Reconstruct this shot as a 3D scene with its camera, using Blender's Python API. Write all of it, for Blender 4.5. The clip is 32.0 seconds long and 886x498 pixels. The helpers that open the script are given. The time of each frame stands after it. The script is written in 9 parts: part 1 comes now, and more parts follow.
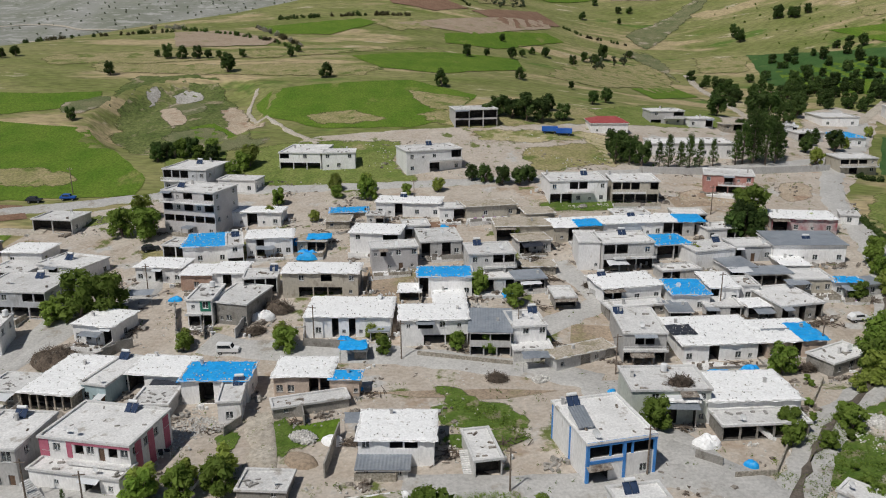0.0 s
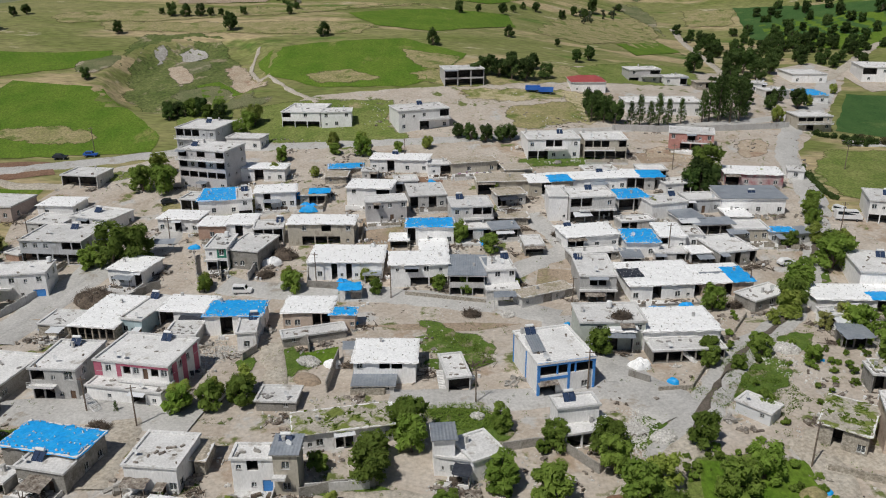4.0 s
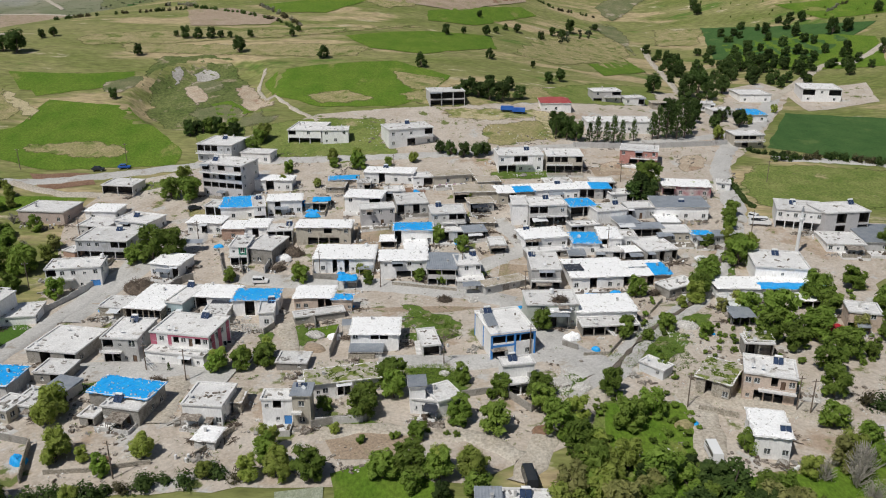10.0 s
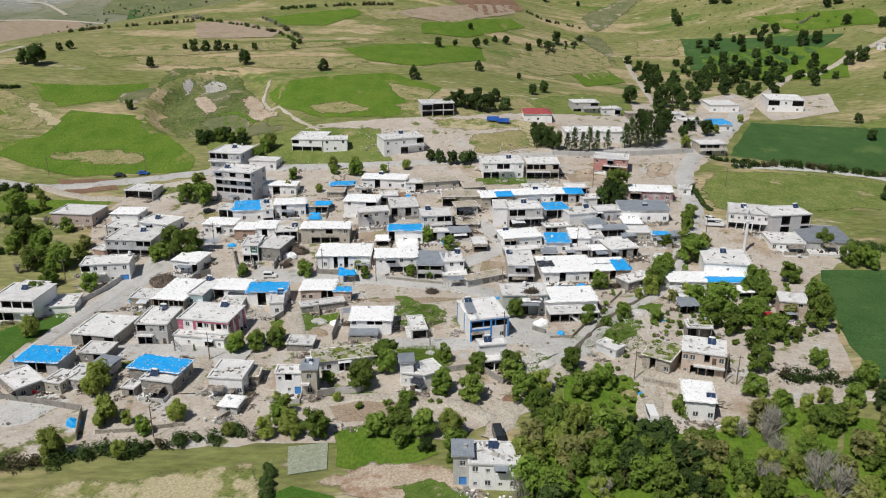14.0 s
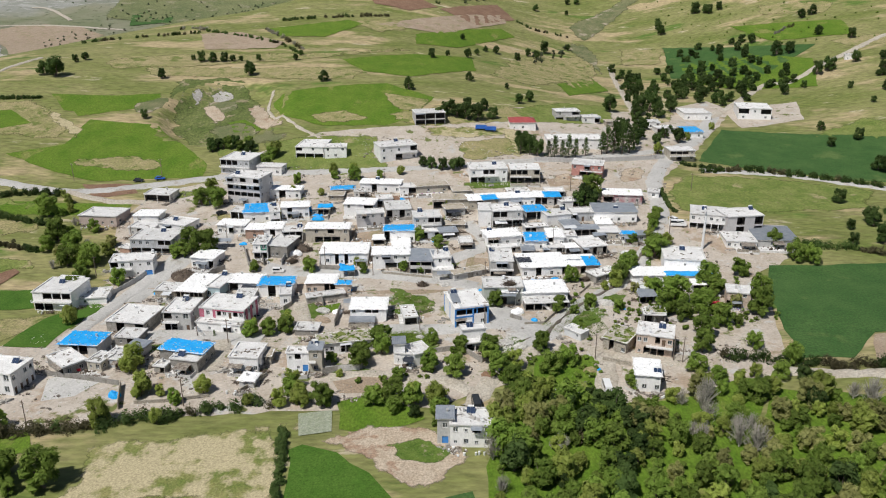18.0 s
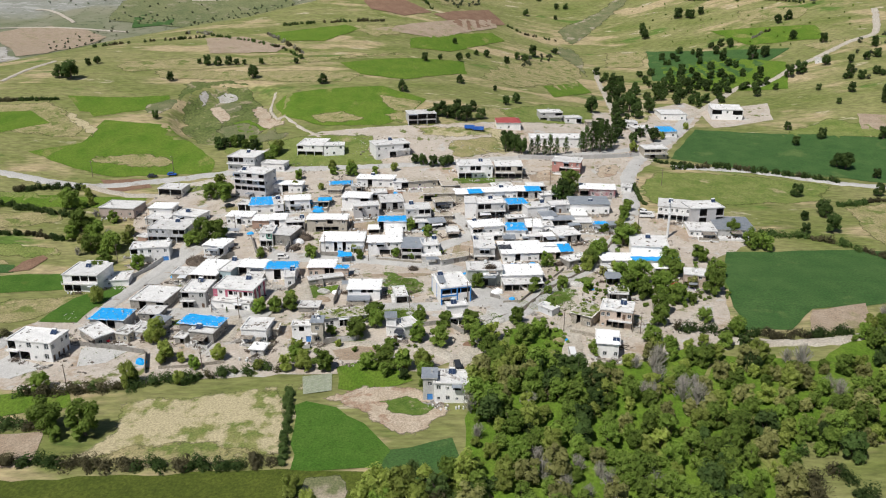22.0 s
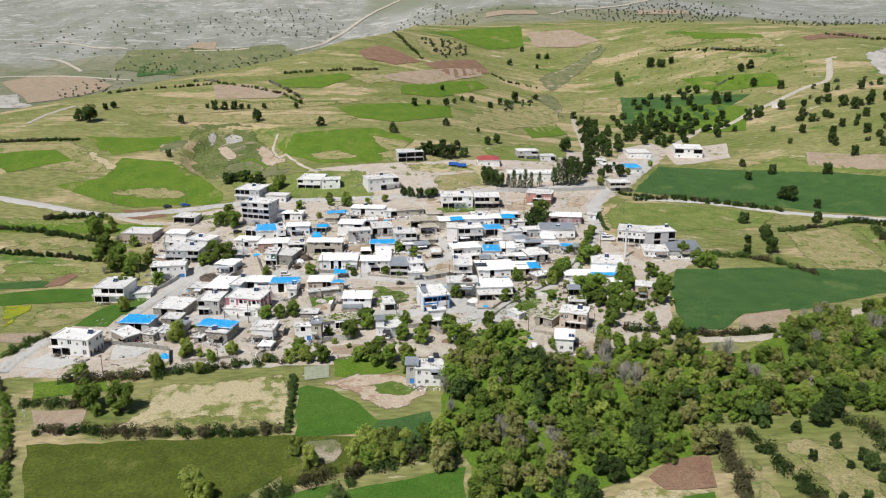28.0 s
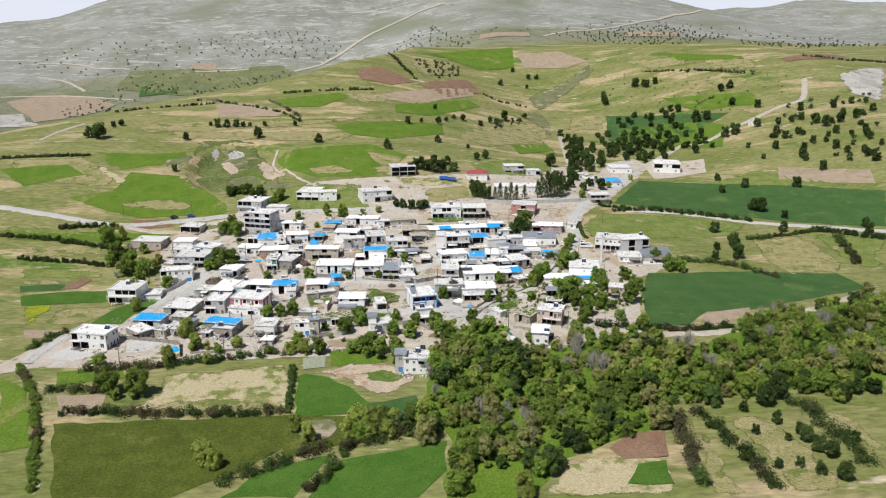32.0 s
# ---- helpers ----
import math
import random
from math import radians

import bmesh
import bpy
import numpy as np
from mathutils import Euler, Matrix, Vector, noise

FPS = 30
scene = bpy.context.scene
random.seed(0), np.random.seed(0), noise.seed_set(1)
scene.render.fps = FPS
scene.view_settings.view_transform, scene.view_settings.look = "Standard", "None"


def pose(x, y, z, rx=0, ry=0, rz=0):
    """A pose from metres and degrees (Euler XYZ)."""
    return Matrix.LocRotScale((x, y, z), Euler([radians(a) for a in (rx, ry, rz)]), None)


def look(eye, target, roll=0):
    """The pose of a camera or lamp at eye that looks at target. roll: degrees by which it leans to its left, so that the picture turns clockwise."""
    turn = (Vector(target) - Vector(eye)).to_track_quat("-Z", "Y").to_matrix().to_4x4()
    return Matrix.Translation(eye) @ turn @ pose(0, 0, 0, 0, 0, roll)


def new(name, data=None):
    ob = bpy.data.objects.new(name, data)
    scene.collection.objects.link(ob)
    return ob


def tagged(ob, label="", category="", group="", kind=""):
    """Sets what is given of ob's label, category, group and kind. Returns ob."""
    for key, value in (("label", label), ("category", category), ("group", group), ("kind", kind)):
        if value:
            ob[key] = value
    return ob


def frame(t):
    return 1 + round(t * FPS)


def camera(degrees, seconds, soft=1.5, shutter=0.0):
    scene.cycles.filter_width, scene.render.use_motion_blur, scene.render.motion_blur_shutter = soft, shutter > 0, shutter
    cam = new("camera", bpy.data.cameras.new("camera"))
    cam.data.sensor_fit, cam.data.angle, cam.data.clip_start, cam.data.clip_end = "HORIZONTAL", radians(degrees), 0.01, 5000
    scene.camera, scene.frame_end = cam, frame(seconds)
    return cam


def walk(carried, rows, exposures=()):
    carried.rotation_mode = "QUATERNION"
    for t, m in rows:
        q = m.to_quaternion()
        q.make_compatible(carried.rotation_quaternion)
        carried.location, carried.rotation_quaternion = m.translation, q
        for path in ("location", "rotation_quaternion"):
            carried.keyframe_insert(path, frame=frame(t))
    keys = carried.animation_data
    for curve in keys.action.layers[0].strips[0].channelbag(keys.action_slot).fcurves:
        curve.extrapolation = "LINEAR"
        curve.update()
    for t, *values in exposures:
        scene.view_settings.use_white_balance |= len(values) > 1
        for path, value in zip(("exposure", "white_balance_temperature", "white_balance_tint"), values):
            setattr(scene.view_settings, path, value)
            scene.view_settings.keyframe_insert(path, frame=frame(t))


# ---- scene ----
cam = camera(58.99, 32.0, soft=1.05)
PATH = [
    (0, (-7.70, -111.49, 62.53), (-7.70, 32.48, 20.43), -0.26),
    (1, (-6.84, -116.60, 64.72), (-6.88, 26.62, 20.13), -0.27),
    (2, (-5.80, -121.97, 66.81), (-5.92, 20.36, 19.48), -0.35),
    (3, (-4.81, -127.86, 69.10), (-4.92, 13.55, 19.07), -0.37),
    (4, (-4.04, -133.85, 71.18), (-4.13, 6.85, 19.19), -0.35),
    (4.5, (-3.61, -137.12, 72.30), (-3.71, 3.18, 19.25), -0.38),
    (6.5, (-2.22, -150.05, 76.82), (-2.06, -10.21, 22.55), -0.32),
    (7, (-1.90, -153.32, 78.05), (-1.60, -13.24, 24.40), -0.24),
    (8, (-1.05, -159.99, 80.27), (-0.63, -19.31, 28.21), -0.22),
    (9, (-0.48, -166.69, 82.49), (0.20, -25.88, 30.80), -0.17),
    (10, (0.15, -173.21, 84.73), (1.04, -32.37, 33.13), -0.08),
    (11, (0.94, -180.07, 87.14), (1.99, -39.23, 35.53), -0.05),
    (12, (1.58, -186.99, 89.42), (2.75, -46.13, 37.88), -0.01),
    (13, (2.26, -193.99, 91.86), (3.56, -53.13, 40.32), -0.04),
    (14, (2.72, -201.04, 94.21), (4.22, -60.17, 42.71), 0.01),
    (14.5, (3.06, -204.69, 95.56), (4.61, -63.85, 43.99), -0.01),
    (16.5, (4.38, -219.01, 100.33), (6.11, -78.13, 48.86), -0.01),
    (17, (4.70, -222.55, 101.59), (6.48, -81.68, 50.07), -0.03),
    (18, (5.29, -229.57, 103.90), (7.22, -88.71, 52.37), -0.01),
    (19, (5.96, -236.81, 106.11), (7.98, -95.95, 54.58), -0.01),
    (20, (6.57, -244.01, 108.04), (8.79, -103.14, 56.54), 0.05),
    (21, (7.34, -251.13, 109.02), (9.67, -110.28, 57.48), 0.05),
    (22, (8.28, -258.51, 109.59), (10.70, -117.67, 58.06), 0.05),
    (23, (8.79, -265.90, 110.03), (11.45, -125.03, 58.59), 0.07),
    (24, (9.59, -273.29, 110.43), (12.32, -131.96, 60.27), 0.08),
    (24.5, (9.84, -277.02, 110.73), (12.68, -135.44, 61.26), 0.06),
    (26.5, (11.12, -291.56, 111.46), (14.40, -148.78, 65.58), 0.04),
    (27, (11.56, -294.92, 111.65), (14.91, -151.87, 66.63), 0.02),
    (28, (12.27, -301.85, 112.08), (15.80, -158.24, 68.92), 0.06),
    (29, (13.02, -308.75, 112.39), (16.70, -164.57, 71.16), 0.08),
    (30, (14.00, -315.68, 112.78), (17.79, -171.06, 73.13), 0.05),
    (31, (14.95, -322.62, 113.06), (18.82, -177.98, 73.52), 0.06),
    (32, (15.77, -329.58, 113.45), (19.80, -184.95, 73.88), 0.06),
]
walk(cam, [(t, look(eye, aim, roll)) for t, eye, aim, roll in PATH], exposures=[(0, -0.62), (4, -0.58), (9, -0.46), (14, -0.31), (20, -0.17), (32, -0.04)])

# ---- sky and sun ----
SUN_FROM = Vector((-0.36, -0.40, 0.84)).normalized()
world = bpy.data.worlds.new("world")
scene.world = world
world.use_nodes = True
sky = world.node_tree.nodes.new("ShaderNodeTexSky")
sky.sky_type, sky.sun_disc = "NISHITA", False
sky.sun_elevation = math.asin(SUN_FROM.z)
sky.sun_rotation = math.atan2(SUN_FROM.x, SUN_FROM.y)
sky.air_density, sky.dust_density, sky.ozone_density = 1.0, 0.8, 2.0
world.node_tree.links.new(sky.outputs[0], world.node_tree.nodes["Background"].inputs[0])
world.node_tree.nodes["Background"].inputs[1].default_value = 0.05
sun = new("sun", bpy.data.lights.new("sun", "SUN"))
sun.data.energy, sun.data.angle, sun.data.color = 4.5, radians(0.6), (1.0, 0.97, 0.92)
sun.matrix_world = look(SUN_FROM * 200, (0, 0, 0))


# ---- relief of the land ----
HILL_X, HILL_Y = np.arange(-420, 560, 140.0), np.arange(-230, 700, 115.0)
HILLS = np.array([-4.5, -6.0, -0.8, -7.5, 3.6, -3.8, 3.5, 2.8, -1.2, -2.3, -2.2, -1.4, 0.2, 3.1, 2.3, 0.5, -0.1, 2.5, 1.4, 3.6, 19.9, -9.5, 9.7, -4.9, -1.4, 2.9, -12.6, 19.4, -4.3, 8.8, 0.7, 10.9, -7.1, 3.4, 10.8, -18.3, 11.0, -0.9, 2.6, -16.8, 3.2, 6.9, -45.7, -5.2, 6.6, 17.6, -17.4, 4.9, 14.7, -9.3, -9.7, 10.7, 3.7, -10.6, 15.6, 12.1, -0.3, -0.7, 5.0, 4.5, 10.2, 3.0, -9.5])


def smooth(a, b, v):
    k = np.clip((v - a) / (b - a), 0, 1)
    return k * k * (3 - 2 * k)


def ripple(x, y, size, seed):
    """Cheap layered waves, about -1 to 1."""
    rng = np.random.RandomState(seed)
    total = 0
    for octave in range(5):
        for _ in range(4):
            ang, ph = rng.uniform(0, 6.28, 2)
            f = 6.28 / size * 2 ** octave * rng.uniform(0.7, 1.4)
            total = total + np.sin((x * np.cos(ang) + y * np.sin(ang)) * f + ph) / 2.2 ** octave
    return total / 4.5


def beyond(x, y):
    """0 on the village's side of the western crest, 1 in the valley behind it."""
    crest = np.interp(x, [-900, -340, -250, -140, -91, -43, -5, 60, 200], [240, 300, 372, 400, 432, 512, 605, 900, 3000])
    return smooth(0, 165, (y - crest) * 0.8)


def land(x, y):
    """Height of the ground."""
    x, y = np.asarray(x, float), np.asarray(y, float)
    z = 0.14 * np.clip(y - 20, 0, 620)
    i = 0
    for cy in HILL_Y:
        for cx in HILL_X:
            z = z + HILLS[i] * np.exp(-((x - cx) / 140) ** 2 - ((y - cy) / 120) ** 2)
            i += 1
    # an eroded hollow in the hillside, open towards the village
    k = 1 - ((x + 106) / 34) ** 2 - ((y - 192) / 46) ** 2
    z = z - 6.5 * smooth(0.0, 0.45, k) + 1.6 * smooth(0.55, 0.95, k)
    # behind the western crest the ground falls to the next valley
    r, bearing = np.hypot(x - 16, y + 330), np.degrees(np.arctan2(x - 16, y + 330))
    vale = -4 + 10 * smooth(900, 1500, r) + 4 * ripple(x, y, 240, 21)
    fall = beyond(x, y)
    z = z * (1 - fall) + vale * fall
    # the bare mountain, its skyline by bearing, and a farther range in the east
    up = np.interp(bearing, [-60, -28, -24, -20, -10, 0, 10, 16, 20, 22.5, 26, 40], [0.0, 0.45, 1.0, 2.3, 3.7, 4.1, 3.4, 2.4, 1.6, 0.9, 0.2, -0.6])
    top = 113 + 2500 * np.tan(np.radians(up)) + 7 * ripple(x, y, 420, 3)
    z = z + (94 * smooth(-6, 6, bearing) - 2 - z) * smooth(1080, 1380, r)
    rise = smooth(1300, 2550, r) ** 0.85
    z = z + (top - z) * rise * (1 - 0.45 * smooth(2700, 3400, r)) + smooth(1250, 1800, r) * 5 * ripple(x, y, 260, 8)
    up2 = np.interp(bearing, [-30, 10, 19, 22, 25, 28, 40], [-1, 0, 1.5, 1.7, 2.25, 1.9, 2.2])
    z = z + smooth(3000, 4000, r) * np.maximum(0, 113 + 4000 * np.tan(np.radians(up2)) + 22 * ripple(x, y, 600, 4) - z)
    return z + smooth(150, 500, y) * 1.0 * ripple(x, y, 160, 5)


# ---- materials ----
def material(name, a, b, size, rough=0.9, bump=0.15, fine=0.5, patch=None, patch_size=20.0, patch_at=0.55, stretch=(1, 1, 1), vary=0.0, metal=0.0, fine_amount=0.35, extra=()):
    """Two colours mixed in soft clouds of that size, finer grain over them, and patches of a third colour."""
    m = bpy.data.materials.new(name)
    m.use_nodes = True
    n, l = m.node_tree.nodes, m.node_tree.links
    bsdf = n["Principled BSDF"]
    geo = n.new("ShaderNodeNewGeometry")
    scale = n.new("ShaderNodeVectorMath")
    scale.operation = "MULTIPLY"
    scale.inputs[1].default_value = stretch
    l.new(geo.outputs["Position"], scale.inputs[0])

    def cloud(sz, detail):
        t = n.new("ShaderNodeTexNoise")
        t.inputs["Scale"].default_value, t.inputs["Detail"].default_value = 1.0 / sz, detail
        t.inputs["Roughness"].default_value = 0.62
        l.new(scale.outputs[0], t.inputs["Vector"])
        return t.outputs["Fac"]

    def ramp(v, lo, hi):
        r = n.new("ShaderNodeMapRange")
        r.inputs["From Min"].default_value, r.inputs["From Max"].default_value = lo, hi
        l.new(v, r.inputs["Value"])
        return r.outputs[0]

    def mix(f, x, y, kind="MIX"):
        k = n.new("ShaderNodeMix")
        k.data_type, k.blend_type = "RGBA", kind
        for s, v in ((k.inputs[0], f), (k.inputs[6], x), (k.inputs[7], y)):
            if isinstance(v, bpy.types.NodeSocket):
                l.new(v, s)
            else:
                s.default_value = v
        return k.outputs[2]

    col = mix(ramp(cloud(size, 5), 0.35, 0.65), (*a, 1), (*b, 1))
    if patch:
        col = mix(ramp(cloud(patch_size, 4), patch_at, patch_at + 0.08), col, (*patch, 1))
    for tone, sz, at in extra:
        col = mix(ramp(cloud(sz, 6), at, at + 0.06), col, (*tone, 1))
    grain = cloud(fine, 6)
    lo, hi = 1 - fine_amount, 1 + fine_amount
    g = n.new("ShaderNodeMapRange")
    g.inputs["From Min"].default_value, g.inputs["From Max"].default_value = 0.3, 0.7
    g.inputs["To Min"].default_value, g.inputs["To Max"].default_value = lo, hi
    l.new(grain, g.inputs["Value"])
    col = mix(1.0, col, g.outputs[0], "MULTIPLY")
    if vary:
        info = n.new("ShaderNodeObjectInfo")
        v = n.new("ShaderNodeMapRange")
        v.inputs["To Min"].default_value, v.inputs["To Max"].default_value = 1 - vary, 1 + vary
        l.new(info.outputs["Random"], v.inputs["Value"])
        col = mix(1.0, col, v.outputs[0], "MULTIPLY")
    l.new(col, bsdf.inputs["Base Color"])
    bsdf.inputs["Roughness"].default_value, bsdf.inputs["Metallic"].default_value = rough, metal
    bsdf.inputs["Specular IOR Level"].default_value = 0.25
    if bump:
        bn = n.new("ShaderNodeBump")
        bn.inputs["Strength"].default_value, bn.inputs["Distance"].default_value = bump, fine * 0.5
        l.new(grain, bn.inputs["Height"])
        l.new(bn.outputs[0], bsdf.inputs["Normal"])
    return m


def leaf(name, a, b, vary=0.25, warm=(0.20, 0.19, 0.06)):
    """Leaves; every tree has a tone of its own, in brightness and a little in hue."""
    m = material(name, a, b, 1.4, rough=0.75, bump=0, fine=0.5, fine_amount=0.18)
    n, l = m.node_tree.nodes, m.node_tree.links
    bsdf, out = n["Principled BSDF"], n["Material Output"]
    src = bsdf.inputs["Base Color"].links[0].from_socket
    info, at = n.new("ShaderNodeObjectInfo"), n.new("ShaderNodeAttribute")
    at.attribute_name = "tone"

    def sums(kind, p, q):
        k = n.new("ShaderNodeMath")
        k.operation = kind
        for socket, v in zip(k.inputs, (p, q)):
            if isinstance(v, bpy.types.NodeSocket):
                l.new(v, socket)
            else:
                socket.default_value = v
        return k.outputs[0]

    tone = sums("FRACT", sums("ADD", info.outputs["Random"], at.outputs["Fac"]), 0)
    hue = n.new("ShaderNodeMix")
    hue.data_type = "RGBA"
    l.new(sums("MULTIPLY", sums("FRACT", sums("MULTIPLY", tone, 7.31), 0), 0.2), hue.inputs[0])
    l.new(src, hue.inputs[6])
    hue.inputs[7].default_value = (*warm, 1)
    light = n.new("ShaderNodeMix")
    light.data_type, light.blend_type = "RGBA", "MULTIPLY"
    light.inputs[0].default_value = 1
    l.new(hue.outputs[2], light.inputs[6])
    l.new(sums("ADD", sums("MULTIPLY", tone, 2 * vary), 1 - vary), light.inputs[7])
    l.new(light.outputs[2], bsdf.inputs["Base Color"])
    tr, add = n.new("ShaderNodeBsdfTranslucent"), n.new("ShaderNodeMixShader")
    l.new(light.outputs[2], tr.inputs["Color"])
    add.inputs[0].default_value = 0.42
    l.new(bsdf.outputs[0], add.inputs[1])
    l.new(tr.outputs[0], add.inputs[2])
    l.new(add.outputs[0], out.inputs["Surface"])
    return m


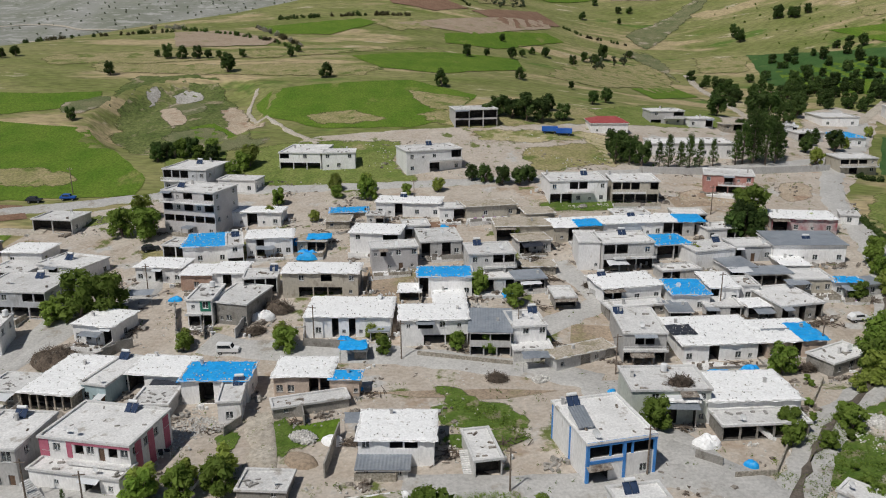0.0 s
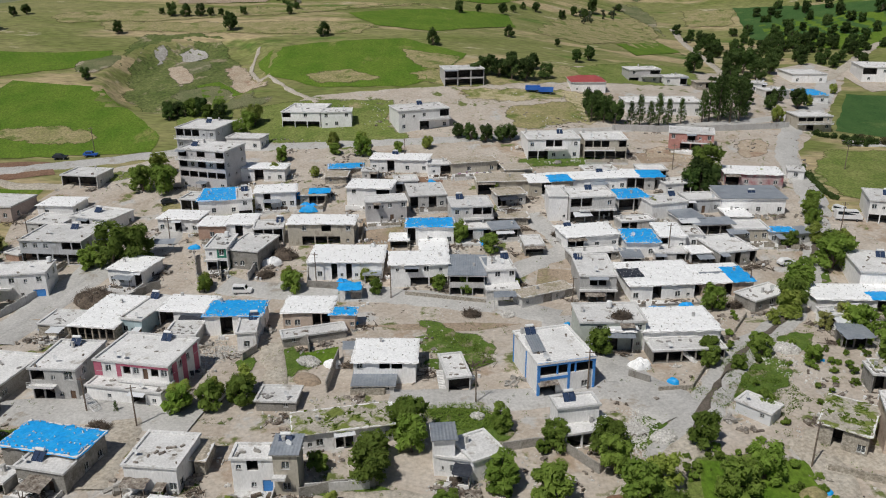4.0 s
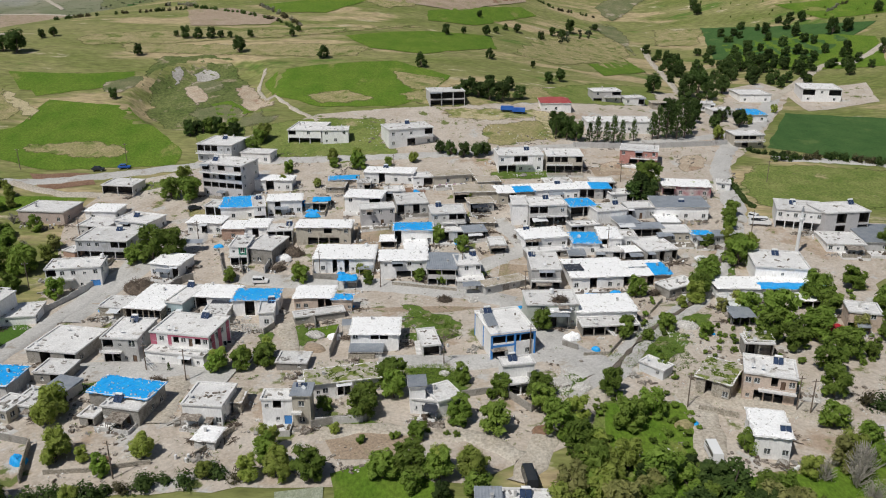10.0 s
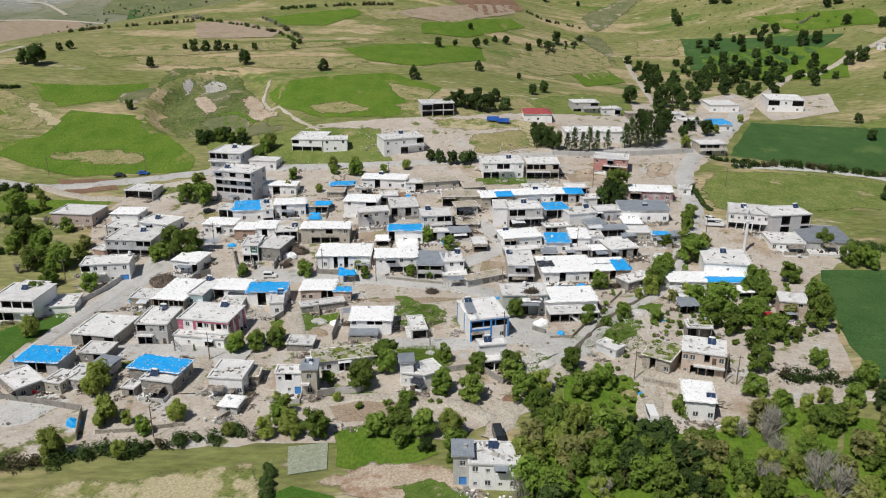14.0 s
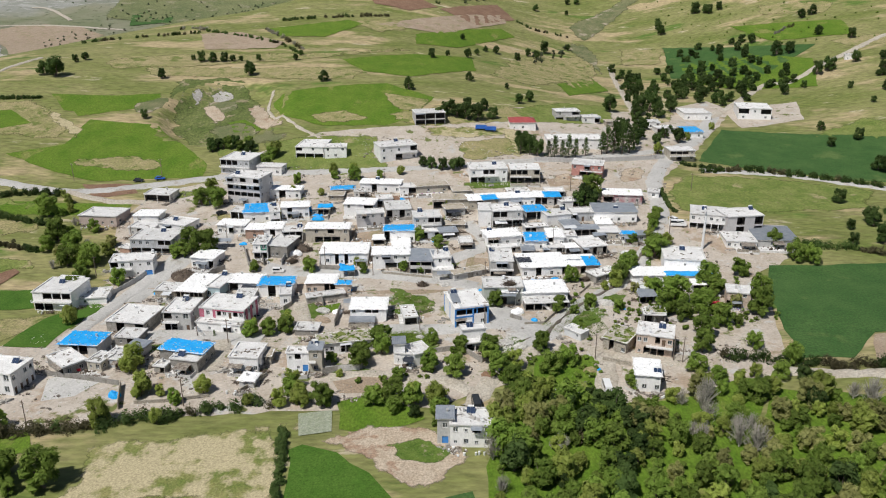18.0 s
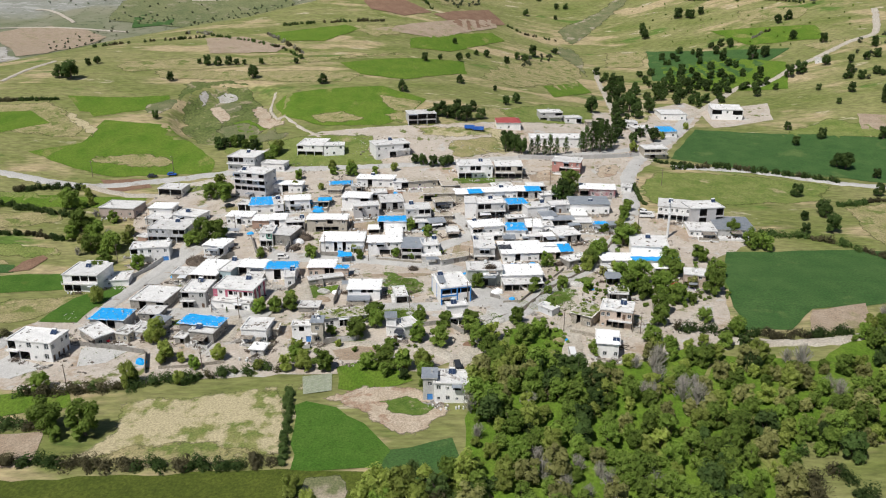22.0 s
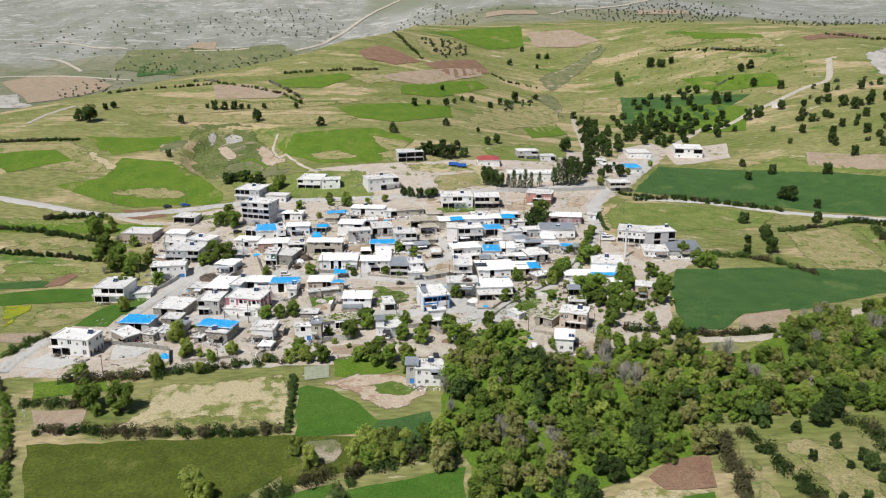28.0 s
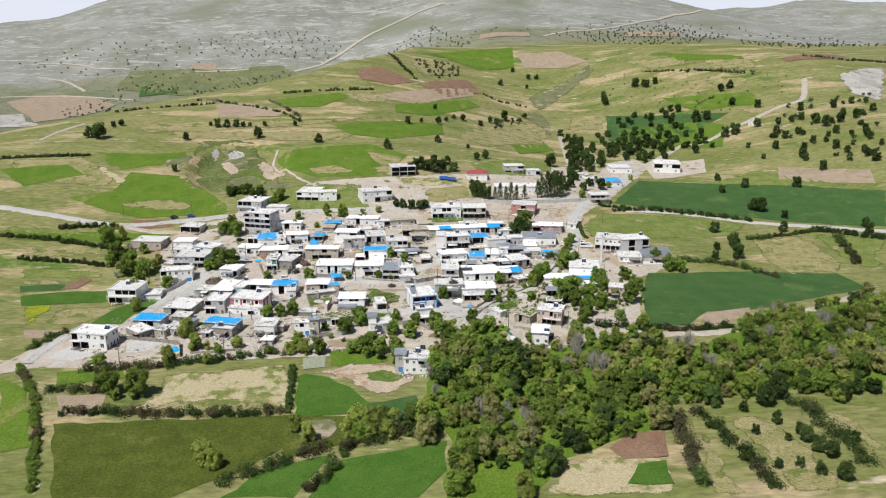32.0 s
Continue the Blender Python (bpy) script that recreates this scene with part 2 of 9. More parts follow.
MAT = {
    # land
    "village_ground": material("packed_earth", (0.425, 0.362, 0.297), (0.515, 0.462, 0.402), 7, patch=(0.385, 0.302, 0.228), patch_size=13, patch_at=0.57, fine=0.7, fine_amount=0.2, bump=0.08, extra=(((0.481, 0.468, 0.446), 9, 0.59), ((0.136, 0.162, 0.048), 6.5, 0.595), ((0.56, 0.542, 0.512), 1.1, 0.63))),
    "crop": material("young_wheat", (0.082, 0.158, 0.012), (0.128, 0.195, 0.023), 9, patch=(0.20, 0.215, 0.06), patch_size=16, patch_at=0.6, fine=0.6, fine_amount=0.4, stretch=(1, 0.6, 1)),
    "crop_bright": material("bright_clover", (0.048, 0.12, 0.012), (0.074, 0.148, 0.02), 8, patch=(0.135, 0.165, 0.034), patch_size=30, patch_at=0.62, fine=0.5),
    "crop_dark": material("dense_wheat", (0.04, 0.098, 0.024), (0.062, 0.125, 0.034), 10, patch=(0.095, 0.15, 0.045), patch_size=22, patch_at=0.58, fine=0.6, fine_amount=0.35),
    "crop_olive": material("tall_meadow_grass", (0.06, 0.082, 0.01), (0.09, 0.112, 0.016), 7, patch=(0.12, 0.135, 0.03), patch_size=14, patch_at=0.6, fine=0.8, fine_amount=0.4),
    "dry": material("dry_grass", (0.22, 0.217, 0.082), (0.349, 0.294, 0.159), 6, patch=(0.14, 0.173, 0.044), patch_size=8, patch_at=0.55, fine=0.7, fine_amount=0.45),
    "fallow": material("fallow_soil", (0.316, 0.241, 0.173), (0.376, 0.301, 0.226), 6, fine=0.5, patch=(0.271, 0.234, 0.136), patch_size=10),
    "soil": material("dug_tan_soil", (0.40, 0.32, 0.235), (0.48, 0.40, 0.31), 4, patch=(0.34, 0.235, 0.165), patch_size=5, fine=0.5),
    "net": material("pale_crop_netting", (0.26, 0.29, 0.20), (0.33, 0.35, 0.27), 1.2, fine=0.4, fine_amount=0.3),
    "rape": material("yellow_flowering_crop", (0.30, 0.30, 0.015), (0.22, 0.27, 0.02), 7, fine=0.6, patch=(0.14, 0.20, 0.025), patch_size=9),
    "paving": material("pale_concrete_forecourt", (0.48, 0.47, 0.45), (0.56, 0.55, 0.53), 4, fine=0.5, fine_amount=0.15),
    "plough": material("red_ploughed_soil", (0.196, 0.113, 0.075), (0.248, 0.158, 0.105), 8, fine=0.6),
    "meadow": material("meadow", (0.12, 0.17, 0.034), (0.205, 0.23, 0.07), 8, patch=(0.329, 0.284, 0.154), patch_size=11, patch_at=0.61, fine=0.7, fine_amount=0.45),
    "patchy": material("patchy_grass", (0.135, 0.175, 0.04), (0.265, 0.25, 0.10), 5, patch=(0.44, 0.38, 0.235), patch_size=9, patch_at=0.42),
    "scree": material("eroded_slope", (0.121, 0.143, 0.06), (0.203, 0.196, 0.105), 8, patch=(0.361, 0.309, 0.234), patch_size=16, patch_at=0.55, bump=0.4),
    "cliff": material("pale_eroded_cliff", (0.33, 0.31, 0.28), (0.50, 0.48, 0.45), 14, patch=(0.22, 0.20, 0.15), patch_size=9, patch_at=0.56, bump=0.5, stretch=(1, 0.5, 1)),
    "crop_vale": material("valley_meadow", (0.125, 0.15, 0.065), (0.19, 0.20, 0.095), 40, patch=(0.24, 0.225, 0.14), patch_size=30, patch_at=0.57, fine=3, fine_amount=0.3),
    "scrub_slope": material("steep_green_slope", (0.08, 0.112, 0.028), (0.15, 0.172, 0.058), 7, patch=(0.27, 0.235, 0.145), patch_size=8, patch_at=0.57, fine=1.2, fine_amount=0.5, bump=0.5),
    "concrete_road": material("worn_concrete_paving", (0.431, 0.419, 0.399), (0.505, 0.493, 0.472), 7, patch=(0.358, 0.326, 0.285), patch_size=5, patch_at=0.6, fine=0.5, fine_amount=0.2),
    "dirt_road": material("dirt_track", (0.407, 0.358, 0.293), (0.488, 0.448, 0.382), 6, fine=0.6),
    "wet_channel": material("wet_silt", (0.114, 0.096, 0.079), (0.175, 0.149, 0.123), 3, rough=0.55, fine=0.4),
    # buildings
    "white": material("whitewashed_plaster", (0.80, 0.79, 0.775), (0.88, 0.87, 0.86), 2.5, patch=(0.60, 0.57, 0.52), patch_size=2.2, patch_at=0.64, fine=0.3, fine_amount=0.12, stretch=(1, 1, 0.4), vary=0.08, bump=0.05),
    "render": material("grey_cement_render", (0.488, 0.476, 0.459), (0.586, 0.578, 0.562), 2, patch=(0.358, 0.342, 0.318), patch_size=2, patch_at=0.6, fine=0.3, fine_amount=0.18, stretch=(1, 1, 0.5), vary=0.14),
    "grey": material("pale_grey_render", (0.47, 0.452, 0.448), (0.54, 0.522, 0.518), 3, fine=0.3, fine_amount=0.12, vary=0.06),
    "palegrey": material("pale_blue_grey_paint", (0.456, 0.472, 0.488), (0.529, 0.537, 0.553), 3, fine=0.3, fine_amount=0.12, stretch=(1, 1, 0.4), patch=(0.374, 0.374, 0.374), patch_size=2),
    "block": material("bare_concrete_block", (0.277, 0.261, 0.236), (0.35, 0.333, 0.305), 1.5, patch=(0.22, 0.204, 0.179), patch_size=1.6, fine=0.25, fine_amount=0.25, vary=0.12),
    "stone": material("rubble_stone_wall", (0.293, 0.261, 0.212), (0.423, 0.39, 0.333), 0.7, fine=0.35, fine_amount=0.35, bump=0.5, vary=0.1),
    "cream": material("cream_plaster", (0.456, 0.415, 0.342), (0.529, 0.488, 0.415), 2, fine=0.3, fine_amount=0.15, patch=(0.358, 0.318, 0.261), patch_size=2, stretch=(1, 1, 0.5)),
    "peach": material("peach_plaster", (0.542, 0.429, 0.341), (0.612, 0.507, 0.429), 2, fine=0.3, fine_amount=0.15, patch=(0.438, 0.35, 0.28), patch_size=1.8),
    "brick": material("mud_brick", (0.367, 0.236, 0.175), (0.455, 0.315, 0.245), 1.2, fine=0.2, fine_amount=0.3),
    "teal": material("pale_teal_paint", (0.35, 0.473, 0.507), (0.455, 0.56, 0.586), 2, fine=0.3, fine_amount=0.1, stretch=(1, 1, 0.5)),
    "mint": material("pale_mint_paint", (0.49, 0.525, 0.473), (0.569, 0.595, 0.542), 2, fine=0.3, fine_amount=0.12, stretch=(1, 1, 0.5), patch=(0.42, 0.42, 0.385), patch_size=2),
    "orange": material("orange_tan_paint", (0.481, 0.315, 0.166), (0.542, 0.385, 0.236), 2, fine=0.3, fine_amount=0.12, patch=(0.542, 0.438, 0.367), patch_size=3),
    "red": material("salmon_red_render", (0.43, 0.205, 0.17), (0.51, 0.27, 0.235), 2, fine=0.3, fine_amount=0.15),
    "redlow": material("dark_red_paint", (0.315, 0.088, 0.105), (0.542, 0.525, 0.507), 3, fine=0.3, fine_amount=0.15),
    "pinkish": material("pinkish_render", (0.455, 0.367, 0.324), (0.525, 0.438, 0.394), 2, fine=0.3, fine_amount=0.15),
    "panel": material("white_sandwich_panel", (0.62, 0.64, 0.66), (0.70, 0.71, 0.72), 3, rough=0.5, fine=0.3, fine_amount=0.05),
    # near-black, so the colour itself holds the deep shade inside openings
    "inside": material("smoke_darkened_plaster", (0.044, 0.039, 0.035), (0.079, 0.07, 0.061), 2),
    "conc": material("flat_concrete_roof", (0.626, 0.618, 0.605), (0.739, 0.731, 0.718), 3, patch=(0.435, 0.409, 0.374), patch_size=2.5, patch_at=0.59, fine=0.35, fine_amount=0.18, vary=0.12),
    "member": material("white_roof_sheet", (0.90, 0.90, 0.895), (0.95, 0.95, 0.945), 2, patch=(0.62, 0.60, 0.57), patch_size=1.0, patch_at=0.6, fine=0.4, fine_amount=0.14, rough=0.6, bump=0.5),
    "tarp": material("blue_tarpaulin", (0.01, 0.33, 0.82), (0.03, 0.42, 0.88), 1.6, patch=(0.13, 0.46, 0.78), patch_size=1.2, patch_at=0.6, fine=0.5, fine_amount=0.15, rough=0.45, bump=0.3),
    "tin": material("weathered_steel_sheet", (0.298, 0.333, 0.376), (0.403, 0.429, 0.464), 2.5, patch=(0.289, 0.236, 0.201), patch_size=2.4, patch_at=0.66, rough=0.5, metal=0.35, fine=0.4, fine_amount=0.12, vary=0.15),
    "earth": material("earth_roof", (0.403, 0.35, 0.28), (0.49, 0.438, 0.367), 2, fine=0.4, patch=(0.315, 0.28, 0.193), patch_size=2.5),
    "grass": material("grassy_earth_roof", (0.385, 0.35, 0.289), (0.473, 0.438, 0.376), 2, fine=0.4, patch=(0.175, 0.21, 0.052), patch_size=2.6, patch_at=0.49),
    "redroof": material("red_steel_roof", (0.35, 0.07, 0.07), (0.42, 0.105, 0.096), 2, rough=0.5, fine=0.4, fine_amount=0.1),
    "blue": material("bright_blue_paint", (0.06, 0.24, 0.62), (0.09, 0.30, 0.68), 1.5, rough=0.55, fine=0.3, fine_amount=0.1),
    "pink": material("raspberry_paint", (0.44, 0.11, 0.17), (0.50, 0.16, 0.22), 1.5, rough=0.7, fine=0.3, fine_amount=0.1),
    "green": material("green_paint", (0.035, 0.193, 0.131), (0.061, 0.236, 0.166), 1.5, rough=0.7, fine=0.3, fine_amount=0.1),
    "doors": material("brown_steel_door", (0.123, 0.079, 0.052), (0.175, 0.114, 0.079), 1, rough=0.6, fine=0.2),
    "orange_door": material("orange_wood_door", (0.481, 0.14, 0.044), (0.542, 0.184, 0.061), 1, rough=0.6, fine=0.2),
    "frame": material("white_window_frame", (0.72, 0.72, 0.71), (0.78, 0.78, 0.77), 1, rough=0.5, fine=0.2, fine_amount=0.05, bump=0),
    "rock": material("pale_limestone_rubble", (0.49, 0.473, 0.438), (0.647, 0.63, 0.604), 1.2, fine=0.3, vary=0.1),
    "dark_stone": material("grey_weight_stone", (0.22, 0.21, 0.195), (0.42, 0.405, 0.385), 0.6, fine=0.2),
    "steel": material("galvanised_steel", (0.394, 0.403, 0.411), (0.481, 0.49, 0.499), 0.6, rough=0.4, metal=0.7, fine=0.2, fine_amount=0.1, bump=0),
    "tank": material("white_enamel", (0.74, 0.75, 0.75), (0.8, 0.8, 0.8), 0.8, rough=0.4, fine=0.2, fine_amount=0.05, bump=0),
    "collector": material("solar_glass", (0.026, 0.044, 0.088), (0.044, 0.066, 0.123), 0.5, rough=0.12, fine=0.2, fine_amount=0.1, bump=0),
    "pole": material("weathered_wood_pole", (0.158, 0.123, 0.096), (0.228, 0.184, 0.149), 0.6, fine=0.15),
    "brush": material("stacked_brushwood", (0.096, 0.074, 0.057), (0.166, 0.131, 0.101), 0.6, fine=0.25, fine_amount=0.5, bump=0.8),
    "tyre": material("tyre_rubber", (0.018, 0.018, 0.018), (0.031, 0.031, 0.031), 0.4, fine=0.1),
    "car_white": material("white_car_paint", (0.78, 0.78, 0.78), (0.8, 0.8, 0.8), 3, rough=0.25, fine=0.3, fine_amount=0.03, bump=0),
    "car_red": material("red_car_paint", (0.438, 0.018, 0.035), (0.481, 0.026, 0.044), 3, rough=0.3, fine=0.3, fine_amount=0.03, bump=0),
    "car_blue": material("blue_trailer_paint", (0.026, 0.105, 0.438), (0.044, 0.149, 0.49), 3, rough=0.45, fine=0.3, fine_amount=0.1, bump=0),
    "car_dark": material("dark_car_paint", (0.026, 0.031, 0.039), (0.044, 0.048, 0.052), 3, rough=0.25, fine=0.3, fine_amount=0.05, bump=0),
    "cloth": material("mixed_laundry", (0.525, 0.175, 0.175), (0.175, 0.306, 0.525), 0.5, fine=0.2),
    "debris": material("scrap_boards", (0.105, 0.079, 0.061), (0.367, 0.333, 0.289), 0.8, fine=0.3, fine_amount=0.5),
    "yard_grass": material("yard_grass", (0.072, 0.128, 0.018), (0.125, 0.18, 0.035), 2.5, patch=(0.25, 0.225, 0.14), patch_size=2.6, patch_at=0.57, fine=0.4, extra=(((0.55, 0.54, 0.5), 0.7, 0.67),)),
    "black_sheet": material("black_bitumen_sheet", (0.026, 0.031, 0.044), (0.061, 0.066, 0.079), 1.0, rough=0.5, fine=0.3),
    # plants
    "bark": material("bark", (0.105, 0.079, 0.061), (0.175, 0.14, 0.114), 0.5, fine=0.15),
    "leaf_mid": leaf("mid_green_leaves", (0.132, 0.222, 0.03), (0.24, 0.34, 0.062), 0.36),
    "leaf_light": leaf("yellow_green_leaves", (0.23, 0.30, 0.048), (0.36, 0.42, 0.10), 0.28),
    "leaf_dark": leaf("dark_green_leaves", (0.045, 0.09, 0.02), (0.095, 0.15, 0.035), 0.35, (0.10, 0.11, 0.045)),
    "leaf_olive": leaf("olive_spring_leaves", (0.23, 0.245, 0.075), (0.37, 0.37, 0.14), 0.28),
    "leaf_far": leaf("dusty_scrub_leaves", (0.075, 0.10, 0.05), (0.13, 0.155, 0.085), 0.3, (0.12, 0.12, 0.09)),
    "leaf_grey": leaf("grey_budding_twigs", (0.26, 0.25, 0.19), (0.40, 0.385, 0.31), 0.25, (0.30, 0.27, 0.22)),
    "leaf_brown": leaf("reddish_scrub_leaves", (0.075, 0.068, 0.034), (0.128, 0.115, 0.058), 0.3, (0.09, 0.10, 0.04)),
    "twig": material("pale_bare_twigs", (0.33, 0.305, 0.265), (0.45, 0.42, 0.37), 0.8, fine=0.2),
}

glass = bpy.data.materials.new("window_glass")
glass.use_nodes = True
gb = glass.node_tree.nodes["Principled BSDF"]
gb.inputs["Base Color"].default_value = (0.55, 0.6, 0.62, 1)
gb.inputs["Roughness"].default_value = 0.04
gb.inputs["Transmission Weight"].default_value = 0.9
gb.inputs["IOR"].default_value = 1.45
MAT["glass"] = glass
car_glass = bpy.data.materials.new("tinted_car_glass")
car_glass.use_nodes = True
gb = car_glass.node_tree.nodes["Principled BSDF"]
gb.inputs["Base Color"].default_value = (0.02, 0.025, 0.03, 1)
gb.inputs["Roughness"].default_value = 0.05
MAT["car_glass"] = car_glass


def ground_material():
    """Dry pasture and grass on the hill, bare grey limestone on the mountain behind."""
    m = material("hill_pasture", (0.148, 0.176, 0.046), (0.25, 0.24, 0.10), 22, patch=(0.40, 0.322, 0.185), patch_size=30, patch_at=0.53, fine=1.6, extra=(((0.10, 0.165, 0.03), 26, 0.6), ((0.47, 0.41, 0.29), 9, 0.63)), stretch=(0.35, 1, 1), bump=0.25)
    n, l = m.node_tree.nodes, m.node_tree.links
    bsdf = n["Principled BSDF"]
    low = bsdf.inputs["Base Color"].links[0].from_socket
    geo, sep = n.new("ShaderNodeNewGeometry"), n.new("ShaderNodeSeparateXYZ")
    l.new(geo.outputs["Position"], sep.inputs[0])

    def noise_at(sz, detail, rough=0.6):
        t = n.new("ShaderNodeTexNoise")
        t.inputs["Scale"].default_value, t.inputs["Detail"].default_value, t.inputs["Roughness"].default_value = 1 / sz, detail, rough
        l.new(geo.outputs["Position"], t.inputs["Vector"])
        return t.outputs["Fac"]

    def fit(v, a, b, c=0.0, d=1.0):
        r = n.new("ShaderNodeMapRange")
        for k, x in zip(("From Min", "From Max", "To Min", "To Max"), (a, b, c, d)):
            r.inputs[k].default_value = x
        l.new(v, r.inputs["Value"])
        return r.outputs[0]

    def mix(f, x, y):
        k = n.new("ShaderNodeMix")
        k.data_type = "RGBA"
        for s, v in ((k.inputs[0], f), (k.inputs[6], x), (k.inputs[7], y)):
            if isinstance(v, bpy.types.NodeSocket):
                l.new(v, s)
            else:
                s.default_value = v
        return k.outputs[2]

    flat = n.new("ShaderNodeVectorMath")
    flat.operation = "MULTIPLY"
    flat.inputs[1].default_value = (0.4, 1, 1.6)
    l.new(geo.outputs["Position"], flat.inputs[0])

    def ledge(sz, detail, rough=0.6):
        t = n.new("ShaderNodeTexNoise")
        t.inputs["Scale"].default_value, t.inputs["Detail"].default_value, t.inputs["Roughness"].default_value = 1 / sz, detail, rough
        l.new(flat.outputs[0], t.inputs["Vector"])
        return t.outputs["Fac"]

    scrub = mix(fit(noise_at(90, 5), 0.4, 0.6), (0.165, 0.185, 0.105, 1), (0.24, 0.235, 0.165, 1))
    scrub = mix(fit(noise_at(11, 5, 0.7), 0.56, 0.63), scrub, (0.10, 0.12, 0.065, 1))
    rock = mix(fit(noise_at(120, 6, 0.65), 0.4, 0.62), (0.215, 0.225, 0.185, 1), (0.315, 0.315, 0.292, 1))
    rock = mix(fit(ledge(26, 6, 0.7), 0.55, 0.62), rock, (0.40, 0.395, 0.37, 1))
    rock = mix(fit(ledge(9, 5, 0.7), 0.57, 0.64), rock, (0.44, 0.435, 0.415, 1))
    rock = mix(fit(noise_at(17, 5, 0.75), 0.585, 0.66), rock, (0.15, 0.165, 0.115, 1))
    rock = mix(fit(noise_at(300, 3), 0.52, 0.68), rock, (0.20, 0.215, 0.155, 1))

    def cover(key, size):
        at, add = n.new("ShaderNodeAttribute"), n.new("ShaderNodeMath")
        at.attribute_name, add.operation = key, "ADD"
        l.new(at.outputs["Fac"], add.inputs[0])
        l.new(fit(noise_at(size, 5), 0.2, 0.8, -0.3, 0.3), add.inputs[1])
        return fit(add.outputs[0], 0.4, 0.6)

    wild = mix(cover("bare_rock", 200), scrub, rock)
    l.new(mix(cover("wild_land", 120), low, wild), bsdf.inputs["Base Color"])
    return m


MAT["ground"] = ground_material()


# even pale emission that brightens the low sky in place of real haze
haze_glow = bpy.data.materials.new("pale_horizon_haze")
haze_glow.use_nodes = True
hn = haze_glow.node_tree.nodes
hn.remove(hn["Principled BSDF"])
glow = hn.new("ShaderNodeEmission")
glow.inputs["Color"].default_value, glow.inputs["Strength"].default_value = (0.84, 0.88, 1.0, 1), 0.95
haze_glow.node_tree.links.new(glow.outputs[0], hn["Material Output"].inputs["Surface"])
MAT["haze_glow"] = haze_glow


# ---- building helpers ----
def part(name, bm, mat, parent, label="", at=None):
    """One mesh under a thing or under a part."""
    me = bpy.data.meshes.new(name)
    bm.to_mesh(me)
    bm.free()
    me.materials.append(MAT[mat])
    ob = new(name, me)
    ob.parent = parent
    if at is not None:
        ob.matrix_basis = at
    return tagged(ob, label) if label else ob


def shared(name, me, parent, at, label=""):
    ob = new(name, me)
    ob.parent = parent
    ob.matrix_basis = at
    return tagged(ob, label) if label else ob


def mesh_of(name, bm, mat):
    me = bpy.data.meshes.new(name)
    bm.to_mesh(me)
    bm.free()
    me.materials.append(MAT[mat])
    return me


def box(bm, x0, x1, y0, y1, z0, z1):
    v = [bm.verts.new(p) for p in ((x0, y0, z0), (x1, y0, z0), (x1, y1, z0), (x0, y1, z0), (x0, y0, z1), (x1, y0, z1), (x1, y1, z1), (x0, y1, z1))]
    for f in ((3, 2, 1, 0), (4, 5, 6, 7), (0, 1, 5, 4), (1, 2, 6, 5), (2, 3, 7, 6), (3, 0, 4, 7)):
        bm.faces.new([v[i] for i in f])
    return v


def quad(bm, *pts):
    return bm.faces.new([bm.verts.new(p) for p in pts])


def tube(bm, a, b, r0, r1, sides=7, caps=True):
    a, b = Vector(a), Vector(b)
    q = (b - a).to_track_quat("Z", "Y")
    rings = []
    for c, r in ((a, r0), (b, r1)):
        rings.append([bm.verts.new(c + q @ Vector((r * math.cos(6.2832 * i / sides), r * math.sin(6.2832 * i / sides), 0))) for i in range(sides)])
    for i in range(sides):
        bm.faces.new((rings[0][i], rings[0][(i + 1) % sides], rings[1][(i + 1) % sides], rings[1][i]))
    if caps:
        bm.faces.new(rings[1])
        bm.faces.new(rings[0][::-1])


def stone(bm, c, r, rng):
    m = Matrix.Translation(c) @ Euler((rng.uniform(0, 3), rng.uniform(0, 3), rng.uniform(0, 3))).to_matrix().to_4x4() @ Matrix.Diagonal((r * rng.uniform(0.7, 1.3), r * rng.uniform(0.7, 1.3), r * rng.uniform(0.5, 0.9), 1))
    vs = [bm.verts.new(m @ Vector(p)) for p in ((1, 0, 0), (-1, 0, 0), (0, 1, 0), (0, -1, 0), (0.1, 0.1, 1), (0, 0, -1))]
    for f in ((0, 2, 4), (2, 1, 4), (1, 3, 4), (3, 0, 4), (2, 0, 5), (1, 2, 5), (3, 1, 5), (0, 3, 5)):
        bm.faces.new([vs[i] for i in f])


def smoothed(ob):
    for p in ob.data.polygons:
        p.use_smooth = True
    return ob


# ---- the ground ----
def spread(lo, fine_lo, fine_hi, hi, step, grow):
    v = list(np.arange(fine_lo, fine_hi + step, step))
    s = step
    while v[-1] < hi:
        s *= grow
        v.append(v[-1] + s)
    s = step
    while v[0] > lo:
        s *= grow
        v.insert(0, v[0] - s)
    return np.array(v)


gx, gy = spread(-3600, -220, 260, 3600, 3.5, 1.045), spread(-460, -150, 320, 4400, 3.5, 1.022)
X, Y = np.meshgrid(gx, gy)
Z = land(X, Y)
nx, ny = len(gx), len(gy)
Z_ROWS = Z.tolist()


def h(x, y):
    """Height of the ground sheet at a place."""
    i = min(max(int(np.searchsorted(gx, x)) - 1, 0), nx - 2)
    j = min(max(int(np.searchsorted(gy, y)) - 1, 0), ny - 2)
    u, v = (x - gx[i]) / (gx[i + 1] - gx[i]), (y - gy[j]) / (gy[j + 1] - gy[j])
    a, b = Z_ROWS[j], Z_ROWS[j + 1]
    return float((a[i] * (1 - u) + a[i + 1] * u) * (1 - v) + (b[i] * (1 - u) + b[i + 1] * u) * v)


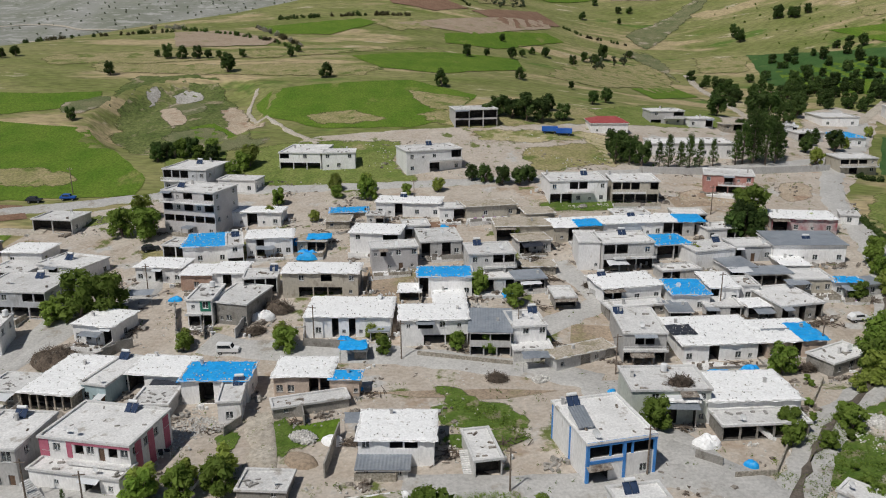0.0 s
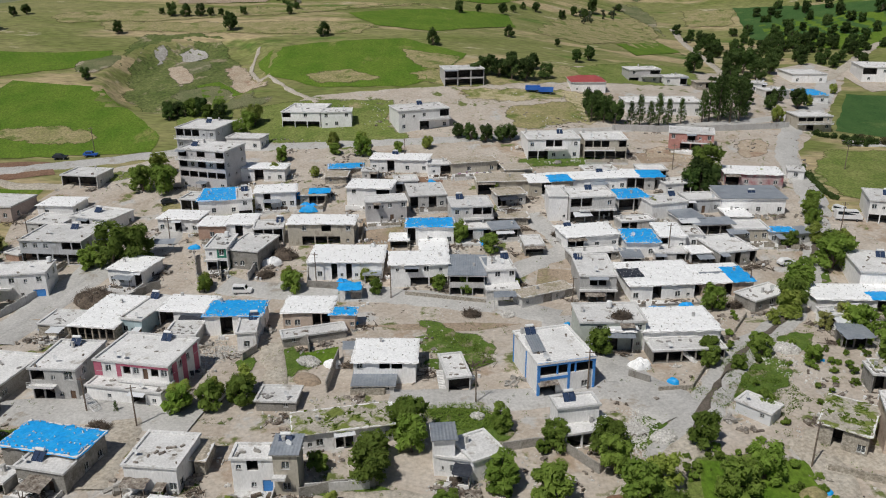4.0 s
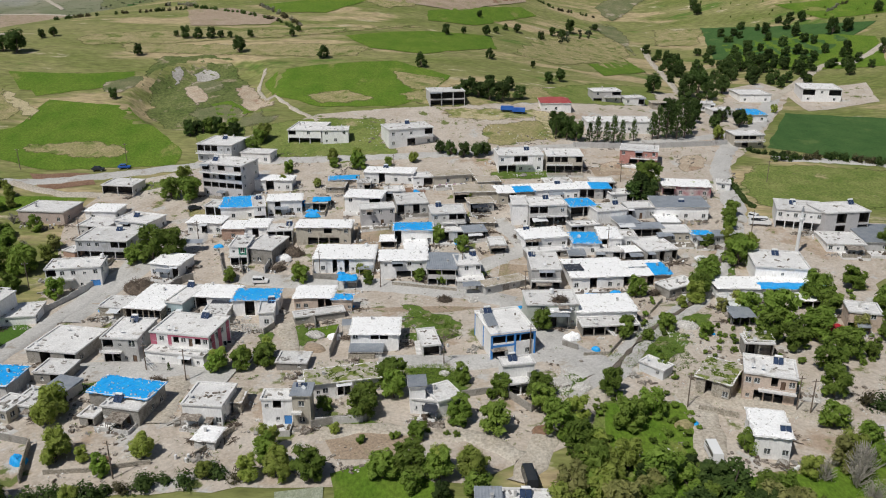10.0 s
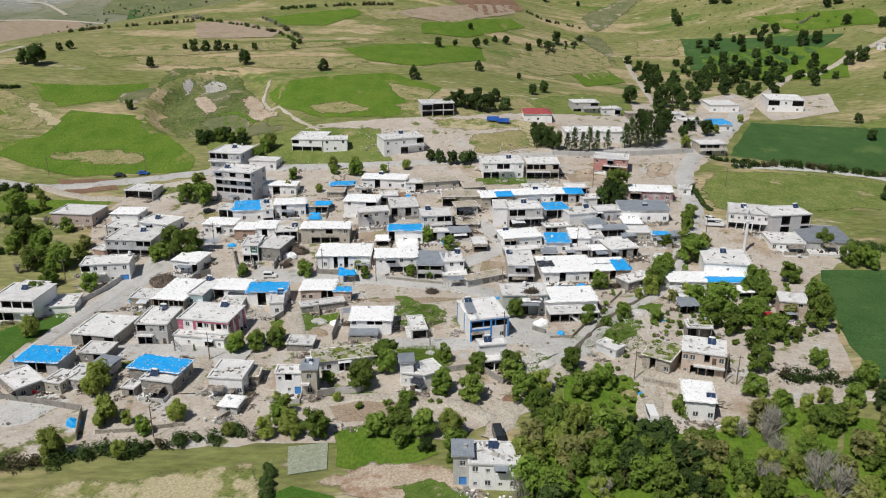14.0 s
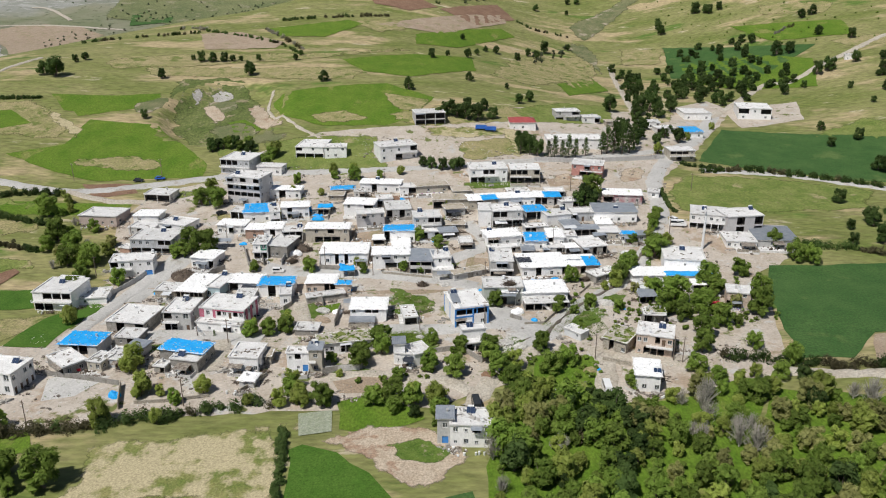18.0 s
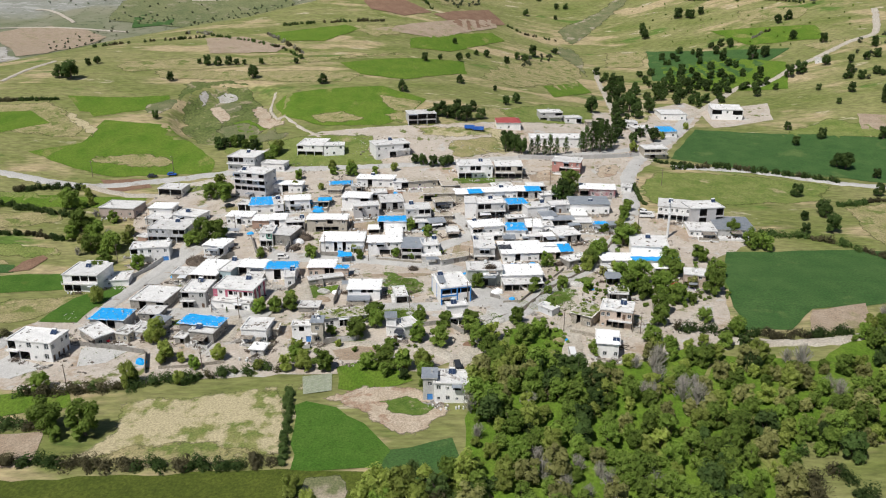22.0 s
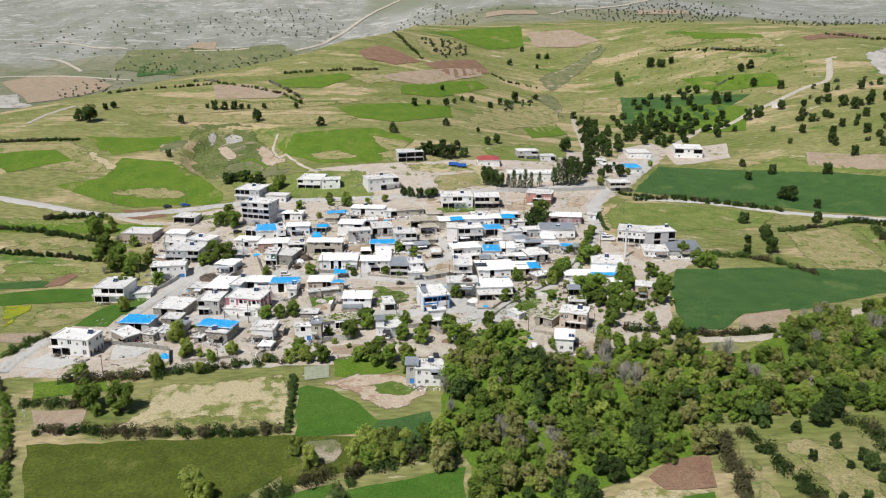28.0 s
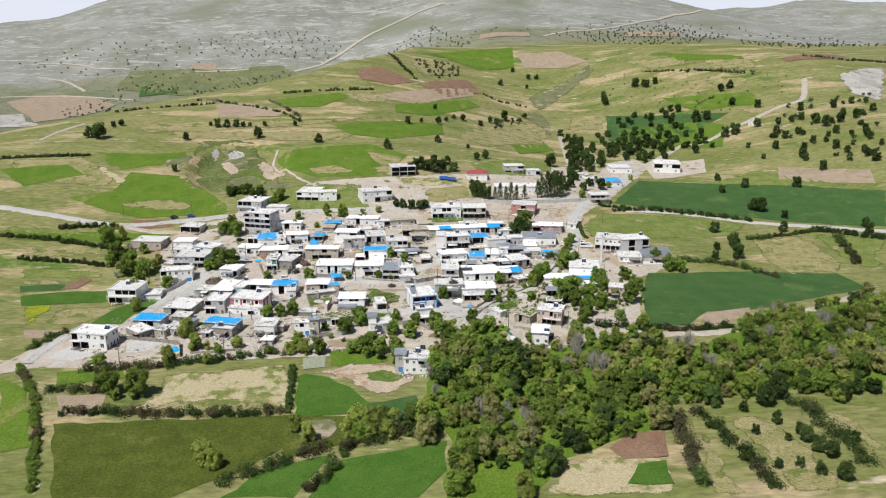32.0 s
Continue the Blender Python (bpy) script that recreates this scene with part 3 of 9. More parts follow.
idx = np.arange(nx * ny).reshape(ny, nx)
quads = np.stack([idx[:-1, :-1], idx[:-1, 1:], idx[1:, 1:], idx[1:, :-1]], -1).reshape(-1, 4)
me = bpy.data.meshes.new("ground")
me.from_pydata(np.stack([X, Y, Z], -1).reshape(-1, 3).tolist(), [], quads.tolist())
me.materials.append(MAT["ground"])
distance = np.hypot(X - 16, Y + 330)
for key, value in (("wild_land", np.maximum(beyond(X, Y), smooth(900, 1250, Y))), ("bare_rock", smooth(1450, 1750, distance))):
    me.attributes.new(key, "FLOAT", "POINT").data.foreach_set("value", value.reshape(-1).astype(np.float32))
smoothed(tagged(new("ground", me), "grassy hillside below bare limestone mountains", "ground", kind="structure"))

# an added glowing band, painted as pale haze all round beyond the mountains
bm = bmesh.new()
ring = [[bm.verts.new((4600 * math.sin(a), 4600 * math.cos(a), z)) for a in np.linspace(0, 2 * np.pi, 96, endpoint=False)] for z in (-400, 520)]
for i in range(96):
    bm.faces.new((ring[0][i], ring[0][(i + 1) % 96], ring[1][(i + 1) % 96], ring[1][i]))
tagged(new("backdrop", mesh_of("backdrop", bm, "haze_glow")), "glowing backdrop painted as pale hazy sky along the horizon", "sky", kind="structure")

FIELD_LABEL = {
    "village_ground": "dusty trodden earth between the village houses", "crop": "green field of young wheat", "crop_bright": "bright green clover field",
    "crop_dark": "dense dark green wheat field", "crop_olive": "olive green field of tall grass", "dry": "strip of dry yellowed grass",
    "fallow": "bare fallow field of pale soil", "plough": "freshly ploughed red soil", "soil": "dug-over tan soil beside the road", "net": "pale netting over a seed bed", "rape": "yellow flowering field", "paving": "pale concrete forecourt", "meadow": "rough green meadow", "patchy": "patchy field of grass and bare soil",
    "scree": "eroded slope of pale earth and scrub", "cliff": "pale eroded cliff edge", "crop_vale": "dull green valley meadow", "scrub_slope": "steep hollow of green scrub", "yard_grass": "patch of grass and weeds between houses"}


def lift(x, y):
    return 0.10 + 0.0008 * max(0.0, y - 150)


def soften(m):
    """A copy of a ground material that frays out towards the rim of its patch."""
    m = m.copy()
    n, l = m.node_tree.nodes, m.node_tree.links
    out = n["Material Output"]
    solid = out.inputs["Surface"].links[0].from_socket
    at, geo, t = n.new("ShaderNodeAttribute"), n.new("ShaderNodeNewGeometry"), n.new("ShaderNodeTexNoise")
    at.attribute_name = "rim"
    t.inputs["Scale"].default_value, t.inputs["Detail"].default_value, t.inputs["Roughness"].default_value = 0.16, 6, 0.68
    l.new(geo.outputs["Position"], t.inputs["Vector"])
    add, step = n.new("ShaderNodeMath"), n.new("ShaderNodeMapRange")
    l.new(at.outputs["Fac"], add.inputs[0])
    l.new(t.outputs["Fac"], add.inputs[1])
    step.inputs["From Min"].default_value, step.inputs["From Max"].default_value = 0.74, 0.86
    l.new(add.outputs[0], step.inputs["Value"])
    clear, mix = n.new("ShaderNodeBsdfTransparent"), n.new("ShaderNodeMixShader")
    l.new(step.outputs[0], mix.inputs[0])
    l.new(clear.outputs[0], mix.inputs[1])
    l.new(solid, mix.inputs[2])
    l.new(mix.outputs[0], out.inputs["Surface"])
    return m


LOOSE = ("dry", "scree", "scrub_slope", "meadow", "patchy", "yard_grass", "cliff", "crop_vale", "soil", "rape")
for kind in LOOSE:
    MAT[kind + "_frayed"] = soften(MAT[kind])


def drape(name, bm, step, extra, mat, label, category, fray=0.0):
    outline = [v.co.copy() for v in bm.verts] if fray else []
    xs, ys = [v.co.x for v in bm.verts], [v.co.y for v in bm.verts]
    for axis, lo, hi in ((0, min(xs), max(xs)), (1, min(ys), max(ys))):
        n = int((hi - lo) / step)
        no = Vector((1, 0, 0)) if axis == 0 else Vector((0, 1, 0))
        for i in range(1, n + 1):
            bmesh.ops.bisect_plane(bm, geom=bm.verts[:] + bm.edges[:] + bm.faces[:], plane_co=no * (lo + (hi - lo) * i / (n + 1)), plane_no=no)
    for v in bm.verts:
        v.co.z = h(v.co.x, v.co.y) + lift(v.co.x, v.co.y) + extra
    me = mesh_of(name, bm, mat)
    if fray:
        rim = []
        for v in me.vertices:
            p, near = v.co, 1e9
            for a, b in zip(outline, outline[1:] + outline[:1]):
                d = (b - a).to_2d()
                q = (p - a).to_2d()
                k = min(1.0, max(0.0, q.dot(d) / max(d.length_squared, 1e-6)))
                near = min(near, (q - d * k).length)
            rim.append(min(1.0, near / fray))
        me.attributes.new("rim", "FLOAT", "POINT").data.foreach_set("value", rim)
    ob = smoothed(new(name, me))
    return tagged(ob, label, category, kind="structure")


def field(kind, layer, pts):
    rng = random.Random(len(pts) * 31 + int(abs(pts[0][0]) * 7))
    size = max(max(p[0] for p in pts) - min(p[0] for p in pts), max(p[1] for p in pts) - min(p[1] for p in pts))
    bm = bmesh.new()
    ring = []
    ragged = kind == "yard_grass"
    loose = kind in LOOSE
    for (ax, ay), (bx, by) in zip(pts, pts[1:] + pts[:1]):
        n = max(1, int(math.hypot(bx - ax, by - ay) / (1.2 if ragged else 3.5 if loose else 5)))
        for i in range(n):
            k = i / n
            w = 0.9 if ragged else min(2.2, size * 0.03) if loose else 0.7 if i else 0.2
            ring.append(bm.verts.new((ax + (bx - ax) * k + rng.uniform(-w, w), ay + (by - ay) * k + rng.uniform(-w, w), 0)))
    f = bm.faces.new(ring)
    f.normal_update()
    if f.normal.z < 0:
        f.normal_flip()
    fray = min(9.0, 0.16 * size) if loose else 0.0
    drape("field" if kind != "village_ground" else "bare_ground", bm, max(1.6, size / 9) if ragged else max(4.0 if loose else 6.0, size / 24), 0.05 * layer, kind + ("_frayed" if loose else ""), FIELD_LABEL[kind], "ground" if kind == "village_ground" else "field", fray)


road_count = [0]
ROAD_LINES, FOOTPRINTS = [], []


def road(kind, width, pts):
    """A strip along smoothed points."""
    road_count[0] += 1
    line = [Vector(p) for p in pts]
    fine = []
    for i in range(len(line) - 1):
        p0, p1, p2, p3 = line[max(i - 1, 0)], line[i], line[i + 1], line[min(i + 2, len(line) - 1)]
        n = max(2, int((p2 - p1).length / 2.2))
        for j in range(n):
            t = j / n
            fine.append(0.5 * (2 * p1 + (p2 - p0) * t + (2 * p0 - 5 * p1 + 4 * p2 - p3) * t * t + (3 * p1 - p0 - 3 * p2 + p3) * t ** 3))
    fine.append(line[-1])
    ROAD_LINES.append((fine, width))
    rng = random.Random(road_count[0])
    bm = bmesh.new()
    rows = []
    for i, p in enumerate(fine):
        d = (fine[min(i + 1, len(fine) - 1)] - fine[max(i - 1, 0)]).normalized()
        s = Vector((-d.y, d.x))
        row = []
        ragged = (rng.uniform(-0.45, 0.45), rng.uniform(-0.45, 0.45))
        for k in (-1.5, -1, -0.4, 0.4, 1, 1.5):
            rim = abs(k) == 1.5
            q = p + s * (k * width / 2 + (ragged[k > 0] if abs(k) == 1 else 0)) if not rim else p + s * ((width / 2 + min(0.8, 0.12 * width)) * (1 if k > 0 else -1) + 1.5 * ragged[k > 0])
            extra = 0.24 + 0.004 * road_count[0] + (0.15 if kind == "wet_channel" else 0) - (0.45 if rim else 0)
            row.append(bm.verts.new((q.x, q.y, h(q.x, q.y) + lift(q.x, q.y) + extra)))
        rows.append(row)
    for a, b in zip(rows, rows[1:]):
        for k in range(5):
            bm.faces.new((a[k + 1], a[k], b[k], b[k + 1]))
    bmesh.ops.recalc_face_normals(bm, faces=bm.faces[:])
    label = {"concrete_road": "worn pale concrete village street", "dirt_road": "pale dirt track", "wet_channel": "damp dark drainage channel along the lane"}[kind]
    tagged(smoothed(new("road" if kind != "wet_channel" else "drain", mesh_of("road", bm, kind))), label, "road", kind="structure")


# ---- houses ----
def window_mesh(w, hh):
    bm = bmesh.new()
    t = 0.07
    box(bm, 0, w, 0, 0.06, 0, t), box(bm, 0, w, 0, 0.06, hh - t, hh)
    box(bm, 0, t, 0, 0.06, t, hh - t), box(bm, w - t, w, 0, 0.06, t, hh - t)
    box(bm, w / 2 - t / 2, w / 2 + t / 2, 0, 0.06, t, hh - t)
    fr = mesh_of("window", bm, "frame")
    bm = bmesh.new()
    box(bm, t, w - t, 0.02, 0.04, t, hh - t)
    return fr, mesh_of("pane", bm, "glass")


def door_mesh(w, hh, mat):
    bm = bmesh.new()
    box(bm, 0, w, 0, 0.06, 0, hh)
    box(bm, 0.1, w - 0.1, -0.02, 0, 0.15, hh * 0.45), box(bm, 0.1, w - 0.1, -0.02, 0, hh * 0.52, hh - 0.15)
    box(bm, w - 0.16, w - 0.1, -0.07, -0.02, hh * 0.47, hh * 0.5)
    return mesh_of("door", bm, mat)


WIN = {"w": (1.15, 1.25), "s": (0.75, 0.8), "W": (1.5, 1.7), "G": (1.2, 1.5)}
WIN_MESH = {k: window_mesh(*v) for k, v in WIN.items()}
DOOR = {"d": (0.95, 2.05, "doors"), "b": (1.5, 2.1, "blue"), "g": (2.6, 2.3, "blue"), "o": (1.0, 2.05, "orange_door")}
DOOR_MESH = {k: door_mesh(*v) for k, v in DOOR.items()}


def openings(pattern, length, height):
    """Openings of a wall, storey by storey from the top, slot by slot: kind, from, to, bottom, top, depth."""
    out = []
    storeys = pattern.split("/") if pattern else []
    sh = height / max(1, len(storeys))
    for si, row in enumerate(storeys):
        floor = height - (si + 1) * sh
        slot = length / max(1, len(row))
        i = 0
        while i < len(row):
            c = row[i]
            if c in "vV":
                j = i
                while j + 1 < len(row) and row[j + 1] == c and (c == "v"):
                    j += 1
                upper = floor > 0.5
                lo = floor + (0.75 if upper and c == "v" else 0.12)
                out.append((c, i * slot + 0.18, (j + 1) * slot - 0.18, lo, floor + sh - 0.5, min(3.0, length * 0.4), j - i + 1))
                i = j
            elif c in "wWGs" or c == "." and slot > 1.5 and (i * 7 + int(length * 10) + si * 3) % 5 < 2:
                c = "s" if c == "." else c
                k = c if slot > WIN[c][0] + 0.35 else "s"
                ww, wh = WIN[k]
                if slot > ww + 0.15:
                    wh = min(wh, sh - 1.25)
                    x = (i + 0.5) * slot - ww / 2
                    out.append((k, x, x + ww, floor + min(0.95, sh - wh - 0.4), floor + min(0.95, sh - wh - 0.4) + WIN[k][1], 0.7, 1))
            elif c in "dbgo":
                dw, dh, _ = DOOR[c]
                if slot > dw + 0.1 and sh > dh + 0.2:
                    x = (i + 0.5) * slot - dw / 2
                    out.append((c, x, x + dw, floor + 0.04, floor + 0.04 + dh, 0.35, 1))
            i += 1
    return out


def wall(bm, inner, length, bottom, top, holes):
    """A wall along x in the plane y = 0 that faces -y, with its openings and their recesses."""
    xs = sorted({0.0, length, *(v for o in holes for v in o[1:3])})
    zs = sorted({bottom, top, *(v for o in holes for v in o[3:5])})
    for x0, x1 in zip(xs, xs[1:]):
        for z0, z1 in zip(zs, zs[1:]):
            cx, cz = (x0 + x1) / 2, (z0 + z1) / 2
            if any(o[1] < cx < o[2] and o[3] < cz < o[4] for o in holes):
                continue
            quad(bm, (x0, 0, z0), (x1, 0, z0), (x1, 0, z1), (x0, 0, z1))
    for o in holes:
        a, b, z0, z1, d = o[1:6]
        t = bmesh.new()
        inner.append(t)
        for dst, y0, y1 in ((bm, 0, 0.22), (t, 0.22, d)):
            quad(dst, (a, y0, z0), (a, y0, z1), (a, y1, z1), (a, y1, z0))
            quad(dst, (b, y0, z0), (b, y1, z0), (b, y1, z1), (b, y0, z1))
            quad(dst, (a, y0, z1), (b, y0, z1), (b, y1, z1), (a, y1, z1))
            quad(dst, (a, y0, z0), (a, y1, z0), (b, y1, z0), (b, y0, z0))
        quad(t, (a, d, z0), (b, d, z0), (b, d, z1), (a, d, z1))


WALL_WORDS = {
    "white": "whitewashed", "render": "grey cement-rendered", "grey": "pale grey rendered", "palegrey": "pale blue-grey painted", "block": "bare concrete-block",
    "stone": "rubble-stone", "cream": "cream plastered", "peach": "peach plastered", "brick": "reddish mud-brick", "teal": "pale teal painted", "mint": "pale mint painted",
    "orange": "orange painted", "red": "brick-red painted", "redlow": "dark red and white", "pinkish": "pinkish rendered", "panel": "white panelled"}
ROOF_WORDS = {
    "conc": "flat concrete roof", "member": "white sheeted roof held by stones", "tarp": "bright blue tarpaulin roof", "membertarp": "white and blue sheeted roof",
    "tin": "grey sheet-steel roof", "earth": "flat earthen roof", "grass": "grass-grown earthen roof", "redroof": "red steel roof"}
house_count = [0]


def sheet(w, d, x0, x1, y0, y1, z, rng, droop=0.25, tilt=0.0):
    bm = bmesh.new()
    n, m = max(4, int((x1 - x0) / 0.7)), max(4, int((y1 - y0) / 0.7))
    g = [[None] * (n + 1) for _ in range(m + 1)]
    ph = rng.uniform(0, 90)
    for j in range(m + 1):
        for i in range(n + 1):
            x, y = x0 + (x1 - x0) * i / n, y0 + (y1 - y0) * j / m
            zz = z + 0.13 * noise.noise((x * 0.9 + ph, y * 0.9, ph)) + 0.05 * noise.noise((x * 2.3 + ph, y * 2.3, 4)) + tilt * (y - y0)
            if i in (0, n) or j in (0, m):
                zz -= droop * rng.uniform(0.4, 1.3)
                x += rng.uniform(-0.12, 0.12)
                y += rng.uniform(-0.12, 0.12)
            g[j][i] = bm.verts.new((x, y, zz))
    for j in range(m):
        for i in range(n):
            bm.faces.new((g[j][i], g[j][i + 1], g[j + 1][i + 1], g[j + 1][i]))
    return bm


def house(x, y, rot, w, d, top, height, walls, roof, front, side="", trim="", balcony=None):
    """x, y: the front left corner; top: the roof's level; the fronts' slots tell the openings."""
    house_count[0] += 1
    rng = random.Random(house_count[0])
    c, s = math.cos(radians(rot)), math.sin(radians(rot))
    floor = top - height
    corners = [(x + c * a - s * b, y + s * a + c * b) for a, b in ((0, 0), (w, 0), (w, d), (0, d), (w / 2, 0))]
    low = min(h(*p) for p in corners) - floor - 0.4
    low = min(low, -0.3)
    tall = len(front.split("/"))
    words = ("", "one-storey", "two-storey", "three-storey", "four-storey")[min(tall, 4)]
    thing = tagged(new("house"), f"{WALL_WORDS[walls]} {words} house, {ROOF_WORDS[roof]}", "house", "village houses")
    thing.matrix_basis = pose(x, y, floor, 0, 0, rot)
    rt = {"conc": 0.35, "redroof": 0.1}.get(roof, 0.12)
    wt = height - (0.0 if roof == "conc" else rt)
    outer, inner = bmesh.new(), []
    fronts = openings(front, w, height)
    wall(outer, inner, w, low, wt, fronts)
    if not side and d > 5.5 and rng.random() < 0.6:
        side = "/".join([rng.choice([".w", "w.", "w.w" if d > 8 else "ww"]) for _ in range(len(front.split("/")))])
    sides = openings(side, d, height)
    n_out, n_in = len(outer.verts), len(inner)
    wall(outer, inner, d, low, wt, sides)
    turn = pose(w, 0, 0, 0, 0, 90)
    outer.verts.ensure_lookup_table()
    for v in [*outer.verts[n_out:], *(v for t in inner[n_in:] for v in t.verts)]:
        v.co = turn @ v.co
    quad(outer, (0, d, low), (0, 0, low), (0, 0, wt), (0, d, wt))
    quad(outer, (w, d, low), (0, d, low), (0, d, wt), (w, d, wt))
    part("wall", outer, walls, thing)
    # recess linings, with the shade of the opening put into their colour
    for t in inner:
        part("recess", t, "inside", thing, "recess with its deep shade painted into the lining")
    # openings' fittings
    for holes, base in ((fronts, Matrix()), (sides, turn)):
        for kind, a, b, z0, z1, dep, slots in holes:
            if kind in WIN_MESH:
                at = base @ pose(a, 0.12, z0)
                fr = shared("window", WIN_MESH[kind][0], thing, at)
                pane = shared("pane", WIN_MESH[kind][1], fr, Matrix())
                pane.visible_shadow = False
                if kind == "G":
                    bm = bmesh.new()
                    box(bm, a - 0.5, a - 0.02, -0.04, 0, z0 - 0.6, z1 + 0.4), box(bm, b + 0.02, b + 0.5, -0.04, 0, z0 - 0.6, z1 + 0.4)
                    box(bm, a - 0.02, b + 0.02, -0.04, 0, z0 - 0.6, z0 - 0.02), box(bm, a - 0.02, b + 0.02, -0.04, 0, z1 + 0.02, z1 + 0.4)
                    part("painted_panel", bm, "green", thing, "green painted surround")
                else:
                    bm = bmesh.new()
                    box(bm, a - 0.08, b + 0.08, -0.07, 0.1, z0 - 0.07, z0)
                    part("sill", bm, "conc", thing, at=base)
            elif kind in DOOR_MESH:
                k = "o" if trim == "orange" else kind
                shared("door", DOOR_MESH[k], thing, base @ pose(a, 0.15, z0))
            elif slots > 1 or kind == "v":
                for k in range(1, slots):
                    px = a + (b - a) * k / slots
                    bm = bmesh.new()
                    box(bm, px - 0.13, px + 0.13, 0.02, 0.28, z0, z1)
                    part("post", bm, "blue" if trim == "blue" else walls, thing, at=base)
    # roof
    if roof == "conc":
        bm = bmesh.new()
        box(bm, 0.0, w, 0.0, d, height - 0.55, height - 0.3)
        part("roof", bm, "conc", thing)
        bm = bmesh.new()
        e = 0.26
        box(bm, -e, w + e, -e, 0.14, height - 0.36, height), box(bm, -e, w + e, d - 0.14, d + e, height - 0.36, height)
        box(bm, -e, 0.14, 0.14, d - 0.14, height - 0.36, height), box(bm, w - 0.14, w + e, 0.14, d - 0.14, height - 0.36, height)
        part("parapet", bm, "conc", thing)
    else:
        bm = bmesh.new()
        e = 0.42
        box(bm, -e, w + e, -e, d + e, height - 0.22, height - 0.06)
        part("roof", bm, "conc", thing)
        if roof in ("member", "tarp", "membertarp", "earth", "grass"):
            first = {"membertarp": "member"}.get(roof, roof)
            part("roof_sheet" if roof not in ("earth", "grass") else "roof_earth", sheet(w, d, -e - 0.1, w + e + 0.1, -e - 0.1, d + e + 0.1, height + 0.06, rng), first, thing)
            if roof == "membertarp":
                k0 = rng.uniform(0.3, 0.6)
                part("tarpaulin", sheet(w, d, w * k0, w + e + 0.15, -e - 0.15, d * rng.uniform(0.5, 0.9), height + 0.2, rng), "tarp", thing, "bright blue tarpaulin")
            if roof == "tarp":
                bm = bmesh.new()
                for k in range(int(w * d * 0.4)):
                    stone(bm, (rng.uniform(0, w), rng.uniform(0, d), height + 0.18), rng.uniform(0.1, 0.24), rng)
                for k in range(int((w + d) * 2.5)):
                    t = rng.random() * 2 * (w + d)
                    px, py = (t, 0) if t < w else (w, t - w) if t < w + d else (t - w - d, d) if t < 2 * w + d else (0, t - 2 * w - d)
                    stone(bm, (px, py, height + 0.12), rng.uniform(0.12, 0.24), rng)
                tagged(part("ballast", bm, "rock", thing, "pale stones holding the tarpaulin"), kind="stuff")
            if roof in ("member", "membertarp"):
                bm = bmesh.new()
                for k in range(int(w * d * 0.3)):
                    stone(bm, (rng.uniform(0, w), rng.uniform(0, d), height + 0.14), rng.uniform(0.07, 0.17), rng)
                tagged(part("ballast", bm, "dark_stone", thing, "dark stones holding the sheet"), kind="stuff")
            if roof == "grass":
                bm = bmesh.new()
                for k in range(260):
                    px, py = rng.uniform(0, w), rng.uniform(0, d)
                    if noise.noise((px * 0.5, py * 0.5, house_count[0])) < 0.02:
                        continue
                    a = rng.uniform(0, 3.1)
                    dx, dy, hh = 0.25 * math.cos(a), 0.25 * math.sin(a), rng.uniform(0.15, 0.4)
                    quad(bm, (px - dx, py - dy, height), (px + dx, py + dy, height), (px + dx * 1.3, py + dy * 1.3, height + hh), (px - dx * 1.3, py - dy * 1.3, height + hh))
                tagged(part("roof_grass", bm, "leaf_mid", thing, "green weeds on the roof"), kind="stuff")
        elif roof == "tin":
            bm = bmesh.new()
            n = int((w + 0.8) / 0.13)
            rows = []
            for yy, zz in ((-0.5, height - 0.02), (d + 0.4, height + 0.045 * d)):
                rows.append([[bm.verts.new((-0.4 + (w + 0.8) * i / n, yy, zz + k + (0.035 if i % 4 < 2 else 0))) for i in range(n + 1)] for k in (0.06, 0.04)])
            for i in range(n):
                bm.faces.new((rows[0][0][i], rows[0][0][i + 1], rows[1][0][i + 1], rows[1][0][i]))
                bm.faces.new((rows[0][1][i + 1], rows[0][1][i], rows[1][1][i], rows[1][1][i + 1]))
                bm.faces.new((rows[0][1][i], rows[0][1][i + 1], rows[0][0][i + 1], rows[0][0][i]))
            part("roof_sheet", bm, "tin", thing)
            for px in (0.1, w - 0.2):
                bm = bmesh.new()
                box(bm, px, px + 0.1, 0, d, height - 0.06, height + 0.01)
                for v in bm.verts:
                    if v.co.z > height and v.co.y > d / 2:
                        v.co.z = height + 0.045 * d
                part("gable", bm, walls, thing)
        elif roof == "redroof":
            bm = bmesh.new()
            a = [(-0.4, -0.4, height), (w + 0.4, -0.4, height), (w + 0.4, d + 0.4, height), (-0.4, d + 0.4, height)]
            r0, r1 = (w * 0.25, d / 2, height + 1.6), (w * 0.75, d / 2, height + 1.6)
            quad(bm, a[0], a[1], r1, r0), quad(bm, a[2], a[3], r0, r1)
            bm.faces.new([bm.verts.new(p) for p in (a[1], a[2], r1)]), bm.faces.new([bm.verts.new(p) for p in (a[3], a[0], r0)])
            part("roof_sheet", bm, "redroof", thing)
    doors = [o for o in fronts if o[0] in "dbvV" and o[2] - o[1] < 5]
    if doors and rng.random() < 0.4:
        a, b, z1 = doors[0][1] - 0.3, doors[0][2] + 0.3, doors[0][4] + 0.12
        bm = bmesh.new()
        n = max(4, int((b - a) / 0.12))
        reach = rng.uniform(1.0, 1.8)
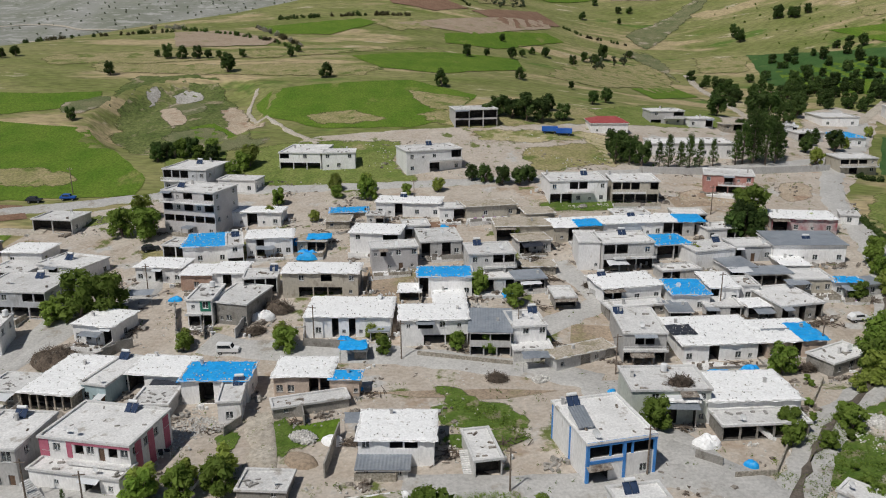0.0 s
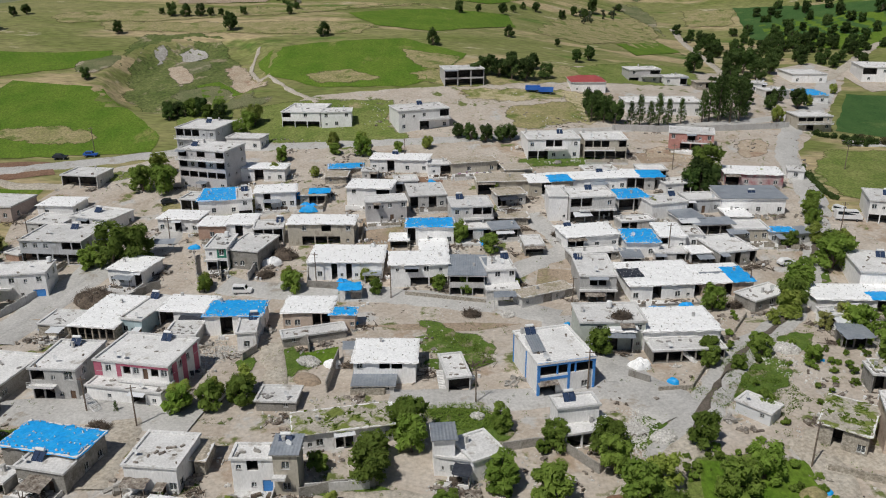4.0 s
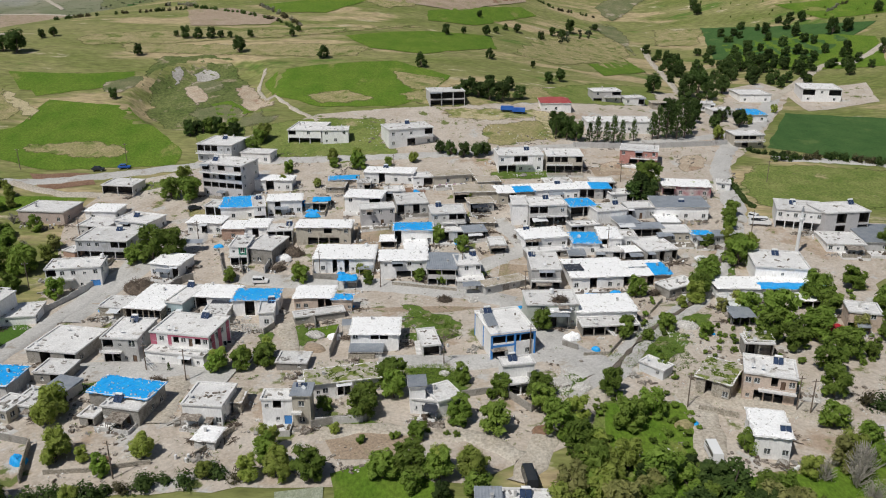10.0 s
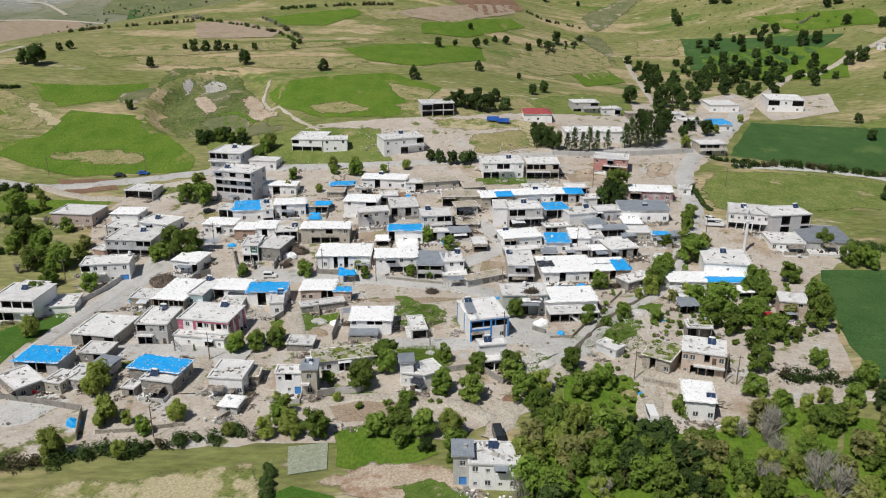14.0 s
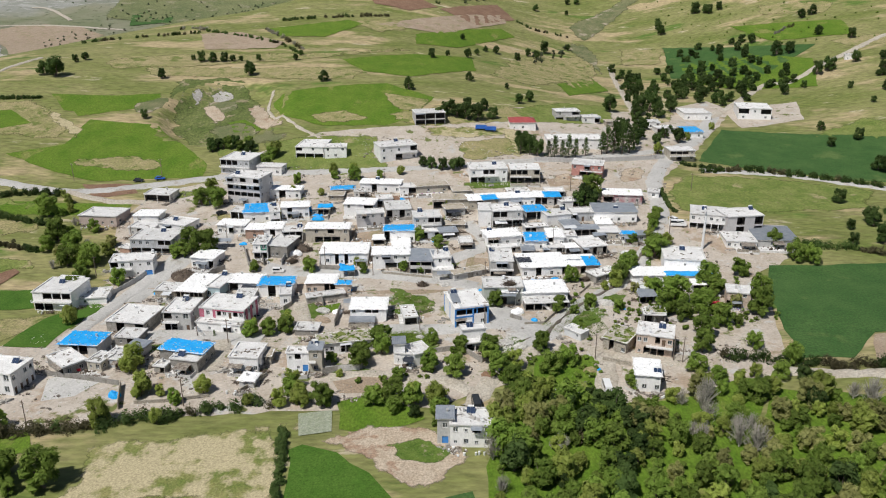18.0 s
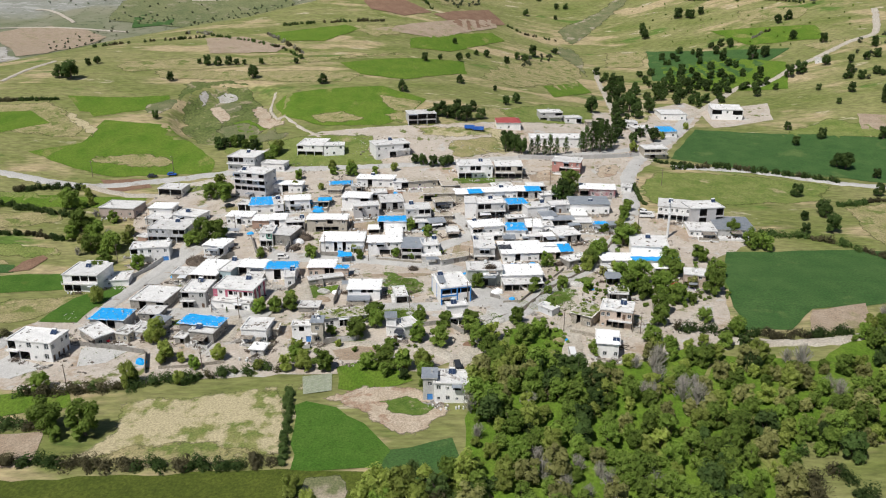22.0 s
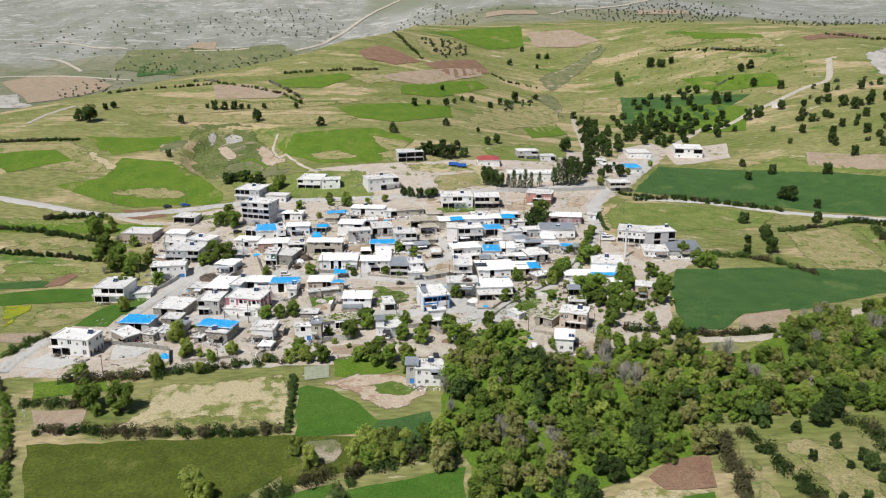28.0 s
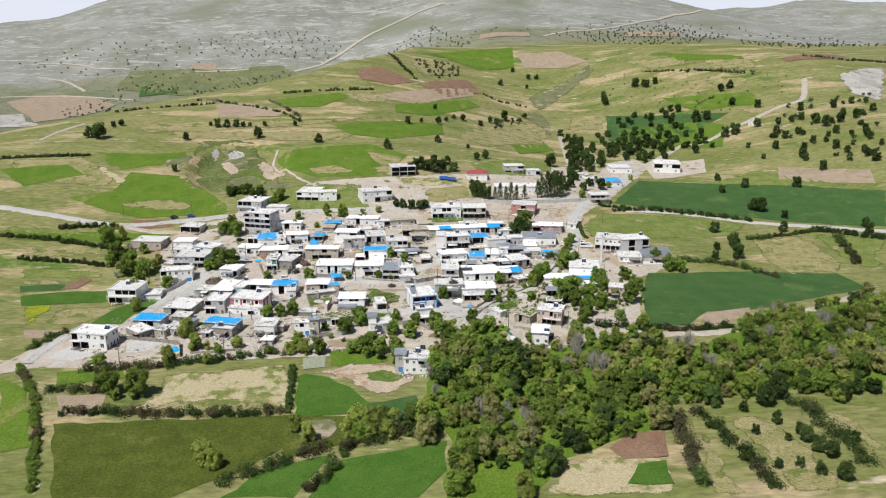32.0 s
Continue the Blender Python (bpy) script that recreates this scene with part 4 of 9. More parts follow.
        rows = [[bm.verts.new((a + (b - a) * i / n, yy, zz + (0.03 if i % 4 < 2 else 0))) for i in range(n + 1)] for yy, zz in ((-reach, z1 - 0.3), (-0.02, z1), (-0.02, z1 - 0.03), (-reach, z1 - 0.33))]
        for p, q in zip(rows, rows[1:] + rows[:1]):
            for i in range(n):
                bm.faces.new((p[i], p[i + 1], q[i + 1], q[i]))
        part("awning", bm, rng.choice(["tin", "tin", "panel", "debris"]), thing, "sheet awning over the entrance")
    if rng.random() < 0.45:
        px, py = rng.uniform(0.6, max(0.7, w - 1.0)), rng.uniform(d * 0.4, max(d * 0.45, d - 0.8))
        bm = bmesh.new()
        box(bm, px, px + 0.45, py, py + 0.45, height - 0.4, height + 0.75)
        box(bm, px - 0.06, px + 0.51, py - 0.06, py + 0.51, height + 0.76, height + 0.84)
        part("chimney", bm, "render", thing)
    if balcony:
        b0, b1 = w * balcony[0] - 0.1, w * balcony[1] + 0.1
        level = height * (len(front.split("/")) - 1) / max(1, len(front.split("/")))
        bm = bmesh.new()
        box(bm, b0, b1, -1.35, 0, level - 0.18, level)
        part("balcony_slab", bm, "conc", thing)
        bm = bmesh.new()
        box(bm, b0, b1, -1.35, -1.25, level, level + 0.3)
        part("balcony_kerb", bm, "conc", thing)
        for k in range(2):
            bm = bmesh.new()
            box(bm, b0, b1, -1.32, -1.28, level + 0.55 + 0.35 * k, level + 0.6 + 0.35 * k)
            part("rail", bm, "frame", thing)
        n = max(2, int((b1 - b0) / 0.9))
        for k in range(n + 1):
            px = b0 + 0.02 + (b1 - b0 - 0.08) * k / n
            bm = bmesh.new()
            box(bm, px, px + 0.04, -1.32, -1.28, level + 0.3, level + 0.95)
            part("baluster", bm, "frame", thing)
    # painted trim
    if trim == "blue":
        for px, py in ((-0.1, -0.1), (w - 0.3, -0.1), (w * 0.52, -0.1)):
            bm = bmesh.new()
            box(bm, px, px + 0.42, py, py + 0.42, low, height - 0.36)
            part("pillar", bm, "blue", thing, "bright blue pillar")
        for py in (d - 0.35, d * 0.45):
            bm = bmesh.new()
            box(bm, -0.08, 0, py, py + 0.42, low, height - 0.36)
            part("pillar", bm, "blue", thing, "bright blue pillar")
        bm = bmesh.new()
        box(bm, 0.32, w * 0.52, -0.07, 0, height / 2 - 0.15, height / 2 + 0.35)
        part("beam", bm, "blue", thing, "bright blue balcony beam")
        bm = bmesh.new()
        box(bm, -0.14, w + 0.14, -0.16, -0.09, height - 0.75, height + 0.02)
        part("beam", bm, "blue", thing, "bright blue fascia")
    if trim == "pink":
        bm = bmesh.new()
        box(bm, -0.1, w * 0.1, -0.06, 0, height / 2, height - 0.36)
        part("stripe", bm, "pink", thing, "raspberry painted stripe")
        bm = bmesh.new()
        box(bm, w * 0.36, w + 0.12, -0.15, -0.09, height - 0.85, height - 0.02)
        part("fascia", bm, "pink", thing, "raspberry painted fascia")
        bm = bmesh.new()
        box(bm, w * 0.30, w * 0.36, -0.05, 0, height / 2, height - 0.36)
        part("stripe", bm, "pink", thing, "raspberry painted stripe")
        for k in (0.12, 0.42, 0.8):
            bm = bmesh.new()
            box(bm, w, w + 0.05, d * k, d * (k + 0.14), low, height - 0.36)
            part("stripe", bm, "pink", thing, "raspberry painted stripe")
    FOOTPRINTS.append((thing, x, y, rot, w, d, floor, height, roof, front, walls))
    return thing


# ---- fields and bare ground ----
field('crop', 0, [(19.3, -64.7), (26.9, -54.8), (44.1, -53.0), (53.0, -67.7), (83.6, -68.8), (94.2, -53.0), (122.5, -57.9), (150.4, -31.6), (179.7, -24.1), (217.9, -10.9), (168.6, -96.6), (145.4, -94.7), (100.0, -95.2), (90.8, -113.2), (56.6, -129.2), (44.4, -147.0), (21.9, -145.2), (24.5, -117.7), (16.0, -97.3)])
field('cliff', 1, [(405.2, 411.8), (486.8, 471.4), (394.4, 306.6), (384.6, 349.4)])
field('plough', 1, [(376.7, 471.1), (469.3, 526.6), (455.7, 488.9), (376.4, 457.0)])
field('village_ground', 0, [(-95.3, 107.1), (-78.5, 137.7), (-50.5, 160.4), (-0.9, 168.8), (36.7, 201.5), (118.4, 223.5), (176.4, 258.2), (181.7, 230.9), (136.2, 151.3), (109.3, 111.2), (97.1, 64.0), (143.5, 61.4), (140.6, 36.8), (118.8, 21.9), (102.6, -40.6), (94.0, -52.0), (69.7, -54.5), (47.7, -60.0), (23.9, -48.7), (5.7, -58.3), (-30.0, -58.1), (-71.0, -60.6), (-90.2, -64.4), (-125.0, -63.4), (-134.9, -67.7), (-138.8, -59.9), (-125.9, -27.3), (-115.0, -13.9), (-106.6, 27.9), (-119.9, 67.4), (-114.6, 95.9)])
field('crop', 1, [(-192.2, 128.6), (-171.1, 142.6), (-170.4, 173.3), (-134.7, 170.8), (-98.9, 125.7), (-98.1, 113.5), (-142.7, 106.6), (-164.0, 113.5)])
field('dry', 2, [(-164.4, 128.2), (-135.2, 135.2), (-118.4, 128.7), (-119.7, 117.1), (-154.2, 117.3)])
field('crop', 1, [(-197.0, 200.5), (-146.1, 213.5), (-145.9, 195.8), (-177.5, 176.1)])
field('crop', 1, [(-84.2, 214.1), (-58.1, 223.9), (-20.9, 232.1), (6.5, 211.0), (-4.9, 179.8), (-18.9, 167.6), (-51.5, 168.7), (-72.3, 182.1)])
field('dry', 2, [(-25.2, 218.4), (5.8, 205.8), (-0.5, 182.2), (-15.8, 191.0)])
field('dry', 2, [(-64.7, 185.7), (-38.9, 188.7), (-23.0, 174.4), (-51.6, 169.7)])
field('crop', 2, [(-249.9, 167.5), (-212.7, 179.4), (-196.0, 164.0), (-223.8, 140.8)])
field('dry', 1, [(-172.3, 264.0), (-63.1, 264.8), (-28.4, 254.6), (-43.3, 235.6), (-116.8, 239.3), (-165.7, 241.3)])
field('crop', 1, [(-6.4, 360.1), (61.3, 424.0), (71.2, 411.9), (22.9, 344.6), (-5.7, 335.5)])
field('dry', 1, [(208.1, 362.5), (231.3, 357.1), (229.6, 334.9), (206.6, 338.2)])
field('dry', 1, [(237.6, 554.0), (292.9, 531.8), (299.9, 496.6), (256.0, 506.3)])
field('crop', 1, [(245.4, 424.9), (314.3, 382.2), (310.6, 347.4), (260.2, 370.8)])
field('dry', 1, [(286.8, 348.3), (340.1, 337.6), (336.0, 308.0), (294.8, 319.5)])
field('meadow', 1, [(201.4, 179.1), (245.3, 204.5), (301.9, 143.1), (255.2, 164.2)])
field('fallow', 1, [(-158.5, 345.7), (-130.6, 349.1), (-94.5, 322.4), (-99.2, 308.8), (-145.0, 304.3)])
field('dry', 1, [(-202.7, 273.8), (-146.8, 297.1), (-67.2, 298.5), (-5.4, 324.7), (-2.8, 315.3), (-65.1, 281.3), (-130.6, 264.8), (-188.4, 249.5)])
field('crop', 1, [(-113.0, 357.3), (-56.9, 379.4), (-45.3, 371.3), (-69.4, 336.8), (-100.2, 337.7)])
field('dry', 1, [(-56.8, 377.8), (-17.5, 392.2), (-11.5, 368.0), (-35.1, 352.4)])
field('crop', 1, [(-52.1, 282.0), (-4.9, 308.4), (32.9, 323.7), (33.7, 284.4), (-7.3, 248.2), (-36.0, 255.1)])
field('dry', 1, [(-23.4, 180.4), (21.3, 207.9), (56.3, 205.5), (65.8, 181.5), (-0.7, 162.9)])
field('dry', 1, [(61.8, 347.7), (129.0, 404.2), (127.5, 344.0), (69.1, 262.7), (39.6, 278.5)])
field('crop', 1, [(87.1, 288.4), (118.4, 331.7), (120.6, 286.6), (89.4, 251.8)])
field('plough', 1, [(-47.8, 444.9), (-26.5, 476.4), (10.9, 437.4), (-12.1, 415.7), (-39.7, 421.9)])
field('plough', 1, [(12.0, 432.4), (63.7, 506.4), (76.1, 463.8), (40.5, 413.6)])
field('fallow', 1, [(-36.5, 372.2), (13.1, 414.1), (66.8, 469.2), (66.8, 443.2), (13.2, 372.1)])
field('fallow', 1, [(129.8, 629.1), (180.9, 627.9), (206.4, 579.0), (179.1, 568.9), (134.4, 578.3)])
field('dry', 1, [(0.6, 546.0), (46.0, 580.6), (62.1, 521.7), (15.9, 465.3)])
field('crop', 1, [(25.9, 606.7), (129.3, 680.6), (121.9, 580.7), (81.6, 557.8)])
field('dry', 1, [(275.1, 456.8), (331.5, 424.4), (312.0, 400.4), (270.6, 429.0)])
field('dry', 1, [(306.0, 506.6), (352.3, 481.4), (346.1, 444.0), (306.7, 465.1)])
field('crop_dark', 1, [(189.9, 411.9), (280.6, 344.5), (226.9, 303.1), (175.0, 330.7)])
field('dry', 1, [(156.1, 423.1), (193.6, 409.2), (176.8, 367.8), (145.0, 373.9)])
field('crop_dark', 1, [(132.7, 136.4), (163.5, 193.4), (224.4, 180.0), (265.3, 162.4), (300.4, 135.3), (272.3, 84.4), (209.9, 115.0), (153.5, 129.7)])
field('meadow', 1, [(103.9, 95.2), (116.5, 117.3), (163.7, 117.8), (206.4, 104.5), (186.1, 79.1), (146.3, 71.0), (103.3, 68.2)])
field('dry', 1, [(190.9, 75.4), (226.0, 84.4), (223.6, 33.7), (218.0, 26.1), (189.9, 21.5), (186.3, 48.0)])
field('crop_dark', 1, [(124.2, 27.0), (175.2, 29.1), (214.4, 24.3), (216.2, -0.2), (158.1, -21.6), (134.8, -24.2), (121.2, -38.8), (106.7, -38.0), (113.7, -0.6)])
field('fallow', 2, [(133.9, -25.4), (153.9, -20.6), (148.4, -36.4), (126.0, -41.4)])
field('fallow', 1, [(262.0, 202.1), (309.9, 171.6), (301.5, 148.9), (254.5, 179.9)])
field('village_ground', 1, [(177.6, 238.7), (223.5, 239.0), (214.9, 207.5), (176.1, 196.7)])
field('meadow', 1, [(203.2, 98.3), (263.0, 68.0), (237.7, 23.2), (224.6, 33.5), (226.8, 86.3)])
field('crop', 1, [(-115.3, -67.2), (-93.4, -63.8), (-89.0, -72.3), (-110.4, -78.3)])
field('fallow', 1, [(-107.9, -84.0), (-91.6, -83.6), (-89.0, -97.8), (-101.1, -97.5)])
field('patchy', 1, [(-78.8, -68.4), (-31.1, -61.7), (-25.1, -95.1), (-41.7, -101.0), (-86.8, -99.6), (-75.1, -84.9)])
field('dry', 2, [(-70.7, -88.1), (-50.6, -85.8), (-26.8, -92.5), (-41.8, -100.7), (-85.2, -99.3)])
field('crop_olive', 1, [(-100.6, -102.7), (-29.3, -99.8), (-25.4, -117.4), (-35.7, -129.2), (-52.6, -141.8), (-84.4, -141.2)])
field('crop_bright', 1, [(-15.3, -143.0), (-7.9, -125.6), (22.8, -117.3), (22.3, -132.2), (14.3, -144.7)])
field('crop_bright', 1, [(-39.0, -142.1), (-29.2, -129.4), (-11.4, -122.8), (-19.1, -142.9)])
field('patchy', 1, [(45.1, -147.0), (56.4, -130.0), (73.7, -125.9), (86.9, -131.5), (82.1, -150.4)])
field('dry', 1, [(98.7, -113.2), (101.8, -116.8), (100.8, -151.6), (89.8, -151.1)])
field('dry', 1, [(107.4, -110.8), (121.9, -108.1), (128.8, -125.6), (127.1, -154.4), (111.2, -153.0), (111.4, -127.9)])
field('dry', 1, [(140.0, -105.9), (149.3, -112.4), (148.9, -130.9), (145.5, -136.7), (139.7, -120.6)])
field('crop', 1, [(-133.2, -71.2), (-120.3, -79.7), (-101.6, -115.4), (-109.2, -118.9)])
field('dry', 1, [(-186.3, 64.5), (-152.2, 72.5), (-144.5, 59.2), (-177.0, 51.1)])
field('dry', 1, [(-257.8, 183.8), (-205.0, 197.0), (-171.6, 158.8), (-175.1, 144.6), (-227.7, 149.5)])
field('meadow', 1, [(-212.6, 89.7), (-150.1, 87.3), (-147.8, 76.5), (-201.5, 66.6)])
field('scrub_slope', 1, [(-144.9, 217.9), (-144.2, 237.7), (-125.7, 243.8), (-105.1, 241.1), (-88.7, 216.3), (-81.4, 184.8), (-83.6, 166.3), (-96.1, 175.8), (-104.7, 157.9), (-108.6, 145.0), (-115.1, 150.9), (-131.7, 175.2)])
field('scree', 2, [(-116.7, 195.3), (-105.3, 185.5), (-89.1, 187.0), (-76.8, 167.8), (-61.0, 156.4), (-79.7, 144.5), (-98.6, 153.6), (-108.0, 165.0)])
field('cliff', 5, [(-124.1, 224.2), (-116.4, 229.6), (-107.9, 229.7), (-107.9, 220.9), (-115.8, 216.6)])
field('cliff', 5, [(-131.6, 217.9), (-130.2, 226.1), (-125.4, 223.9), (-124.3, 215.1), (-126.7, 211.0)])
field('soil', 5, [(-124.6, 213.8), (-114.5, 211.6), (-103.2, 188.8), (-111.3, 185.3), (-118.3, 196.3)])
field('soil', 4, [(-99.8, 215.6), (-88.5, 213.9), (-68.3, 171.1), (-76.5, 165.0), (-92.1, 186.3)])
field('scree', 3, [(-123.4, 216.7), (-117.3, 223.8), (-105.4, 219.1), (-99.7, 203.6), (-113.0, 195.4)])
field('scree', 2, [(-156.2, 197.9), (-140.9, 210.2), (-136.3, 199.7), (-143.1, 183.9), (-151.8, 183.1)])
field('crop', 2, [(-103.5, 185.2), (-95.2, 190.0), (-83.1, 180.7), (-95.3, 171.7)])
field('scree', 1, [(124.2, 448.7), (137.2, 405.8), (117.1, 215.7), (113.2, 228.8), (124.3, 365.5), (111.6, 414.7)])
field('scree', 1, [(178.3, 534.7), (204.1, 574.0), (207.5, 559.1), (181.2, 516.6)])
field('dry', 1, [(15.4, 147.1), (53.1, 160.9), (55.4, 135.2), (20.3, 122.5)])
field('yard_grass', 2, [(-10.7, -3.5), (1.1, 0.1), (6.2, -4.4), (1.0, -10.0), (-8.0, -6.9)])
field('yard_grass', 2, [(-10.9, 13.2), (-5.9, 14.5), (2.5, 3.8), (1.1, -1.9), (-5.6, 1.9)])
field('yard_grass', 2, [(-37.0, -3.4), (-29.6, 0.4), (-27.5, -5.3), (-33.5, -8.2)])
field('yard_grass', 2, [(-11.2, -18.7), (2.1, -18.1), (6.6, -26.1), (-2.7, -25.7)])
field('yard_grass', 2, [(-25.4, 37.1), (-22.3, 38.5), (-19.0, 36.7), (-20.4, 33.7), (-23.4, 33.2)])
field('yard_grass', 2, [(40.0, -16.2), (46.1, -6.3), (60.2, -2.6), (57.7, -14.4), (47.3, -21.2)])
field('yard_grass', 2, [(78.8, 32.7), (85.0, 32.6), (78.1, 17.5), (74.9, 20.9)])
field('yard_grass', 2, [(-48.8, -39.9), (-44.6, -29.6), (-39.6, -37.8), (-41.3, -40.4)])
field('yard_grass', 2, [(-47.1, -21.1), (-38.7, -20.6), (-32.8, -21.7), (-39.8, -23.8)])
field('yard_grass', 2, [(-39.0, -1.8), (-33.9, 5.9), (-28.2, -2.3), (-32.7, -12.1)])
field('yard_grass', 2, [(23.7, -24.7), (32.7, -21.9), (32.4, -29.5), (24.8, -32.1)])
field('yard_grass', 2, [(-24.3, -39.5), (-16.3, -37.3), (-11.2, -38.7), (-9.5, -41.4), (-24.1, -40.9)])
field('yard_grass', 2, [(-78.4, -22.5), (-70.9, -20.6), (-69.9, -26.1), (-76.3, -27.3)])
field('yard_grass', 2, [(94.6, 29.5), (106.0, 31.0), (102.8, 20.6), (92.5, 17.2)])
field('fallow', 2, [(-22.2, -43.8), (-15.1, -42.3), (-3.5, -43.6), (-2.5, -46.1), (-8.4, -50.6), (-19.3, -51.0)])
field('meadow', 1, [(23.9, -47.8), (34.6, -30.3), (49.8, -34.2), (51.4, -47.9), (44.6, -59.5), (24.9, -58.9)])
field('patchy', 1, [(-202.8, 185.3), (-199.6, 191.2), (-168.0, 161.8), (-166.9, 148.5), (-177.8, 155.6)])
field('crop', 1, [(-203.0, 205.1), (-144.6, 210.0), (-144.6, 196.0), (-169.0, 180.7), (-187.6, 182.7)])
field('dry', 1, [(-94.4, 78.4), (-53.8, 83.7), (-39.8, 68.0), (-70.7, 63.1)])
field('crop', 1, [(-206.5, 81.5), (-170.0, 84.5), (-120.0, 85.5), (-120.4, 76.7), (-201.0, 70.0)])
field('crop', 1, [(189.8, 363.0), (237.8, 358.7), (266.3, 316.8), (246.0, 260.9), (204.5, 278.4), (182.7, 313.7)])
field('dry', 1, [(89.5, 354.1), (125.0, 395.7), (118.7, 305.4), (93.2, 267.2)])
field('scree', 1, [(122.4, 478.0), (136.9, 499.7), (205.7, 566.7), (207.6, 545.4), (148.8, 463.6), (126.3, 423.4)])
field('crop', 1, [(282.4, 551.5), (347.0, 495.0), (345.0, 474.9), (285.0, 518.8)])
field('dry', 1, [(194.9, 66.4), (220.7, 70.3), (225.5, 34.4), (216.7, 28.2), (195.4, 23.2), (192.8, 41.5)])
field('plough', 4, [(70.2, -125.2), (77.7, -118.4), (89.0, -116.9), (86.2, -130.8), (72.8, -131.0)])
field('crop_bright', 5, [(76.6, -134.1), (84.8, -132.9), (83.4, -144.2), (71.1, -143.2)])
field('yard_grass', 2, [(-10.4, 7.4), (-0.0, 8.6), (7.1, 1.9), (5.7, -2.2), (-3.4, -2.7), (-9.6, 0.7)])
field('yard_grass', 2, [(-6.3, -20.1), (2.7, -19.7), (8.3, -25.9), (6.2, -29.9), (-3.8, -30.8)])
field('yard_grass', 2, [(29.0, -22.3), (32.5, -22.4), (28.6, -33.2), (25.4, -33.1)])
field('yard_grass', 2, [(-44.8, -0.5), (-39.8, 0.3), (-39.4, -5.7), (-42.8, -5.9)])
field('yard_grass', 2, [(59.1, 4.0), (69.5, 5.9), (66.5, -2.7), (58.6, -4.4)])
field('crop', 2, [(52.8, -58.1), (59.3, -58.3), (73.8, -55.2), (86.2, -48.1), (94.0, -48.3), (81.8, -71.4), (23.6, -69.4), (24.3, -61.3), (36.4, -57.5), (46.2, -57.9)])
field('crop', 2, [(34.3, -34.7), (49.9, -35.2), (48.4, -49.7), (42.1, -56.8), (33.4, -55.7), (31.9, -45.3)])
field('patchy', 2, [(-65.4, -67.0), (-38.4, -62.6), (-22.0, -58.2), (-19.5, -68.1)])
field('meadow', 1, [(-78.1, 151.7), (-65.1, 156.8), (-51.4, 158.9), (-18.4, 157.5), (-19.6, 134.6), (-12.4, 118.4), (-28.6, 111.9), (-49.0, 110.9), (-64.5, 116.7), (-76.3, 132.6)])
field('patchy', 1, [(-2.1, 168.9), (53.8, 170.0), (49.6, 157.6), (18.6, 148.7), (2.6, 152.5)])
field('meadow', 1, [(-103.6, 152.3), (-78.7, 154.6), (-76.3, 132.6), (-96.1, 133.1)])
field('crop', 1, [(-32.3, 0.5), (-24.6, 3.0), (-23.9, -2.8), (-30.8, -5.2)])
field('patchy', 1, [(38.9, 167.3), (53.2, 166.1), (50.1, 129.3), (42.0, 125.9), (41.3, 147.1)])
field('yard_grass', 2, [(16.1, 103.1), (44.3, 104.2), (51.4, 99.2), (44.5, 92.7), (17.5, 93.4)])
field('plough', 1, [(-147.6, 103.2), (-126.5, 105.0), (-121.1, 96.1), (-138.0, 90.6)])
field('meadow', 1, [(-125.9, 93.6), (-90.3, 104.3), (-87.4, 94.1), (-110.2, 87.6)])
field('fallow', 1, [(-26.1, 63.6), (-14.2, 64.2), (-12.7, 55.5), (-17.0, 40.4), (-18.2, 31.5), (-25.1, 45.8)])
field('fallow', 1, [(-22.9, 21.5), (-14.4, 20.3), (-10.2, 14.6), (3.5, 11.7), (11.7, 10.8), (3.2, 8.0), (-21.8, 11.1)])
field('fallow', 1, [(17.8, 35.0), (26.6, 33.5), (26.1, 28.2), (16.7, 27.6)])
field('plough', 1, [(-11.3, 89.1), (-3.8, 90.4), (-5.4, 79.8), (-13.8, 73.6)])
field('fallow', 1, [(55.7, 105.1), (69.4, 108.0), (72.0, 101.3), (56.2, 95.6)])
field('meadow', 1, [(45.2, 201.9), (79.7, 229.9), (113.4, 238.4), (107.4, 195.7), (94.2, 185.0), (57.3, 177.2)])
field('patchy', 1, [(136.3, 299.1), (160.1, 263.2), (143.0, 206.5), (124.4, 190.9), (112.1, 202.9)])


field('crop_olive', 0, [(-29.2, -99.6), (-4.4, -101.5), (16.7, -97.3), (24.3, -86.1), (22.6, -108.1), (-3.3, -116.3), (-25.1, -124.6)])
field('crop_bright', 1, [(-28.8, -73.6), (-25.6, -71.8), (-17.0, -75.1), (-9.3, -82.4), (-2.0, -93.4), (-2.3, -100.7), (-25.4, -100.2)])
field('soil', 2, [(-27.1, -69.7), (-18.8, -67.3), (-7.1, -62.3), (6.2, -64.9), (16.2, -76.3), (10.0, -87.0), (1.6, -92.0), (-7.5, -83.3), (-17.2, -74.0)])
field('crop_dark', 1, [(-6.2, -100.9), (-2.0, -93.5), (13.4, -89.3), (15.7, -98.6), (6.9, -104.8)])
field('crop', 1, [(-19.6, -54.9), (-7.9, -51.1), (3.3, -62.8), (-7.6, -69.3), (-17.7, -66.0)])
field('net', 3, [(-28.6, -59.6), (-20.4, -58.3), (-19.4, -67.2), (-26.9, -68.5)])
field('yard_grass', 3, [(-6.5, -71.6), (2.6, -69.7), (10.9, -75.3), (6.5, -81.1), (-2.4, -79.3)])
field('scree', 2, [(-21.3, -103.1), (-11.9, -101.6), (-10.1, -107.7), (-12.8, -115.1), (-21.5, -115.7), (-23.3, -109.6)])
